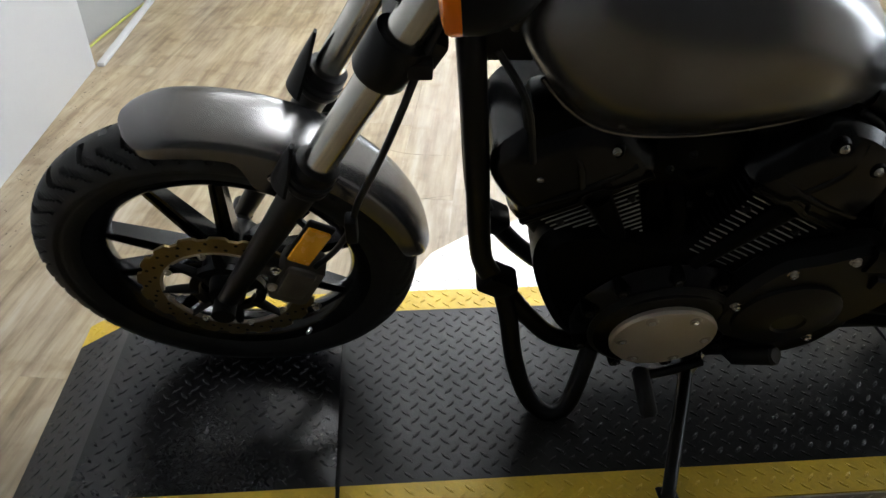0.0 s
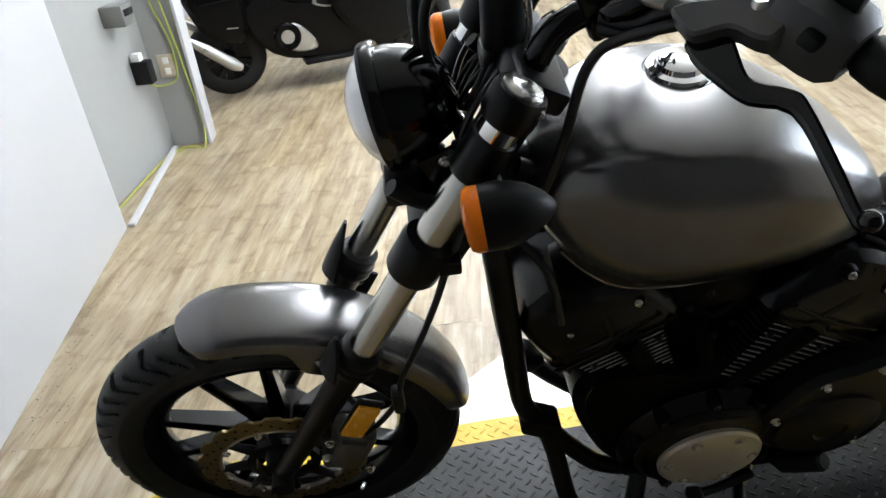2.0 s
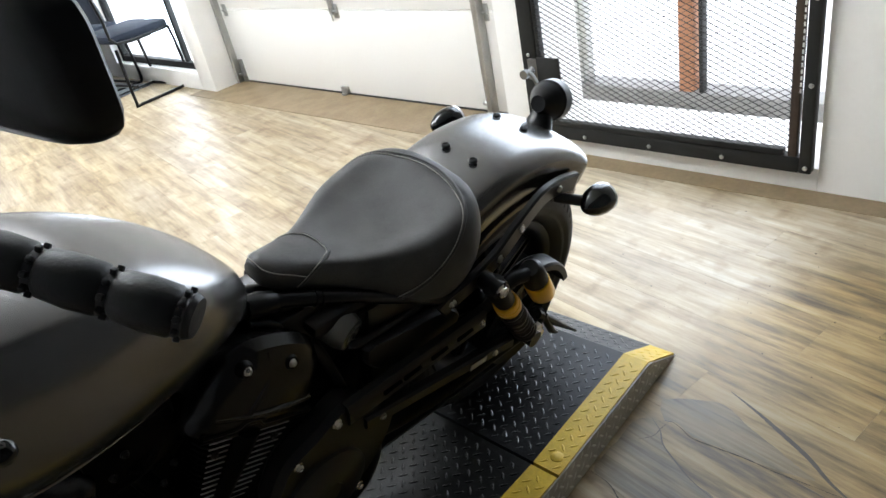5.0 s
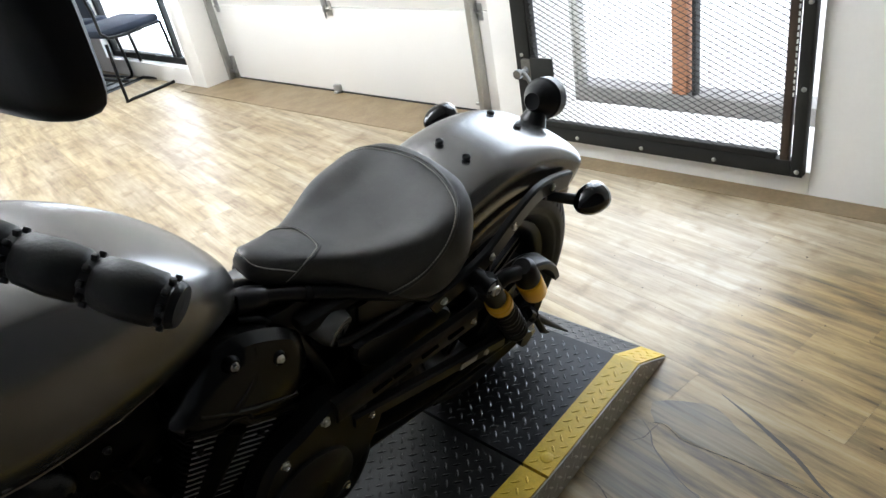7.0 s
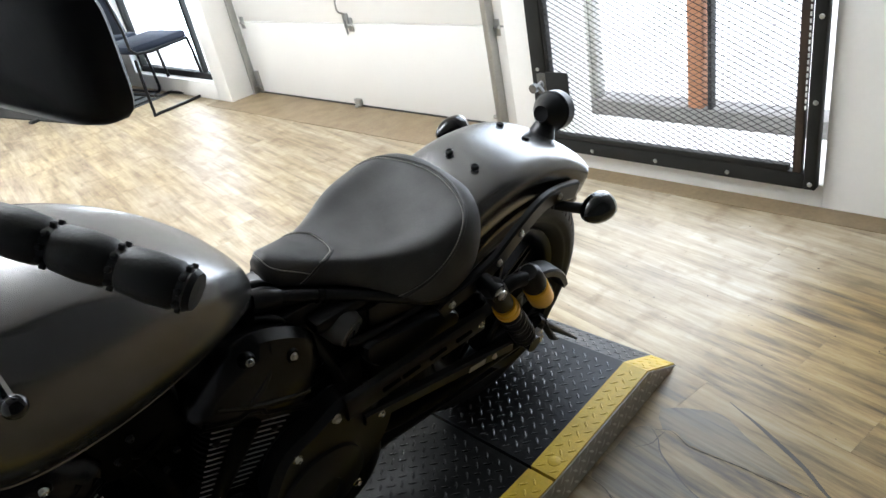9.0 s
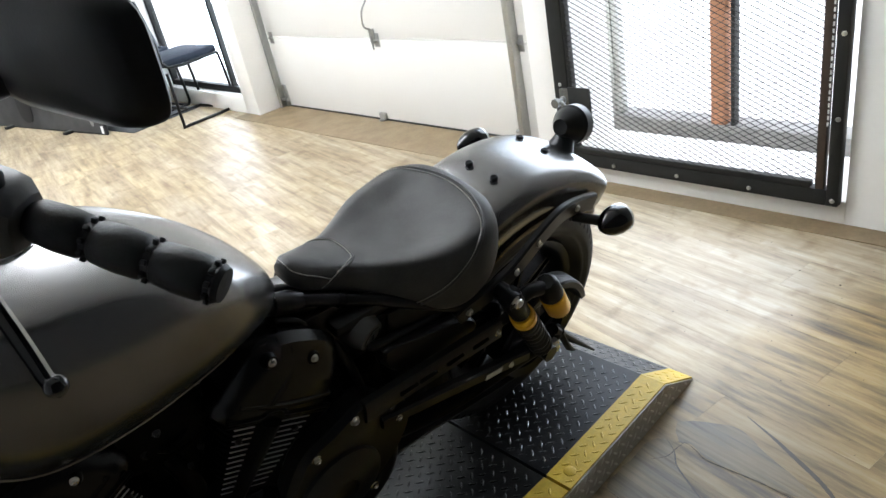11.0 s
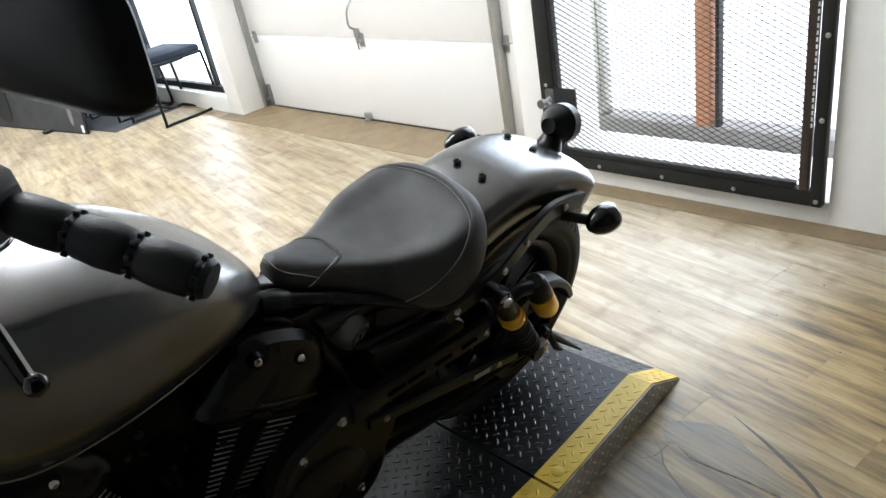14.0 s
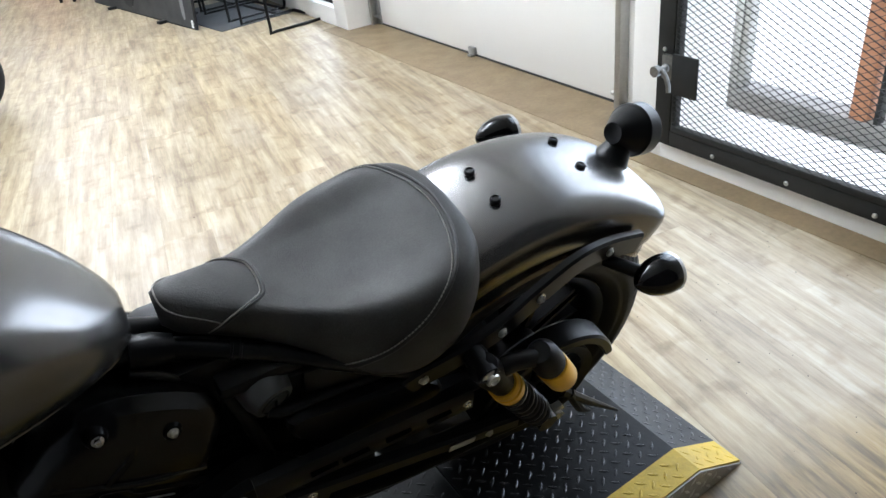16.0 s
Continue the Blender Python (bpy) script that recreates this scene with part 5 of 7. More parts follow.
for y in (-1, 1):
    signal("rear_turn_signal", (1.545, -0.184, 0.616) if y < 0 else (1.492, 0.196, 0.655), (-1, 0, 0.12), CLEAR, (1.470, y * 0.112, 0.615), bpart, 0.0325, 0.075, 0.45, GLOSS, 0.008)
    rail = [(1.085, y * 0.148, 0.590), (1.108, y * 0.150, 0.600), (1.170, y * 0.150, 0.606), (1.241, y * 0.146, 0.618), (1.31, y * 0.140, 0.648), (1.39, y * 0.128, 0.664), (1.46, y * 0.117, 0.650), (1.535, y * 0.112, 0.625)]
    g = Geo()
    P = spline(rail, 4)
    rings = []
    for i, p in enumerate(P):
        d = (P[min(i + 1, len(P) - 1)] - P[max(i - 1, 0)]).normalized()
        n = Vector((-d.z, 0, d.x)).normalized()
        h = 0.021
        rings.append([p + n * a * h + Vector((0, y * b, 0)) for a, b in ((-1, -0.006), (-1, 0.004), (-0.8, 0.008), (0.8, 0.008), (1, 0.004), (1, -0.006))])
    sr = bpart("fender_rail", g.loft(rings), BLACK, "satin black fender support rail")
    for i in (1, 3, 4, 6):
        x, yy, z = rail[i]
        bpart("rail_bolt", hexbolt((x, yy + y * 0.006, z), (0, y, 0), 0.0085, 0.008), BOLT, "", sr)


# ------------------------------------------------------------- rear wheel, swingarm, shocks
def rear_end():
    w = bpart("rear_wheel", rim_mesh(AXLE_R, 0.198, 0.05), BLACK, "gloss black cast rear wheel")
    bpart("tyre", tyre(AXLE_R, 0.322, 0.076, 0.203, 30, 2), RUBBER, "black rear tyre", w, 50)
    bpart("hub", Geo().lathe([(0.02, -0.11), (0.06, -0.10), (0.062, 0.09), (0.02, 0.1)], 28, turn_y(AXLE_R)), BLACK, "", w)
    for k in range(5):
        for d in (-14, 14):
            bpart("spoke", spoke(AXLE_R, radians(72 * k + 12 + d), 0.055, 0.19, 0.02, 0.014, 0.03, 0.02, 0), CRINKLE, "", w)
    teeth = Geo().lathe([(0.112, -0.016), (0.118, -0.018), (0.118, 0.018), (0.112, 0.016), (0.098, 0.012), (0.098, -0.012)], 64, turn_y(AXLE_R + Vector((0, -0.118, 0))), True)
    for k in range(5):
        a = radians(72 * k + 20)
        e = Vector((math.cos(a), 0, math.sin(a)))
        teeth.tube([AXLE_R + e * 0.03 + Vector((0, -0.118, 0)), AXLE_R + e * 0.1 + Vector((0, -0.118, 0))], [0.017, 0.012], 8, flat=0.5)
    bpart("belt_pulley", teeth, BLACK, "black rear belt pulley", w)
    g = Geo()
    rings = []
    for i in range(25):
        a = radians(168 - 150 * i / 24)
        e = Vector((math.cos(a), 0, math.sin(a)))
        rings.append([AXLE_R + e * r + Vector((0, yy, 0)) for r, yy in ((0.140, -0.150), (0.154, -0.150), (0.158, -0.145), (0.158, -0.105), (0.154, -0.100), (0.140, -0.100))])
    bpart("belt_guard", g.loft(rings), BLACK, "curved black belt guard")
    bpart("drive_belt", Geo().loft([[Vector((x, y, z + d)) for y, d in ((-0.130, -0.003), (-0.106, -0.003), (-0.106, 0.003), (-0.130, 0.003))] for x, z in ((0.80, 0.445), (1.36, 0.441))]).loft([[Vector((x, y, z + d)) for y, d in ((-0.130, -0.003), (-0.106, -0.003), (-0.106, 0.003), (-0.130, 0.003))] for x, z in ((0.80, 0.30), (1.36, 0.205))]), RUBBER)
    for y in (-1, 1):
        # swingarm
        arm = Geo()
        pts = [(0.90, y * 0.12, 0.372), (1.05, y * 0.142, 0.352), (1.25, y * 0.150, 0.335), (1.39, y * 0.150, 0.322), (1.43, y * 0.150, 0.32)]
        arm.tube(pts, [0.028, 0.026, 0.024, 0.026, 0.02], 12, 4, flat=0.9)
        sa = bpart("swingarm", arm, CRINKLE, "black tubular swingarm")
        bpart("axle_nut", solid([(0.02, 0), (0.02, 0.6), (0.012, 0.7), (0.012, 1.0)], (AXLE_R.x, y * 0.172, AXLE_R.z), (AXLE_R.x, y * 0.192, AXLE_R.z), 6), BOLT, "", sa)
        # slotted cover bars over the belt run
        for dz, h, nm, za, xb, zb in ((0, 0.026, "upper_guard_bar", 0.524, 1.185, 0.511), (1, 0.016, "lower_guard_bar", 0.466, 1.292, 0.353)):
            a, b = Vector((0.85 if dz == 0 else 0.885, y * 0.158, za)), Vector((xb, y * 0.168, zb))
            d = (b - a)
            bar = Geo()
            n = Vector((0, 0, 1))
            rings = [[a + d * f + n * u * h + Vector((0, y * v, 0)) for u, v in ((-1, -0.008), (-1, 0.006), (-0.7, 0.011), (0.7, 0.011), (1, 0.006), (1, -0.008))] for f in (0, 0.25, 0.5, 0.75, 1)]
            bo = bpart(nm, bar.loft(rings), GUARD)
            for f in ((0.97,) if dz == 0 else (0.09, 0.85)):
                bpart("guard_bolt", hexbolt(a + d * f + Vector((0, y * 0.010, 0)), (0, y, 0), 0.007, 0.006), BOLT, "", bo)
            if dz == 0:
                # Black rods set into the bar's face paint the shade of its slots.
                for f in (0.28, 0.42, 0.62, 0.82):
                    q = a + d * f
                    bpart("slot", Geo().tube([q + Vector((-0.020, y * 0.008, 0.004)), q + Vector((0.020, y * 0.008, 0.003))], 0.0085, 10, flat=0.5), SLOTSHADE, "", bo)
        if y < 0:
            bpart("warning_label", Geo().box(0, 0, 0, 0.05, 0.0012, 0.014, 0, Matrix.Translation((1.175, -0.1788, 0.386)) @ pose(0, 0, 0, 0, 12, 0)), material("pale_sticker", (0.42, 0.41, 0.38), 0.5, 0, 0.3, 120, 300), "small pale sticker on the guard")
        # shock absorber with reservoir
        top, bot = Vector((1.190, y * 0.187, 0.605)), Vector((1.345, y * 0.180, 0.335))
        d = (bot - top)
        sh = bpart("shock_absorber", solid([(0.011, 0.0), (0.023, 0.02), (0.024, 0.14), (0.0215, 0.2), (0.021, 0.28)], top - d * 0.05, bot, 24), PLASTIC, "black shock absorber with gold fittings")
        bpart("gold_collar", solid([(0.023, 0), (0.0255, 0.1), (0.0255, 0.35), (0.0235, 0.42), (0.027, 0.5), (0.027, 0.9), (0.023, 1)], top + d * 0.26, top + d * 0.375, 28), GOLD, "gold anodised preload collar", sh)
        coil = []
        for k in range(8 * 16 + 1):
            t = k / (8 * 16)
            M = along(top + d * 0.38, bot)
            coil.append(M @ Vector((0.0225 * math.cos(2 * math.pi * t * 8), 0.0225 * math.sin(2 * math.pi * t * 8), t * d.length * 0.52)))
        bpart("coil_spring", Geo().tube(coil, 0.0052, 8), CABLE, "", sh)
        bpart("damper_body", solid([(0.017, 0), (0.017, 0.8), (0.012, 0.82), (0.012, 1)], top + d * 0.3, bot, 16), BLACK, "", sh)
        bpart("mount_eye", solid([(0.019, 0), (0.019, 1)], top + Vector((0, -y * 0.03, 0)), top + Vector((0, y * 0.016, 0)), 20), BLACK, "", sh)
        bpart("lower_eye", Geo().lathe([(0.02, -0.02), (0.02, 0.02)], 16, turn_y(bot)), BLACK, "", sh)
        bpart("mount_nut", hexbolt(top + Vector((0, y * 0.016, 0)), (0, y, 0), 0.0135, 0.012), BOLT, "", sh)
        r0 = top + Vector((0.095, y * 0.012, -0.017))
        rd = d.normalized()
        bpart("reservoir", solid([(0.017, 0.0), (0.025, 0.12), (0.026, 0.45), (0.0262, 0.5)], r0 - rd * 0.015, r0 + rd * 0.1, 24), PLASTIC, "", sh)
        bpart("gold_reservoir", solid([(0.026, 0), (0.027, 0.04), (0.027, 0.9), (0.024, 1.0), (0, 1.0)], r0 + rd * 0.052, r0 + rd * 0.125, 28), GOLD, "gold anodised reservoir", sh)
        bpart("bridge", Geo().tube([top + d * 0.10, (top + r0) / 2, r0 + rd * 0.01], 0.015, 14, 2), PLASTIC, "", sh)
    bpart("mud_flap_bracket", Geo().tube([(1.40, -0.16, 0.345), (1.47, -0.17, 0.27), (1.57, -0.18, 0.165)], [0.012, 0.009, 0.003], 8, 3).tube([(1.42, -0.165, 0.33), (1.46, -0.17, 0.25), (1.49, -0.172, 0.22)], [0.010, 0.009, 0.003], 8, 2), PLASTIC)
    inner = sweep_fender(AXLE_R, 0.352, 150, 60, 0.09, 0.02, 0.004, 20)
    bpart("inner_mudguard", inner, PLASTIC)


rear_end()


# ------------------------------------------------------------- frame and engine
def frame_tubes():
    for y in (-1, 1):
        g = Geo().tube([(0.215, y * 0.045, 0.90), (0.224, y * 0.062, 0.82), (0.243, y * 0.07, 0.638), (0.258, y * 0.07, 0.48), (0.272, y * 0.07, 0.40), (0.306, y * 0.072, 0.335), (0.37, y * 0.082, 0.235), (0.444, y * 0.09, 0.165), (0.60, y * 0.10, 0.150), (0.85, y * 0.11, 0.165), (0.93, y * 0.115, 0.25), (0.93, y * 0.12, 0.40)], 0.0185, 16, 5)
        t = bpart("frame_downtube", g, BLACK, "satin black frame downtube")
        bpart("tube_clamp", Geo().box(0, 0, 0, 0.065, 0.05, 0.045, 0.007, Matrix.Translation((0.298, y * 0.072, 0.352)) @ pose(0, 0, 0, 0, 35, 0)), BLACK, "", t)
        near = [(0.26, -0.03, 0.93), (0.45, -0.035, 0.86), (0.70, -0.04, 0.768), (0.78, -0.041, 0.750), (0.82, -0.046, 0.738), (0.886, -0.065, 0.711), (0.95, -0.088, 0.684), (1.03, -0.122, 0.648), (1.11, -0.147, 0.605)]
        far = [(0.26, 0.03, 0.90), (0.45, 0.04, 0.80), (0.66, 0.045, 0.70), (0.78, 0.05, 0.63), (0.86, 0.065, 0.61), (0.95, 0.10, 0.61), (1.06, 0.14, 0.615), (1.11, 0.147, 0.605)]
        rail = near if y < 0 else far
        bpart("seat_rail", Geo().tube(rail, 0.0125, 14, 4), BLACK)
        bpart("seat_stay", Geo().tube([(0.838, y * 0.046, 0.705 if y < 0 else 0.63), (0.85, y * 0.050, 0.665 if y < 0 else 0.61), (0.875, y * 0.085, 0.575), (0.888, y * 0.105, 0.50)], 0.0105, 12, 3, flat=0.6), GUARD)
    for x, yy, z in ((0.882, -0.064, 0.7125), (0.892, -0.067, 0.7085)):
        bpart("rail_band", Geo().lathe([(0.0125, -0.0018), (0.0142, -0.0012), (0.0142, 0.0012), (0.0125, 0.0018)], 20, along((x, yy, z), (x + 0.066, yy - 0.020, z - 0.027))), PLASTIC)
    bpart("rail_collar", Geo().tube([(0.775, -0.040, 0.752), (0.80, -0.043, 0.744), (0.822, -0.046, 0.737)], [0.019, 0.021, 0.017], 18, 2), BLACK)
    bpart("breather_hose", Geo().tube([(0.768, -0.058, 0.735), (0.795, -0.064, 0.722), (0.812, -0.064, 0.70), (0.822, -0.060, 0.668), (0.830, -0.056, 0.63)], 0.0052, 12, 5), CABLE)
    bpart("lower_loop_tube", Geo().tube([(0.305, -0.075, 0.345), (0.325, -0.100, 0.27), (0.345, -0.140, 0.165), (0.375, -0.182, 0.095), (0.415, -0.205, 0.068), (0.452, -0.195, 0.085), (0.476, -0.155, 0.140), (0.495, -0.11, 0.19)], 0.0175, 14, 4), BLACK, "satin black guard tube below the frame")
    bpart("steering_head", Geo().tube([leg(0.62, 0) + Vector((0.06, 0, 0)), leg(0.84, 0) + Vector((0.057, 0, 0))], 0.034, 24), BLACK)
    bpart("frame_gusset", Geo().box(0.27, 0, 0.86, 0.12, 0.06, 0.14, 0.02), BLACK)
    bpart("backbone", Geo().tube([(0.25, 0, 0.92), (0.60, 0, 0.82), (0.78, 0, 0.735), (0.87, 0, 0.69)], [0.028, 0.028, 0.021, 0.020], 14, 3), BLACK)
    bpart("clutch_cable", Geo().tube([(0.25, -0.085, 0.86), (0.29, -0.11, 0.80), (0.31, -0.115, 0.70)], 0.005, 8, 4), CABLE)


frame_tubes()
def cylinder_block(tilt, name, half_y):
    """A finned barrel that widens upwards, with its head and rocker cover, leaning by tilt degrees."""
    M = Matrix.Translation(CRANK) @ Matrix.Rotation(radians(tilt), 4, "Y")
    s = 1 if tilt < 0 else -1
    core = bpart(name, Geo().box(0, 0, 0.20, 0.075, 0.13, 0.26, 0.02, M), CRINKLE, "black air-cooled cylinder with bright fin edges")
    n = 16
    for k in range(n):
        f = k / (n - 1)
        z = 0.118 + f * 0.178
        ww = 0.046 + 0.046 * f
        hy = half_y - 0.020 + 0.010 * f
        out = []
        for j in range(24):
            a = 2 * math.pi * j / 24
            kx = (abs(math.cos(a)) ** 4 + abs(math.sin(a)) ** 4) ** -0.25
            out.append((ww * kx * math.cos(a), hy * kx * math.sin(a)))
        fn = bpart("fin", Geo().plate(out, 0.0036, M @ Matrix.Translation((0, 0, z))), CRINKLE, "", core)
        gap0, gap1 = 0.004 - 0.012 * f, 0.014 + 0.026 * f
        for x0, x1 in ((-ww * 0.84, gap0), (gap1, ww * 0.86)):
            x0, x1 = sorted((x0 * s, x1 * s))
            if x1 - x0 > 0.006:
                bpart("fin_edge", Geo().box((x0 + x1) / 2, -hy - 0.0004, z + 0.0018, x1 - x0, 0.0018, 0.0015, 0, M), FIN, "", fn, 0)
    for sy in (-1, 1):
        tw = Geo().tube([M @ Vector((0.009 * s, sy * (half_y - 0.016), 0.11)), M @ Vector((0.018 * s, sy * (half_y - 0.008), 0.30))], [0.011, 0.022], 10)
        bpart("pushrod_tower", tw, CRINKLE, "", core)
        bpart("barrel_bolt", hexbolt(M @ Vector((-0.052 * s, sy * (half_y - 0.010), 0.265)), M.to_3x3() @ Vector((0, sy, 0)), 0.006, 0.006), DARKBOLT, "", core)
        bpart("barrel_bolt", hexbolt(M @ Vector((0.060 * s, sy * (half_y - 0.010), 0.262)), M.to_3x3() @ Vector((0, sy, 0)), 0.006, 0.006), DARKBOLT, "", core)
    # lower rim of the head: two thin lips that step up round the pushrod tower
    for z, g0 in ((0.302, 0.0), (0.311, 0.003)):
        rim = [(-0.100, z), (-0.03, z), (-0.008, z + 0.001), (0.004, z + 0.011), (0.032, z + 0.011), (0.046, z + 0.001), (0.104, z)]
        for sy in (-1, 1):
            bpart("head_lip", Geo().tube([M @ Vector((x * s, sy * (half_y - 0.004 + g0), h)) for x, h in rim], 0.0042, 8, 3), CRINKLE, "", core)
    prof = [(-0.098, 0.300), (-0.106, 0.325), (-0.104, 0.395), (-0.078, 0.436), (-0.030, 0.454), (0.045, 0.452), (0.090, 0.420), (0.112, 0.350), (0.104, 0.300)]
    prof = [(p.x * s, p.y) for p in spline([(a, b, 0) for a, b in prof], 4, True)]
    hh = half_y
    crown, hf = (1.0, hh) if s > 0 else (0.80, hh - 0.03)
    rings = [[M @ Vector((x * q, y, 0.300 + (z - 0.300) * q2)) for x, z in prof] for y, q, q2 in ((-hh, 0.74, 0.62), (-hh + 0.004, 0.82, 0.72), (-hh + 0.016, 0.93, 0.90), (-hh + 0.034, 1, crown * 0.2 + 0.8), (-0.05, 1, crown * 0.7 + 0.3), (0.0, 1, crown), (hf - 0.034, 1, crown), (hf - 0.016, 0.93, 0.90 * crown), (hf - 0.004, 0.82, 0.72 * crown), (hf, 0.74, 0.62 * crown))]
    hd = bpart("rocker_cover", Geo().loft(rings), POLISH, "black rocker cover", core)
    bolts = ((-0.036, 0.382), (0.073, 0.378)) if s > 0 else ((-0.062, 0.415), (0.022, 0.413))
    for sy in (-1, 1):
        if sy > 0 > s:
            continue
        for dx, dz in bolts:
            p = M @ Vector((dx, sy * (hh - 0.006), dz))
            d = (M.to_3x3() @ Vector((0, sy, 0.25))).normalized()
            bpart("bolt_boss", solid([(0.015, 0), (0.0135, 0.7), (0.010, 1.0)], p - d * 0.02, p + d * 0.004, 16), CRINKLE, "", hd)
            bpart("cover_bolt", hexbolt(p + d * 0.003, d, 0.0062, 0.007), BOLT, "", hd)
        x0 = sum(b[0] for b in bolts) / 2
        rb = Geo().tube([M @ Vector((x0 - 0.01, sy * (hh - 0.002), 0.335)), M @ Vector((x0 + 0.004, sy * (hh - 0.003), 0.385)), M @ Vector((x0 - 0.004, sy * (hh - 0.018), 0.432))], 0.006, 8, 3)
        rb.tube([M @ Vector((-0.09, sy * (hh - 0.004), 0.336)), M @ Vector((0.0, sy * (hh + 0.001), 0.330)), M @ Vector((0.09, sy * (hh - 0.004), 0.336))], 0.005, 8, 3)
        bpart("cover_rib", rb, POLISH, "", hd)
    return core


CRANK = Vector((0.556, 0, 0.345))
cylinder_block(-31, "front_cylinder", 0.106)
cylinder_block(31, "rear_cylinder", 0.128)


def crankcase():
    out = [(0.348, 0.44), (0.385, 0.31), (0.44, 0.20), (0.52, 0.15), (0.70, 0.148), (0.86, 0.175), (0.935, 0.25), (0.95, 0.40), (0.91, 0.50), (0.80, 0.535), (0.68, 0.53), (0.56, 0.50), (0.45, 0.53), (0.365, 0.52)]
    pts = [(p.x, p.y) for p in spline([(a, b, 0) for a, b in out], 4, True)]
    cs = bpart("crankcase", Geo().plate(pts, 0.22, Matrix.Translation((0, 0.11, 0)) @ pose(0, 0, 0, 90), 0.02), CRINKLE, "black engine crankcase")
    for sy in (-1, 1):
        c = Vector((0.590, sy * 0.108, 0.300))
        d = Vector((0, sy, 0))
        L = lambda prof, cc=c: Geo().lathe(prof, 56, along(cc, cc + d))
        cv = bpart("side_cover", L([(0.155, 0.0), (0.158, 0.010), (0.150, 0.022), (0.128, 0.034), (0.118, 0.046), (0.110, 0.050), (0.0, 0.050)]), POLISH, "round black engine side cover", cs)
        bpart("cover_disc", L([(0.093, 0.049), (0.094, 0.057), (0.090, 0.062), (0.06, 0.066), (0.0, 0.068)]), COVER, "beige alloy cover disc with six bolts", cv)
        for k in range(6):
            a = radians(60 * k)
            q = c + Vector((0.074 * math.cos(a), sy * 0.062, 0.074 * math.sin(a)))
            bpart("bolt_recess", solid([(0.0125, 0), (0.0125, 0.6), (0.009, 1.0), (0.0, 1.0)], q - d * 0.004, q + d * 0.0035, 16), RECESSCOVER, "", cv)
            bpart("disc_bolt", hexbolt(q, d, 0.007, 0.007), BOLT, "", cv)
        bpart("cover_step", L([(0.128, 0.030), (0.130, 0.036), (0.126, 0.041), (0.112, 0.047), (0.112, 0.03)]), GUARD, "", cv)
        for deg in (130, 94, 62, 25, 160, 205, 250, 290, 330):
            a = radians(deg)
            e = Vector((math.cos(a), 0, math.sin(a)))
            q = c + e * 0.146 + d * 0.02
            b = bpart("bolt_boss", solid([(0.0135, 0), (0.013, 0.8), (0.0105, 1.0)], q - d * 0.014, q + d * 0.018, 14).tube([q + e * 0.004 + d * 0.006, q - e * 0.030 + d * 0.002], [0.010, 0.006], 8), CRINKLE, "", cv)
            bpart("cover_bolt", hexbolt(q + d * 0.017, d, 0.0066, 0.006), DARKBOLT, "", cv)
    c = Vector((0.785, -0.105, 0.365))
    d = Vector((0, -1, 0))
    out = []
    for p in spline([(0.665, 0.36, 0), (0.70, 0.285, 0), (0.785, 0.262, 0), (0.865, 0.29, 0), (0.93, 0.345, 0), (0.965, 0.43, 0), (0.93, 0.475, 0), (0.862, 0.548, 0), (0.785, 0.525, 0), (0.715, 0.492, 0)], 4, True):
        out.append((p.x, p.y))
    pc = bpart("pulley_cover", Geo().plate(out, 0.055, Matrix.Translation((0, -0.105, 0)) @ pose(0, 0, 0, 90), 0.012), GUARD, "black drive pulley cover", cs)
    bpart("cover_dome", Geo().lathe([(0.092, 0.05), (0.09, 0.062), (0.075, 0.070), (0.03, 0.074), (0.026, 0.070), (0.0, 0.070)], 48, along(c, c + d)), GUARD, "", pc)
    for x, z in ((0.744, 0.490), (0.829, 0.522), (0.923, 0.454), (0.688, 0.395), (0.86, 0.285)):
        bpart("cover_bolt", hexbolt((x, -0.160, z), d, 0.0085, 0.009), BOLT, "", pc)
    bpart("gearbox", Geo().box(0.85, 0.0, 0.40, 0.20, 0.20, 0.30, 0.03), CRINKLE, "", cs)
    # front of the engine: regulator, pipes, horn
    bpart("regulator", Geo().box(0.405, 0, 0.36, 0.05, 0.12, 0.11, 0.01), BLACK)
    ex = Geo().tube([(0.37, 0.06, 0.60), (0.345, 0.085, 0.56), (0.345, 0.11, 0.44), (0.37, 0.14, 0.30), (0.46, 0.155, 0.215), (0.70, 0.165, 0.20), (0.95, 0.175, 0.215)], 0.023, 16, 5)
    bpart("exhaust_pipe", ex, BLACK, "black exhaust pipe")
    bpart("muffler", solid([(0.024, 0), (0.042, 0.08), (0.047, 0.2), (0.047, 0.95), (0.036, 1.0)], (0.92, 0.178, 0.215), (1.52, 0.205, 0.27), 28), BLACK, "black muffler")
    bpart("side_bracket", Geo().tube([(0.31, -0.03, 0.56), (0.345, -0.045, 0.50), (0.37, -0.06, 0.46)], [0.016, 0.018, 0.013], 12, 3), BLACK)
    # air box, tank shrouds, side covers
    bpart("intake_cover", Geo().box(0.555, -0.02, 0.655, 0.15, 0.13, 0.12, 0.03), CRINKLE)
    # Added filler that keeps light from showing through between the cylinders.
    vb = bpart("induction_block", Geo().box(0.556, 0, 0.54, 0.10, 0.13, 0.22, 0.02).tube([(0.545, -0.06, 0.60), (0.56, -0.085, 0.55), (0.57, -0.08, 0.48)], 0.016, 10, 3).tube([(0.52, -0.055, 0.66), (0.55, -0.09, 0.64), (0.60, -0.07, 0.66)], 0.008, 8, 3), CRINKLE, "black induction block between the cylinders")
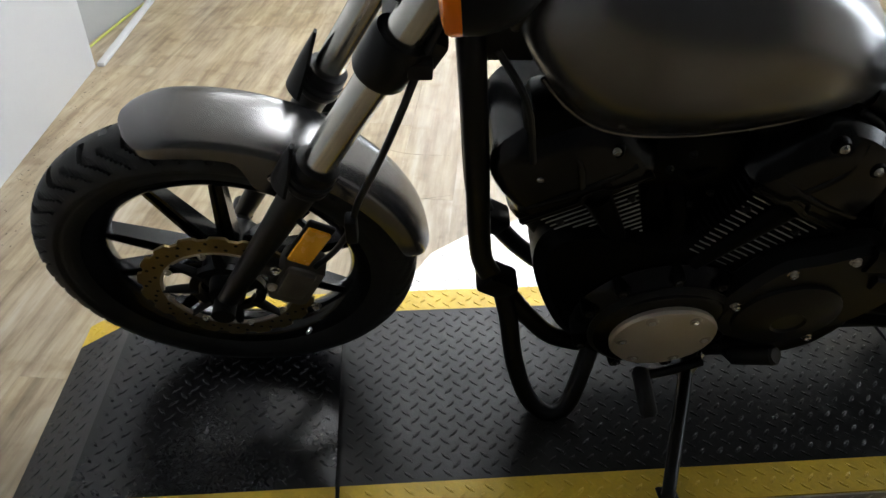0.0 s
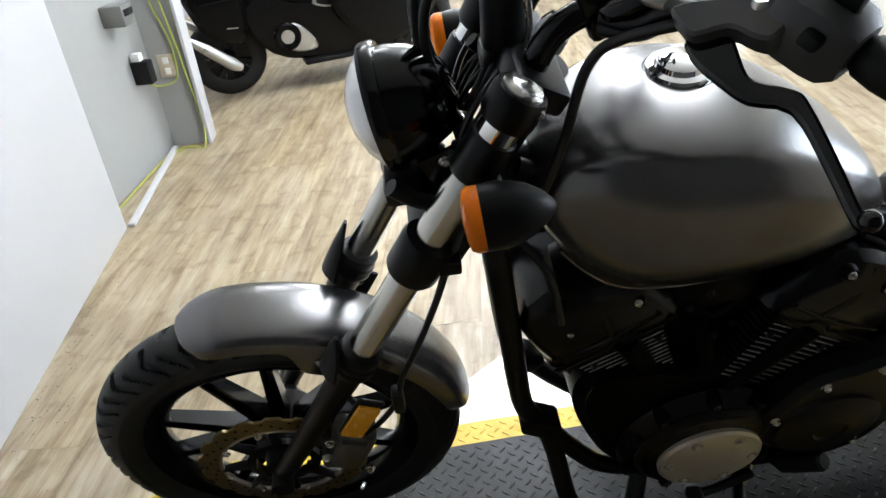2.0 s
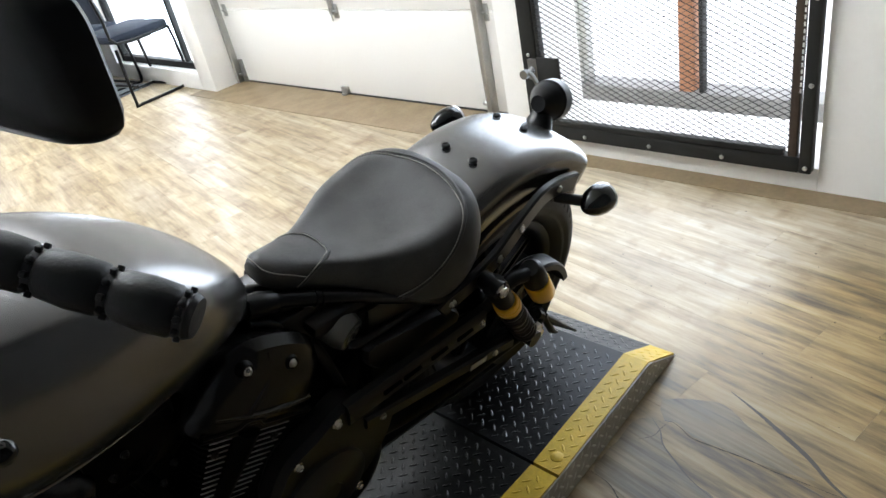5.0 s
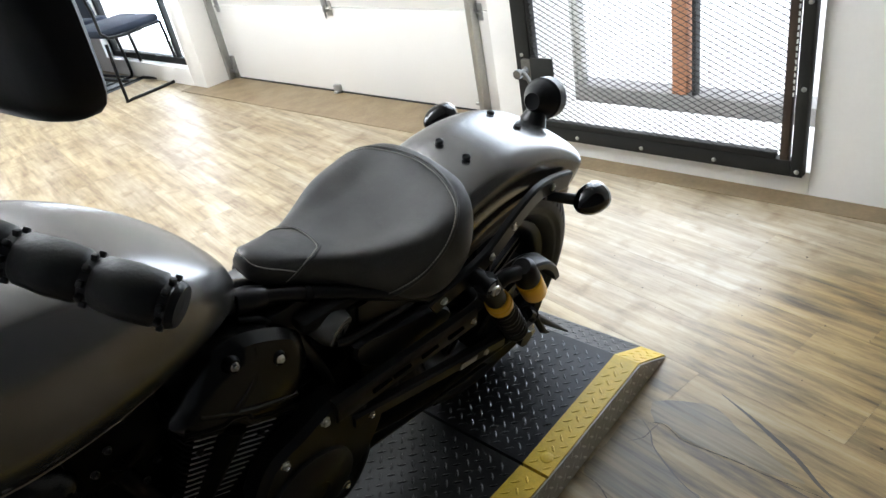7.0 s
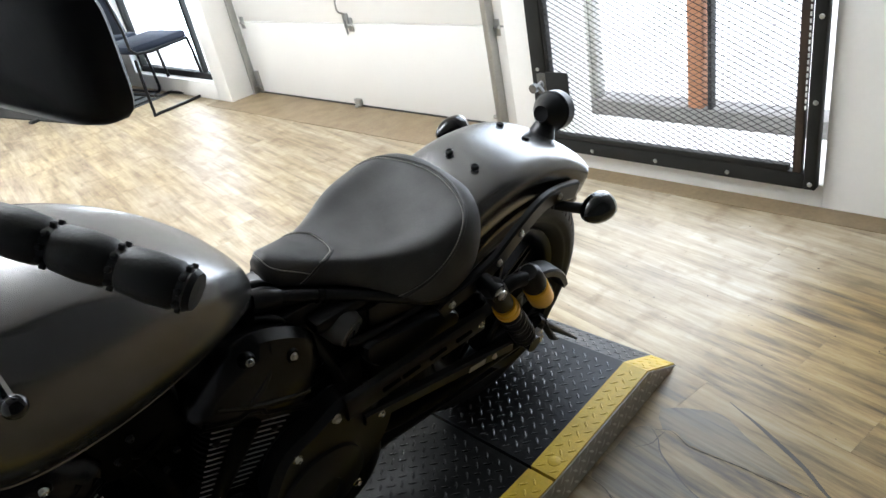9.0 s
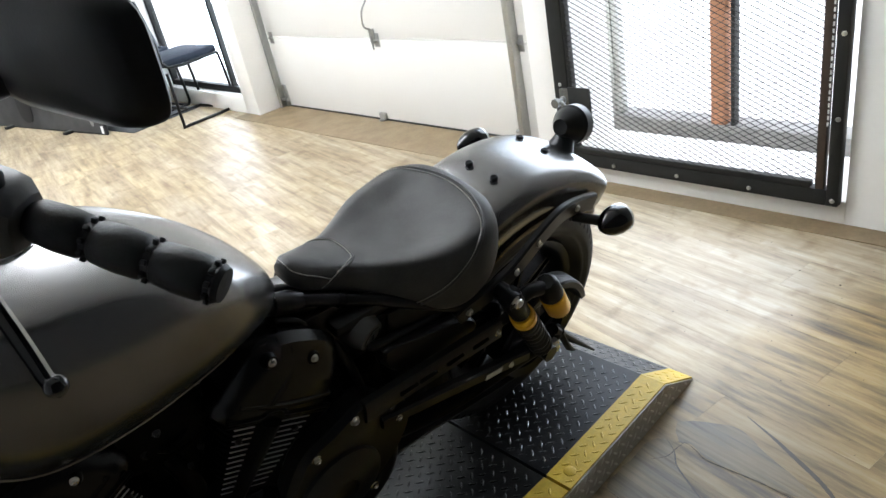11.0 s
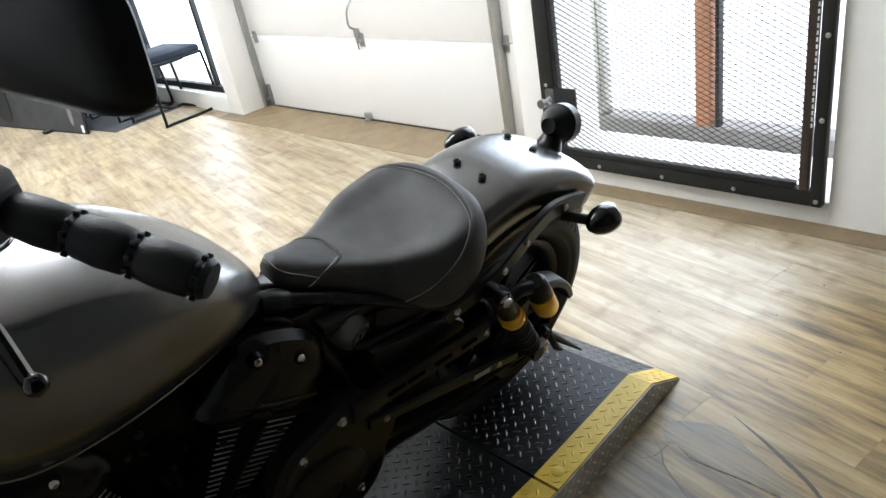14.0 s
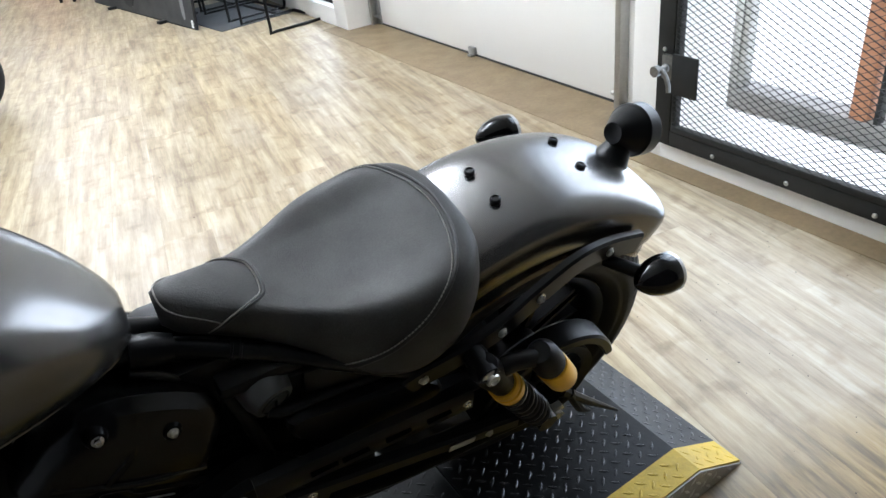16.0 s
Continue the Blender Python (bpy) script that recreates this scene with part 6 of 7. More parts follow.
    for x, z in ((0.568, 0.575), (0.592, 0.603), (0.515, 0.655), (0.540, 0.685), (0.655, 0.675)):
        bpart("block_bolt", hexbolt((x, -0.088, z), (0, -1, 0.2), 0.0055, 0.006), DARKBOLT, "", vb)
    bpart("coil_cover", Geo().box(0.36, -0.05, 0.735, 0.12, 0.08, 0.07, 0.02), CRINKLE)
    for sy in (-1, 1):
        o2 = [(0.918, 0.610), (0.940, 0.545), (1.05, 0.500), (1.15, 0.505), (1.135, 0.550), (1.065, 0.580), (0.985, 0.600)]
        m = Matrix.Translation((0, sy * 0.128 + (0.012 if sy < 0 else 0.012), 0)) @ pose(0, 0, 0, 90)
        bpart("side_panel", Geo().plate([(p.x, p.y if sy < 0 else p.y - 0.07) for p in spline([(a, b, 0) for a, b in o2], 3, True)], 0.024, m, 0.006), BLACK, "satin black side panel")
    bpart("battery_box", Geo().box(1.06, 0, 0.55, 0.22, 0.22, 0.22, 0.02), BLACK)
    bpart("linkage_cover", Geo().box(1.0, -0.02, 0.32, 0.12, 0.17, 0.24, 0.02), BLACK)
    bpart("seat_pan", Geo().box(1.03, 0, 0.672, 0.36, 0.20, 0.03, 0.012), PLASTIC)
    bpart("frame_plate", Geo().box(0.86, 0, 0.60, 0.16, 0.14, 0.22, 0.02), BLACK)
    bpart("mid_tube", Geo().tube([(0.78, -0.03, 0.745), (0.86, -0.04, 0.70), (0.94, -0.05, 0.67)], 0.016, 12, 3), BLACK)
    bpart("ignition_lock", solid([(0.026, 0), (0.033, 0.15), (0.034, 0.7), (0.028, 0.9), (0.02, 0.92), (0.0, 0.92)], (0.893, -0.045, 0.655), (0.913, -0.122, 0.638), 28), SWITCH, "round black lock housing")
    lk = (Vector((0.913, -0.122, 0.638)) - Vector((0.893, -0.045, 0.655))).normalized()
    face = Vector((0.913, -0.122, 0.638)) - lk * 0.007
    bpart("lock_ring", Geo().lathe([(0.017, 0.0), (0.020, 0.002), (0.022, 0.0), (0.022, -0.004), (0.017, -0.004)], 28, along(face, face + lk), True), GUARD)
    # The keyway's dark inside is painted as a thin black bar.
    bpart("keyway", Geo().box(0, 0, 0.001, 0.003, 0.014, 0.002, 0, along(face, face + lk)), SLOTSHADE)
    bpart("panel_tube", Geo().tube([(0.900, -0.112, 0.622), (0.922, -0.118, 0.615), (0.985, -0.114, 0.602), (1.049, -0.108, 0.585), (1.09, -0.10, 0.575)], 0.009, 12, 3), BLACK)
    bpart("frame_web", Geo().plate([(0.905, 0.655), (1.03, 0.648), (1.06, 0.59), (0.915, 0.58)], 0.006, Matrix.Translation((0, -0.092, 0)) @ pose(0, 0, 0, 90), 0.002), GUARD)
    # side stand, shift lever and pegs
    foot = BIKE.inverted() @ Vector((0.588, -0.338, 0.006))
    st = bpart("side_stand", Geo().tube([(0.70, -0.11, 0.17), (0.69, -0.15, 0.13), foot + Vector((0, 0.01, 0.02)), foot], [0.016, 0.014, 0.012, 0.012], 12, 4), BLACK, "black side stand")
    bpart("stand_foot", Geo().box(0, 0, 0, 0.036, 0.03, 0.008, 0.003, BIKE.inverted() @ Matrix.Translation((0.586, -0.340, 0.006))), BLACK, "", st)
    bpart("stand_spring", Geo().tube([(0.72, -0.125, 0.20), (0.685, -0.17, 0.10)], 0.006, 8), BOLT, "", st)
    sh = bpart("shift_lever", Geo().tube([(0.70, -0.155, 0.185), (0.64, -0.17, 0.178), (0.588, -0.178, 0.175)], [0.011, 0.009, 0.009], 10, 3), BLACK, "black shift lever")
    bpart("lever_rubber", Geo().tube([(0.582, -0.165, 0.180), (0.581, -0.173, 0.178), (0.590, -0.243, 0.150), (0.591, -0.250, 0.147)], [0.012, 0.0165, 0.0165, 0.012], 14), GRIP, "", sh)
    for sy in (-1, 1):
        pg = bpart("foot_peg", Geo().tube([(0.74, sy * 0.13, 0.20), (0.75, sy * 0.150, 0.205), (0.755, sy * 0.155, 0.208), (0.80, sy * 0.185, 0.262), (0.803, sy * 0.188, 0.267)], [0.012, 0.012, 0.019, 0.019, 0.014], 16), GRIP, "black rubber foot peg")
        bpart("peg_bracket", Geo().box(0.74, sy * 0.13, 0.205, 0.07, 0.03, 0.045, 0.008), BLACK, "", pg)


crankcase()


# ---------------------------------------------------------------- other things in the shop
BLUESEAT = material("blue_seat_fabric", (0.006, 0.011, 0.024), 0.9, 0, 0.2, 20, 300, 0.3)
CORDMAT = material("yellow_green_cord", (0.42, 0.46, 0.07), 0.5, 0, 0.1, 20, 200)
BEIGE = material("beige_plate", (0.55, 0.47, 0.36), 0.5, 0, 0.06, 10, 200)
BOXGREY = material("grey_wall_box", (0.16, 0.16, 0.145), 0.5, 0, 0.1, 10, 200)
SCOOT = material("scooter_black", (0.003, 0.003, 0.0032), 0.16, 0, 0.15, 6, 160, spec=0.14)
SILVER = material("silver_paint", (0.55, 0.55, 0.54), 0.3, 0.8, 0.06, 9, 160)
TINT = glass("tinted_screen", (0.75, 0.77, 0.78), 0.03)
RED = material("red_enamel", (0.55, 0.03, 0.02), 0.4, 0, 0.1, 9, 160)
ORANGEP = material("orange_enamel", (0.75, 0.13, 0.03), 0.4, 0, 0.1, 9, 160)
PRINT_DARK = material("dark_print", (0.018, 0.018, 0.02), 0.5, 0, 0.25, 4, 90, spec=0.25)
PRINT_GREY = material("grey_print", (0.05, 0.051, 0.053), 0.5, 0, 0.3, 7, 140, spec=0.25)
PRINT_LIGHT = material("light_grey_print", (0.20, 0.20, 0.21), 0.5, 0, 0.2, 9, 140, spec=0.25)
PRINT_RED = material("red_print", (0.22, 0.02, 0.03), 0.35, 0, 0.3, 9, 140)
PAPER = material("white_paper", (0.78, 0.78, 0.77), 0.7, 0, 0.04, 9, 140)
GREYBIN = material("grey_plastic", (0.2, 0.2, 0.2), 0.6, 0, 0.1, 9, 140)
BLUEBOX = material("pale_blue_plastic", (0.42, 0.52, 0.68), 0.55, 0, 0.06, 6, 140)


def chair(m, label):
    """A stacking chair: padded seat and back on a sled frame of round tube."""
    r = root("chair", m, label, "chair", "chairs by the window")
    sx, sy = 0.235, 0.22
    part("seat", Geo().box(0, 0, 0.46, 0.47, 0.45, 0.06, 0.025), BLUESEAT, r, "dark blue padded seat")
    part("backrest", Geo().box(0, 0, 0, 0.46, 0.045, 0.33, 0.02, pose(0, 0.25, 0.74, -10)), BLUESEAT, r, "dark blue padded backrest")
    for s in (-1, 1):
        x = s * sx
        part("side_frame", Geo().tube([(x, 0.27, 0.86), (x, 0.235, 0.60), (x, 0.20, 0.435), (x, -0.17, 0.43), (x, -0.215, 0.40), (x, -0.235, 0.10), (x, -0.225, 0.015), (x, -0.16, 0.011), (x, 0.20, 0.011), (x, 0.235, 0.03), (x, 0.225, 0.40)], 0.011, 10, 3), BLACK, r)
    part("cross_rail", Geo().tube([(-sx, -0.20, 0.011), (sx, -0.20, 0.011)], 0.0105, 10), BLACK, r)
    part("cross_rail", Geo().tube([(-sx, 0.18, 0.13), (sx, 0.18, 0.13)], 0.0105, 10), BLACK, r)
    return r


chair(pose(2.66, 4.60, FLOOR, 0, 0, 97) @ Matrix.Scale(1.08, 4), "dark blue padded chair with black tube frame, near the window")
chair(pose(2.56, 5.28, FLOOR, 0, 0, 96) @ Matrix.Scale(1.08, 4), "dark blue padded chair with black tube frame, farther from the post")
chair(pose(2.52, 5.92, FLOOR, 0, 0, 94) @ Matrix.Scale(1.08, 4), "dark blue padded chair with black tube frame, farther from the post")


def display_board():
    a, b = Vector((2.07, 5.02, FLOOR)), Vector((1.66, 7.35, FLOOR))
    d = (b - a)
    ang = math.degrees(math.atan2(d.y, d.x))
    r = root("display_board", Matrix.Translation(a) @ pose(0, 0, 0, 0, 0, ang), "large dark printed display board standing on the floor", "display board")
    L, H = d.length, 1.25
    lean = pose(0, 0, 0, 7)
    part("panel", Geo().box(L / 2, 0, H / 2, L, 0.02, H, 0.003, lean), PRINT_DARK, r)
    part("print_ground", Geo().box(L / 2, 0.0125, 0.16, L - 0.02, 0.003, 0.29, 0, lean), PRINT_GREY, r)

    def shape(name, pts, mat, dep):
        m = lean @ Matrix.Translation((0, 0.0145, 0)) @ pose(0, 0, 0, 90)
        part(name, Geo().plate([(p.x, p.y) for p in spline([(x, y, 0) for x, y in pts], 4, True)], -dep, m), mat, r)
    shape("print_shape", [(0.25, 0.35), (0.30, 0.75), (0.55, 1.0), (0.9, 1.05), (0.75, 0.8), (0.5, 0.7), (0.42, 0.5), (0.40, 0.34)], PRINT_GREY, 0.002)
    shape("print_arc", [(0.16, 0.10), (0.20, 0.38), (0.40, 0.60), (0.70, 0.68), (0.68, 0.64), (0.44, 0.55), (0.26, 0.36), (0.21, 0.10)], PRINT_LIGHT, 0.0035)
    shape("print_lamp", [(0.03, 0.36), (0.03, 0.56), (0.15, 0.58), (0.14, 0.40)], PRINT_RED, 0.003)
    shape("print_fold", [(1.25, 0.12), (1.35, 0.7), (1.6, 1.1), (1.7, 1.1), (1.55, 0.6), (1.5, 0.12)], PRINT_DARK, 0.0045)
    part("tag", Geo().box(0.045, 0.015, 0.045, 0.035, 0.003, 0.06, 0.001, lean), PAPER, r, "small white tag on the lower corner")
    part("base_foot", Geo().box(L * 0.25, -0.10, 0.012, 0.06, 0.36, 0.024, 0.004), IRON, r)
    part("base_foot", Geo().box(L * 0.75, -0.10, 0.012, 0.06, 0.36, 0.024, 0.004), IRON, r)


display_board()
mat_ = root("floor_mat", pose(2.42, 5.35, FLOOR, 0, 0, 8), "dark grey rubber mat beside the display board", "mat")
part("mat", Geo().box(0, 0, 0.004, 0.62, 1.1, 0.008, 0.002), material("grey_rubber_mat", (0.05, 0.052, 0.055), 0.6, 0, 0.15, 6, 120, 0.2), mat_)
bx = root("plastic_bin", pose(2.55, 6.7, FLOOR, 0, 0, 10), "pale blue plastic panel standing by the window wall", "panel")
part("panel", Geo().box(0, 0, 0.4, 0.45, 0.06, 0.8, 0.01), BLUEBOX, bx)


def scooter():
    m = pose(-0.845, 3.74, FLOOR, 0, 0, 14) @ Matrix.Scale(0.86, 4)
    r = root("touring_scooter", m, "black touring scooter with side cases, parked by the wall", "scooter")

    def side(name, pts, y0, y1, mat, bev=0.03, label="", parent=None, k=3):
        o = [(p.x, p.y) for p in spline([(a, b, 0) for a, b in pts], k, True)]
        return part(name, Geo().plate(o, y1 - y0, Matrix.Translation((0, y1, 0)) @ pose(0, 0, 0, 90), bev), mat, parent or r, label)
    for x, R in ((0.0, 0.29), (1.52, 0.31)):
        c = Vector((x, 0, R))
        w = part("wheel", rim_mesh(c, R - 0.085, 0.045), BLACK, r)
        prof = [(R - 0.09 + 0.09 * math.cos(a), 0.068 * math.sin(a)) for a in [radians(d) for d in range(-110, 111, 10)]]
        part("tyre", Geo().lathe(prof + [(R - 0.10, 0.03), (R - 0.10, -0.03)], 48, turn_y(c), True), RUBBER, w)
        part("hub", Geo().lathe([(0.03, -0.08), (0.06, -0.05), (0.06, 0.05), (0.03, 0.08)], 24, turn_y(c)), BLACK, w)
        for k in range(5):
            part("spoke", spoke(c, radians(72 * k), 0.05, R - 0.09, 0.05, 0.12, 0.02, 0.03, 0), BLACK, w)
    for s in (-1, 1):
        sc = side("side_case", [(-0.22, 0.80), (-0.20, 0.66), (-0.13, 0.52), (0.03, 0.44), (0.14, 0.46), (0.18, 0.62), (0.14, 0.82), (0.0, 0.88)], min(s * 0.14, s * 0.36), max(s * 0.14, s * 0.36), SCOOT, 0.04, "black hard side case")
        side("case_emblem", [(0.02, 0.545), (0.10, 0.54), (0.10, 0.548), (0.02, 0.553)], min(s * 0.358, s * 0.362), max(s * 0.358, s * 0.362), SILVER, 0.0, "", sc, 1)
        side("case_seam", [(-0.15, 0.72), (0.13, 0.735), (0.13, 0.742), (-0.15, 0.728)], min(s * 0.357, s * 0.362), max(s * 0.357, s * 0.362), PLASTIC, 0.0, "", sc, 1)
        mf = part("muffler", Geo().tube([(0.06, s * 0.36, 0.27), (0.0, s * 0.37, 0.31), (-0.14, s * 0.38, 0.43), (-0.28, s * 0.385, 0.54)], [0.026, 0.045, 0.040, 0.020], 18, 4), SILVER, r, "silver exhaust silencer")
        side("engine_cover", [(0.34, 0.45), (0.38, 0.34), (0.50, 0.27), (0.66, 0.28), (0.62, 0.40), (0.50, 0.50)], min(s * 0.2, s * 0.255), max(s * 0.2, s * 0.255), SILVER, 0.02, "silver engine side cover")
        part("cover_ring", Geo().lathe([(0.055, 0), (0.095, 0), (0.10, 0.02), (0.085, 0.035), (0.05, 0.03)], 32, along((0.44, s * 0.235, 0.40), (0.44, s * 0.30, 0.40)), True), SCOOT, r)
        side("body_side", [(0.15, 0.62), (0.20, 0.42), (0.42, 0.24), (0.95, 0.17), (1.25, 0.20), (1.36, 0.36), (1.30, 0.66), (1.05, 0.72), (0.80, 0.62), (0.50, 0.64), (0.28, 0.72)], min(s * 0.10, s * 0.245), max(s * 0.10, s * 0.245), SCOOT, 0.03, "black body side panel")
        side("air_scoop", [(0.66, 0.60), (0.80, 0.56), (0.84, 0.62), (0.74, 0.70)], min(s * 0.24, s * 0.262), max(s * 0.24, s * 0.262), SILVER, 0.006, "silver air scoop surround")
        side("scoop_mesh", [(0.69, 0.605), (0.79, 0.575), (0.81, 0.62), (0.74, 0.675)], min(s * 0.26, s * 0.264), max(s * 0.26, s * 0.264), BLACK, 0.0)
        side("fairing_wing", [(0.58, 1.00), (0.74, 0.80), (0.82, 0.50), (1.10, 0.24), (1.48, 0.36), (1.66, 0.62), (1.58, 0.88), (1.28, 1.10), (0.84, 1.18)], min(s * 0.20, s * 0.37), max(s * 0.20, s * 0.37), SCOOT, 0.04, "broad black front fairing")
        part("mirror", Geo().box(1.18, s * 0.46, 1.10, 0.07, 0.15, 0.09, 0.025), SCOOT, r)
        part("footboard", Geo().box(0.80, s * 0.24, 0.20, 0.55, 0.14, 0.04, 0.015), PLASTIC, r)
        part("headlamp", Geo().box(0, 0, 0, 0.16, 0.10, 0.09, 0.03, pose(1.62, s * 0.17, 0.72, 0, 20, s * 30)), CLEAR, r, "clear headlamp")
        part("fork_leg", Geo().tube([(1.52, s * 0.09, 0.31), (1.33, s * 0.09, 0.80)], 0.024, 12), BLACK, r)
    side("tail", [(-0.16, 0.86), (-0.12, 0.68), (0.05, 0.58), (0.4, 0.52), (0.42, 0.72), (0.15, 0.84), (-0.05, 0.90)], -0.16, 0.16, SCOOT, 0.04)
    side("seat", [(0.16, 0.86), (0.20, 0.72), (0.45, 0.63), (0.78, 0.66), (0.80, 0.74), (0.62, 0.80), (0.44, 0.84), (0.28, 0.90)], -0.19, 0.19, LEATHER, 0.04, "smooth black stepped seat")
    for x, y, z in ((0.43, -0.15, 0.93), (0.30, 0.14, 1.02)):
        part("backrest_pad", Geo().box(x, y, z, 0.27, 0.17, 0.10, 0.045), SCOOT, r, "small black backrest pad")
        part("pad_stay", Geo().tube([(x - 0.20, y, 0.84), (x - 0.16, y, z - 0.03), (x - 0.08, y, z)], 0.011, 8, 3), SILVER, r)
    side("front_cowl", [(1.10, 1.04), (1.20, 0.60), (1.50, 0.46), (1.72, 0.60), (1.70, 0.78), (1.46, 0.98)], -0.22, 0.22, SCOOT, 0.05)
    g = Geo()
    rings = []
    for x, z, w in ((1.60, 0.90, 0.24), (1.44, 1.06, 0.25), (1.28, 1.24, 0.22), (1.16, 1.40, 0.15)):
        rings.append([Vector((x - 0.10 * (abs(t) ** 2), w * t, z)) for t in (-1, -0.6, -0.2, 0.2, 0.6, 1)])
    n = 6
    vs = [p for q in rings for p in q] + [p + Vector((0.004, 0, 0.003)) for q in rings for p in q]
    fs = []
    o = 4 * n
    for i in range(3):
        for j in range(n - 1):
            a = i * n + j
            fs += [(a, a + 1, a + n + 1, a + n), (o + a, o + a + n, o + a + n + 1, o + a + 1)]
    edge = [j for j in range(n)] + [i * n + n - 1 for i in range(1, 4)] + [3 * n + j for j in range(n - 2, -1, -1)] + [i * n for i in (2, 1)]
    for p, q in zip(edge, edge[1:] + edge[:1]):
        fs.append((p, q, o + q, o + p))
    part("windscreen", g.add(vs, fs), TINT, r, "clear swept windscreen").visible_shadow = False
    part("handlebar", Geo().tube([(1.12, -0.36, 1.02), (1.20, -0.2, 1.04), (1.25, 0, 1.03), (1.20, 0.2, 1.04), (1.12, 0.36, 1.02)], 0.014, 10, 4), BLACK, r)
    part("front_mudguard", sweep_fender(Vector((1.52, 0, 0.31)), 0.35, 150, 20, 0.075, 0.03, 0.004, 20, (0.6, 0.6)), SCOOT, r)


scooter()


def alcove_things():
    a, b = Vector((-1.075, 2.84, 0)), Vector((-1.235, 1.83, 0))
    d = (a - b).normalized()
    n = Vector((d.y, -d.x, 0))

    def on_wall(y, z):
        t = (2.84 - y) / 1.01
        p = a.lerp(b, t)
        return Matrix.Translation((p.x, p.y, z)) @ Matrix((( d.x, n.x, 0, 0), (d.y, n.y, 0, 0), (0, 0, 1, 0), (0, 0, 0, 1)))
    m = on_wall(2.56, 0.685)
    r = root("thermostat", m, "grey wall-mounted thermostat box in the alcove", "thermostat")
    part("body", Geo().box(0, 0.055, 0, 0.12, 0.11, 0.095, 0.006), BOXGREY, r)
    part("display", Geo().box(0.0, 0.112, 0.012, 0.09, 0.004, 0.03, 0.001).box(0.0605, 0.055, 0.012, 0.003, 0.08, 0.035, 0.001), PLASTIC, r)
    r = root("charger", on_wall(2.66, 0.385), "black battery charger plugged into the alcove wall", "charger")
    part("body", Geo().box(0, 0.045, 0, 0.07, 0.09, 0.115, 0.008), PLASTIC, r)
    part("indicator", Geo().box(0.0365, 0.06, -0.015, 0.004, 0.008, 0.008, 0.001), glow("red_indicator", (1, 0.06, 0.02), 3), r, "tiny glowing red indicator")
    part("plug", Geo().box(0.0, 0.03, 0.075, 0.045, 0.05, 0.04, 0.006), PAPER, r)
    r = root("outlet_plate", pose(-0.99, 2.84, 0.36), "beige wall outlet plate with a cord", "outlet")
    part("plate", Geo().box(0, -0.004, 0, 0.085, 0.008, 0.12, 0.003), BEIGE, r)
    part("socket", Geo().box(0, -0.010, 0.028, 0.03, 0.006, 0.035, 0.002), PAPER, r)
    part("socket", Geo().box(0, -0.010, -0.028, 0.03, 0.006, 0.035, 0.002), PAPER, r)
    r = root("extension_cord", pose(0, 0, 0), "yellow-green extension cord hanging down and along the floor", "cord")
    F = FLOOR + 0.006
    part("hanging_run", Geo().tube([(-1.04, 2.825, 1.9), (-1.03, 2.825, 1.1), (-0.99, 2.825, 0.72), (-0.95, 2.825, 0.55), (-0.935, 2.82, 0.42), (-0.95, 2.82, 0.30), (-1.0, 2.80, 0.27), (-1.06, 2.74, 0.29), (-1.075, 2.68, 0.36)], 0.0045, 8, 5), CORDMAT, r)
    part("floor_run", Geo().tube([(-1.0, 2.82, 1.9), (-0.96, 2.818, 1.0), (-0.915, 2.815, 0.5), (-0.885, 2.81, 0.10), (-0.882, 2.80, 0.0), (-0.89, 2.74, F), (-0.95, 2.775, F), (-1.02, 2.76, F), (-1.085, 2.62, F), (-1.13, 2.35, F), (-1.17, 2.05, F)], 0.0045, 8, 5), CORDMAT, r)


alcove_things()


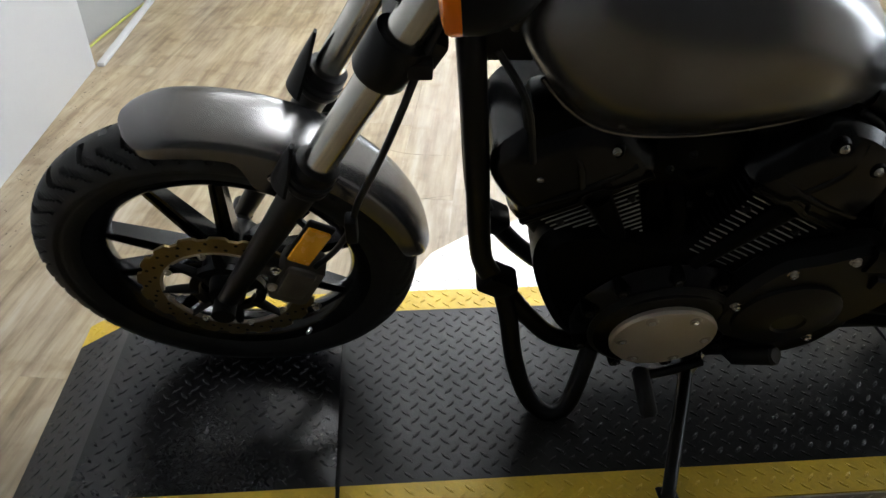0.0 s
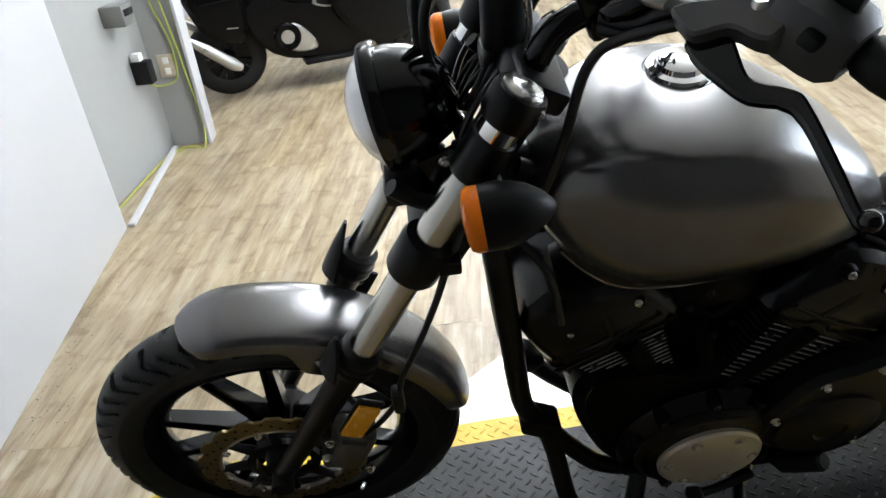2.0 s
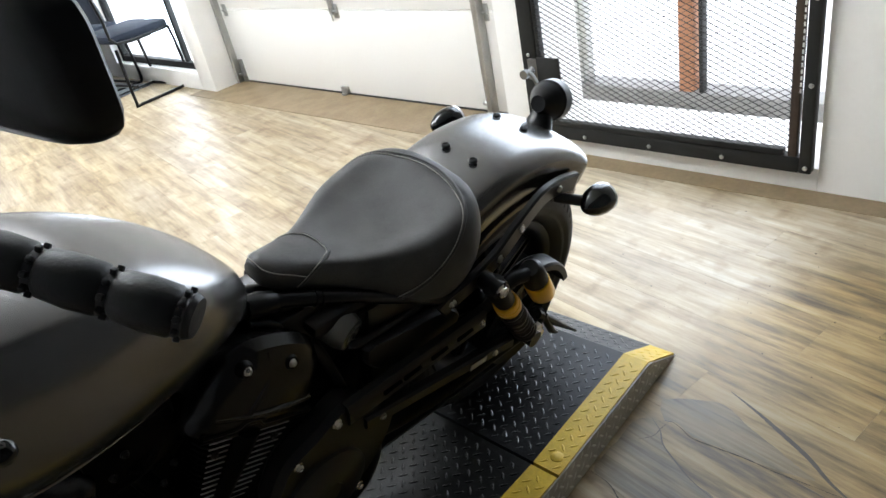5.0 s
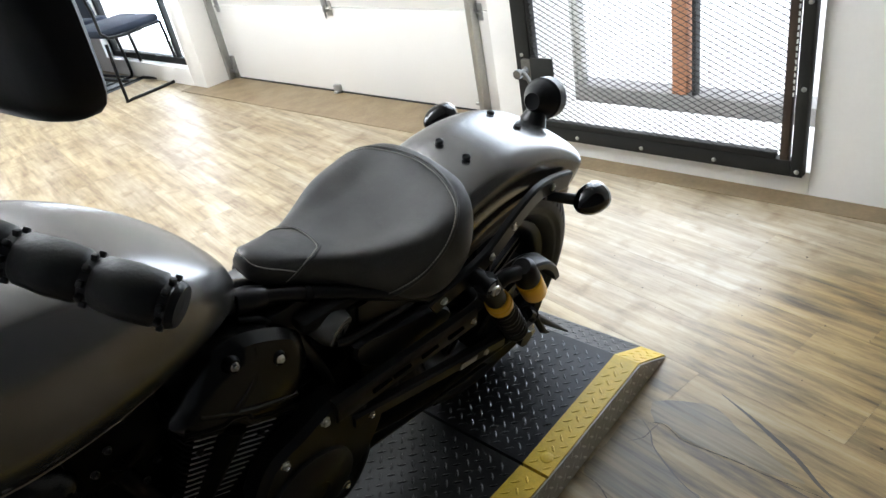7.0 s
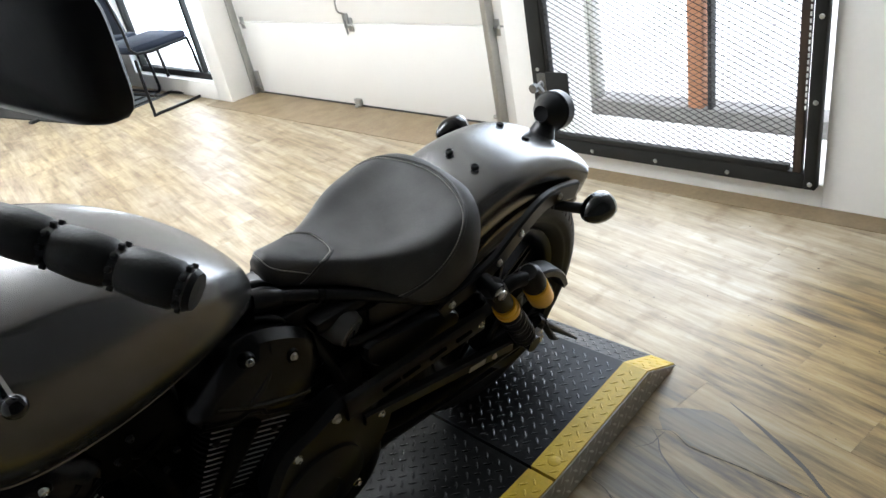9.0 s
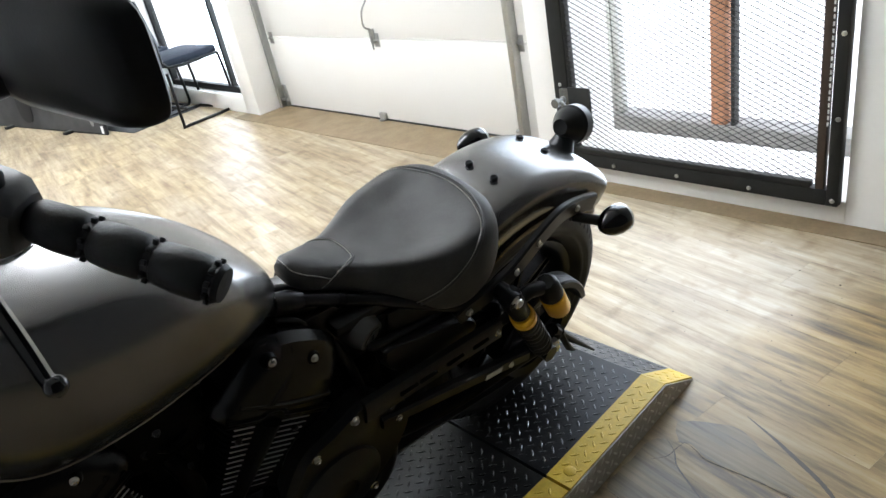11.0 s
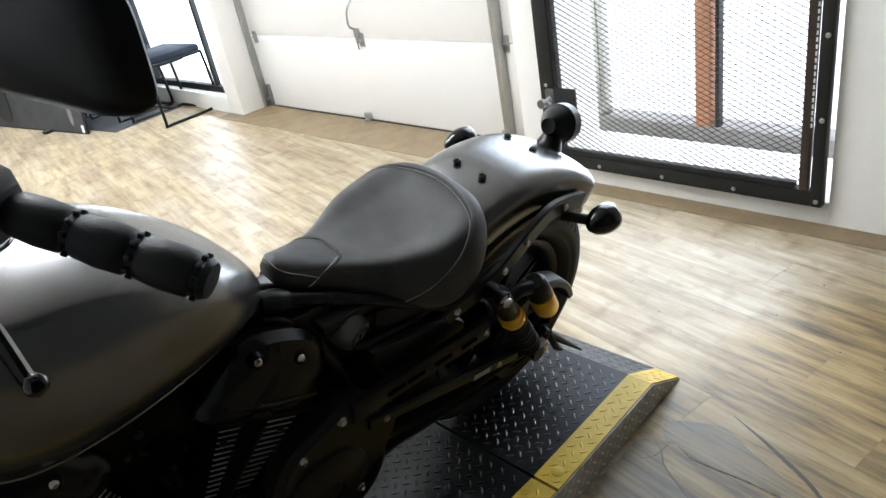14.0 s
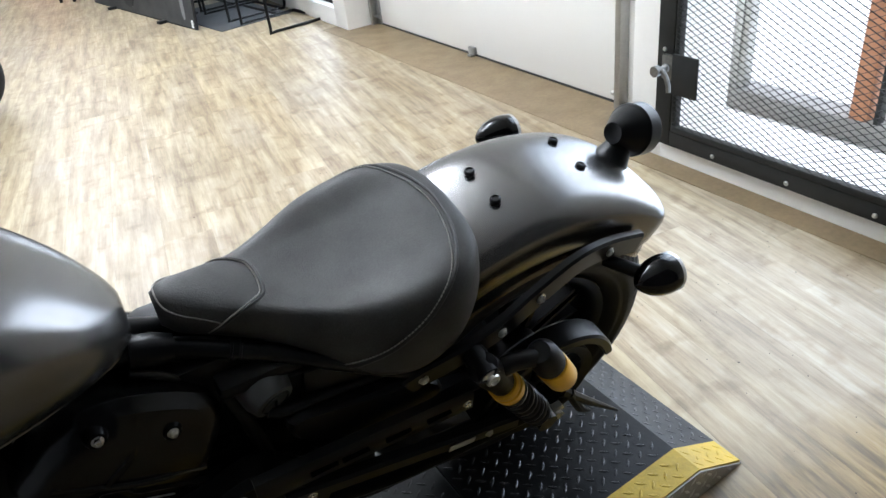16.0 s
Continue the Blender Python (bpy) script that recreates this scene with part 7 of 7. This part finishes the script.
def far_clutter():
    r = root("tool_cart", pose(1.38, 10.2, FLOOR, 0, 0, 8), "red tool cart on castors by the far wall", "tool cart")
    part("body", Geo().box(0, 0, 0.5, 0.5, 0.4, 0.75, 0.02), RED, r)
    for x in (-0.2, 0.2):
        for y in (-0.16, 0.16):
            part("castor", Geo().lathe([(0.02, -0.02), (0.06, -0.018), (0.06, 0.018), (0.02, 0.02)], 20, turn_y(Vector((x, y, 0.06)))), GREYBIN, r)
    for z in (0.3, 0.5, 0.7):
        part("drawer", Geo().box(0, -0.205, z, 0.46, 0.014, 0.17, 0.005), RED, r)
    r = root("pallet_jack", pose(1.62, 9.1, FLOOR, 0, 0, 12), "orange hand truck with grey wheels", "hand truck")
    part("frame", Geo().tube([(-0.12, 0, 0.12), (-0.12, 0.05, 1.1), (0, 0.06, 1.2), (0.12, 0.05, 1.1), (0.12, 0, 0.12)], 0.016, 10, 3), ORANGEP, r)
    part("toe_plate", Geo().box(0, -0.1, 0.02, 0.34, 0.2, 0.012, 0.003), ORANGEP, r)
    for z in (0.35, 0.65, 0.9):
        part("rung", Geo().tube([(-0.12, 0.02, z), (0.12, 0.02, z)], 0.012, 8), ORANGEP, r)
    for x in (-0.16, 0.16):
        part("wheel", Geo().lathe([(0.03, -0.02), (0.09, -0.022), (0.10, 0), (0.09, 0.022), (0.03, 0.02)], 24, along((x - 0.0, 0.08, 0.10), (x + 1, 0.08, 0.10))), GREYBIN, r)
    r = root("bar_stool", pose(1.72, 8.0, FLOOR), "black stool with a tan seat near the display board", "stool")
    part("seat", Geo().lathe([(0.0, 0.62), (0.19, 0.62), (0.21, 0.65), (0.20, 0.69), (0.0, 0.70)], 32), material("tan_vinyl", (0.36, 0.30, 0.16), 0.5, 0, 0.1, 12, 140), r)
    for k in range(4):
        a = radians(90 * k + 40)
        part("leg", Geo().tube([(0.13 * math.cos(a), 0.13 * math.sin(a), 0.63), (0.24 * math.cos(a), 0.24 * math.sin(a), 0.0)], 0.018, 10), BLACK, r)
    part("foot_ring", Geo().tube([(0.205 * math.cos(radians(d)), 0.205 * math.sin(radians(d)), 0.22) for d in range(0, 360, 15)], 0.009, 8, 1, True), BLACK, r)
    r = root("folded_tripod", pose(1.50, 7.75, FLOOR), "black folding stand with closed legs", "stand")
    for dx, dy in ((-0.12, 0.05), (0.0, -0.06), (0.05, 0.0), (0.10, -0.1)):
        part("leg", Geo().tube([(dx * 0.2 - 0.03, dy * 0.2, 1.1), (dx, dy, 0.0)], 0.017, 8), BLACK, r)
    r = root("parked_motorcycle", pose(0.55, 10.6, FLOOR, 0, 0, 15), "dark motorcycle with a red fender by the far wall", "motorcycle")
    for x in (0.0, -1.3):
        c = Vector((x, 0, 0.3))
        part("tyre", Geo().lathe([(0.24 + 0.06 * math.cos(a), 0.06 * math.sin(a)) for a in [radians(d) for d in range(0, 360, 20)]], 36, turn_y(c), True), RUBBER, r)
        part("rim", Geo().lathe([(0.16, -0.03), (0.19, -0.035), (0.19, 0.035), (0.16, 0.03)], 36, turn_y(c), True), BLACK, r)
    part("front_fender", sweep_fender(Vector((0, 0, 0.3)), 0.35, 140, 20, 0.07, 0.03, 0.004, 20, (0.6, 0.6)), RED, r)
    part("body", Geo().box(-0.65, 0, 0.55, 0.95, 0.28, 0.35, 0.08), SCOOT, r)
    part("seat", Geo().box(-0.85, 0, 0.76, 0.5, 0.24, 0.10, 0.04), LEATHER, r)
    r = root("waste_bin", pose(0.95, 10.75, FLOOR), "grey plastic waste bin at the far wall", "bin")
    part("body", Geo().lathe([(0.0, 0.0), (0.14, 0.0), (0.17, 0.42), (0.185, 0.43), (0.185, 0.46), (0.165, 0.46), (0.15, 0.05), (0.0, 0.05)], 28), GREYBIN, r)


far_clutter()


# ---------------------------------------------------------------- floor planks
def clip(poly, x0, x1, y0, y1):
    """Cuts a polygon to a rectangle."""
    for ax, lim, sgn in ((0, x0, 1), (0, x1, -1), (1, y0, 1), (1, y1, -1)):
        out = []
        for i, b in enumerate(poly):
            a = poly[i - 1]
            ia, ib = (a[ax] - lim) * sgn >= 0, (b[ax] - lim) * sgn >= 0
            if ia != ib:
                t = (lim - a[ax]) / (b[ax] - a[ax])
                out.append((a[0] + (b[0] - a[0]) * t, a[1] + (b[1] - a[1]) * t))
            if ib:
                out.append(b)
        poly = out
        if not poly:
            break
    return poly


def planks():
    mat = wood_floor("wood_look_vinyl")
    rng = random.Random(7)
    W, L, gap = 0.182, 1.22, 0.0003
    c, s = math.cos(radians(PLANK_TURN)), math.sin(radians(PLANK_TURN))
    rest = Geo()
    count = 0
    for j in range(-70, 71):
        shift = rng.random() * L
        for i in range(-12, 14):
            u0, v0 = i * L + shift, j * W
            poly = []
            for u, v in ((u0 + gap, v0 + gap), (u0 + L - gap, v0 + gap), (u0 + L - gap, v0 + W - gap), (u0 + gap, v0 + W - gap)):
                poly.append((u * c - v * s, u * s + v * c))
            poly = clip(poly, -1.74, 3.1, -1.85, 11.1)
            if len(poly) < 3:
                continue
            cx, cy = sum(p[0] for p in poly) / len(poly), sum(p[1] for p in poly) / len(poly)
            g = Geo().plate([(p[0], p[1]) for p in poly], 0.0045, Matrix.Translation((0, 0, FLOOR - 0.0045)))
            if -0.9 < cx < 3.0 and -1.4 < cy < 6.2 and count < 290:
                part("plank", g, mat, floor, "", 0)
                count += 1
            else:
                rest.add(g.v, g.f)
    tagged(part("far_planks", rest, mat, floor, "", 0), kind="stuff")


def crack(pts, w, mat=None, what="dark curling crack in the vinyl"):
    """A dark open seam in the vinyl, thinning out to its ends."""
    P = spline([(x, y, 0) for x, y in pts], 6)
    vs, fs = [], []
    for i, p in enumerate(P):
        d = (P[min(i + 1, len(P) - 1)] - P[max(i - 1, 0)]).normalized()
        n = Vector((-d.y, d.x, 0)) * w * (0.25 + math.sin(math.pi * i / (len(P) - 1))) * (0.7 + (0.3 if mat is None else 0.04) * math.sin(i * 2.3))
        vs += [(p.x + n.x, p.y + n.y, FLOOR + 0.0006), (p.x - n.x, p.y - n.y, FLOOR + 0.0006)]
        if i:
            fs.append((2 * i - 2, 2 * i - 1, 2 * i + 1, 2 * i))
    part("crack" if mat is None else "scuff", Geo().add(vs, fs), mat or DIRT, floor, what, 0)


def bare_patch(pts):
    """A lobe where the print has worn off the vinyl down to its grey backing."""
    P = spline([(x, y, 0) for x, y in pts], 4, True)
    rng = random.Random(len(pts))
    vs = [(p.x + rng.gauss(0, 0.0012), p.y + rng.gauss(0, 0.0012), FLOOR + 0.0004) for p in P]
    part("bare_patch", Geo().add(vs, [tuple(range(len(vs)))]), BARE, floor, "grey patch where the print has worn off", 0)


def specks():
    """Crumbs of dirt trodden into the floor, thickest along the foot of the wall."""
    rng = random.Random(11)
    g = Geo()
    spots = [(-1.06 + abs(rng.gauss(0, 0.07)), rng.uniform(-0.4, 1.8)) for _ in range(260)]
    spots += [(rng.uniform(1.7, 2.8), rng.uniform(-1.0, 1.2)) for _ in range(150)] + [(rng.uniform(-0.9, 2.7), rng.uniform(0.4, 4.5)) for _ in range(90)]
    for x, y in spots:
        r, a0 = rng.uniform(0.0008, 0.0028) * (1.6 if rng.random() < 0.1 else 1), rng.random() * 6
        n = 6
        ring = [(x + r * rng.uniform(0.5, 1.3) * math.cos(a0 + k * 1.047), y + r * rng.uniform(0.5, 1.3) * math.sin(a0 + k * 1.047), FLOOR + 0.0005) for k in range(n)]
        g.add(ring + [(x, y, FLOOR + 0.0005 + r * 0.4)], [(k, (k + 1) % n, n) for k in range(n)])
    tagged(part("dirt_crumbs", g, DIRT, floor, "", 0), kind="stuff")


DIRT = material("ground_in_dirt", (0.05, 0.04, 0.028), 0.9, 0, 0.3, 30, 200)
BARE = wood_floor("worn_grey_vinyl", True)
SCUFF = material("dark_scuff", (0.075, 0.062, 0.042), 0.55, 0, 0.25, 40, 200)
planks()
bare_patch([(1.618, -0.387), (1.663, -0.458), (1.678, -0.516), (1.655, -0.568), (1.624, -0.635), (1.596, -0.697), (1.577, -0.74), (1.561, -0.769), (1.547, -0.668), (1.545, -0.579), (1.546, -0.503), (1.566, -0.455), (1.559, -0.424)])
bare_patch([(1.342, -0.361), (1.438, -0.361), (1.519, -0.365), (1.545, -0.391), (1.52, -0.431), (1.484, -0.459), (1.449, -0.513), (1.423, -0.56), (1.400, -0.64), (1.34, -0.66), (1.301, -0.52), (1.322, -0.402)])
crack([(1.730, -0.515), (1.692, -0.599), (1.661, -0.658), (1.618, -0.736), (1.572, -0.798), (1.54, -0.86)], 0.0065, SCUFF, "broad dark scuff on the vinyl")
crack([(1.55, -0.395), (1.523, -0.431), (1.486, -0.459), (1.451, -0.513), (1.425, -0.56), (1.40, -0.63)], 0.0022, SCUFF, "dark edge of the worn patch")
crack([(1.546, -0.41), (1.563, -0.439), (1.553, -0.474), (1.54, -0.502), (1.541, -0.557), (1.545, -0.629), (1.542, -0.694), (1.545, -0.76), (1.55, -0.90)], 0.0016)
crack([(1.329, -0.357), (1.325, -0.392), (1.317, -0.419), (1.294, -0.454), (1.28, -0.482), (1.278, -0.524), (1.26, -0.56), (1.25, -0.64)], 0.0016)
crack([(1.31, -0.618), (1.345, -0.616), (1.39, -0.618)], 0.0014)
crack([(1.56, -0.435), (1.535, -0.43), (1.50, -0.425), (1.47, -0.40)], 0.0012)
crack([(0.02, 0.86), (0.10, 0.80), (0.20, 0.785), (0.30, 0.80)], 0.0016)
crack([(0.05, 1.16), (0.13, 1.09), (0.22, 1.06), (0.33, 1.05)], 0.0014)
specks()
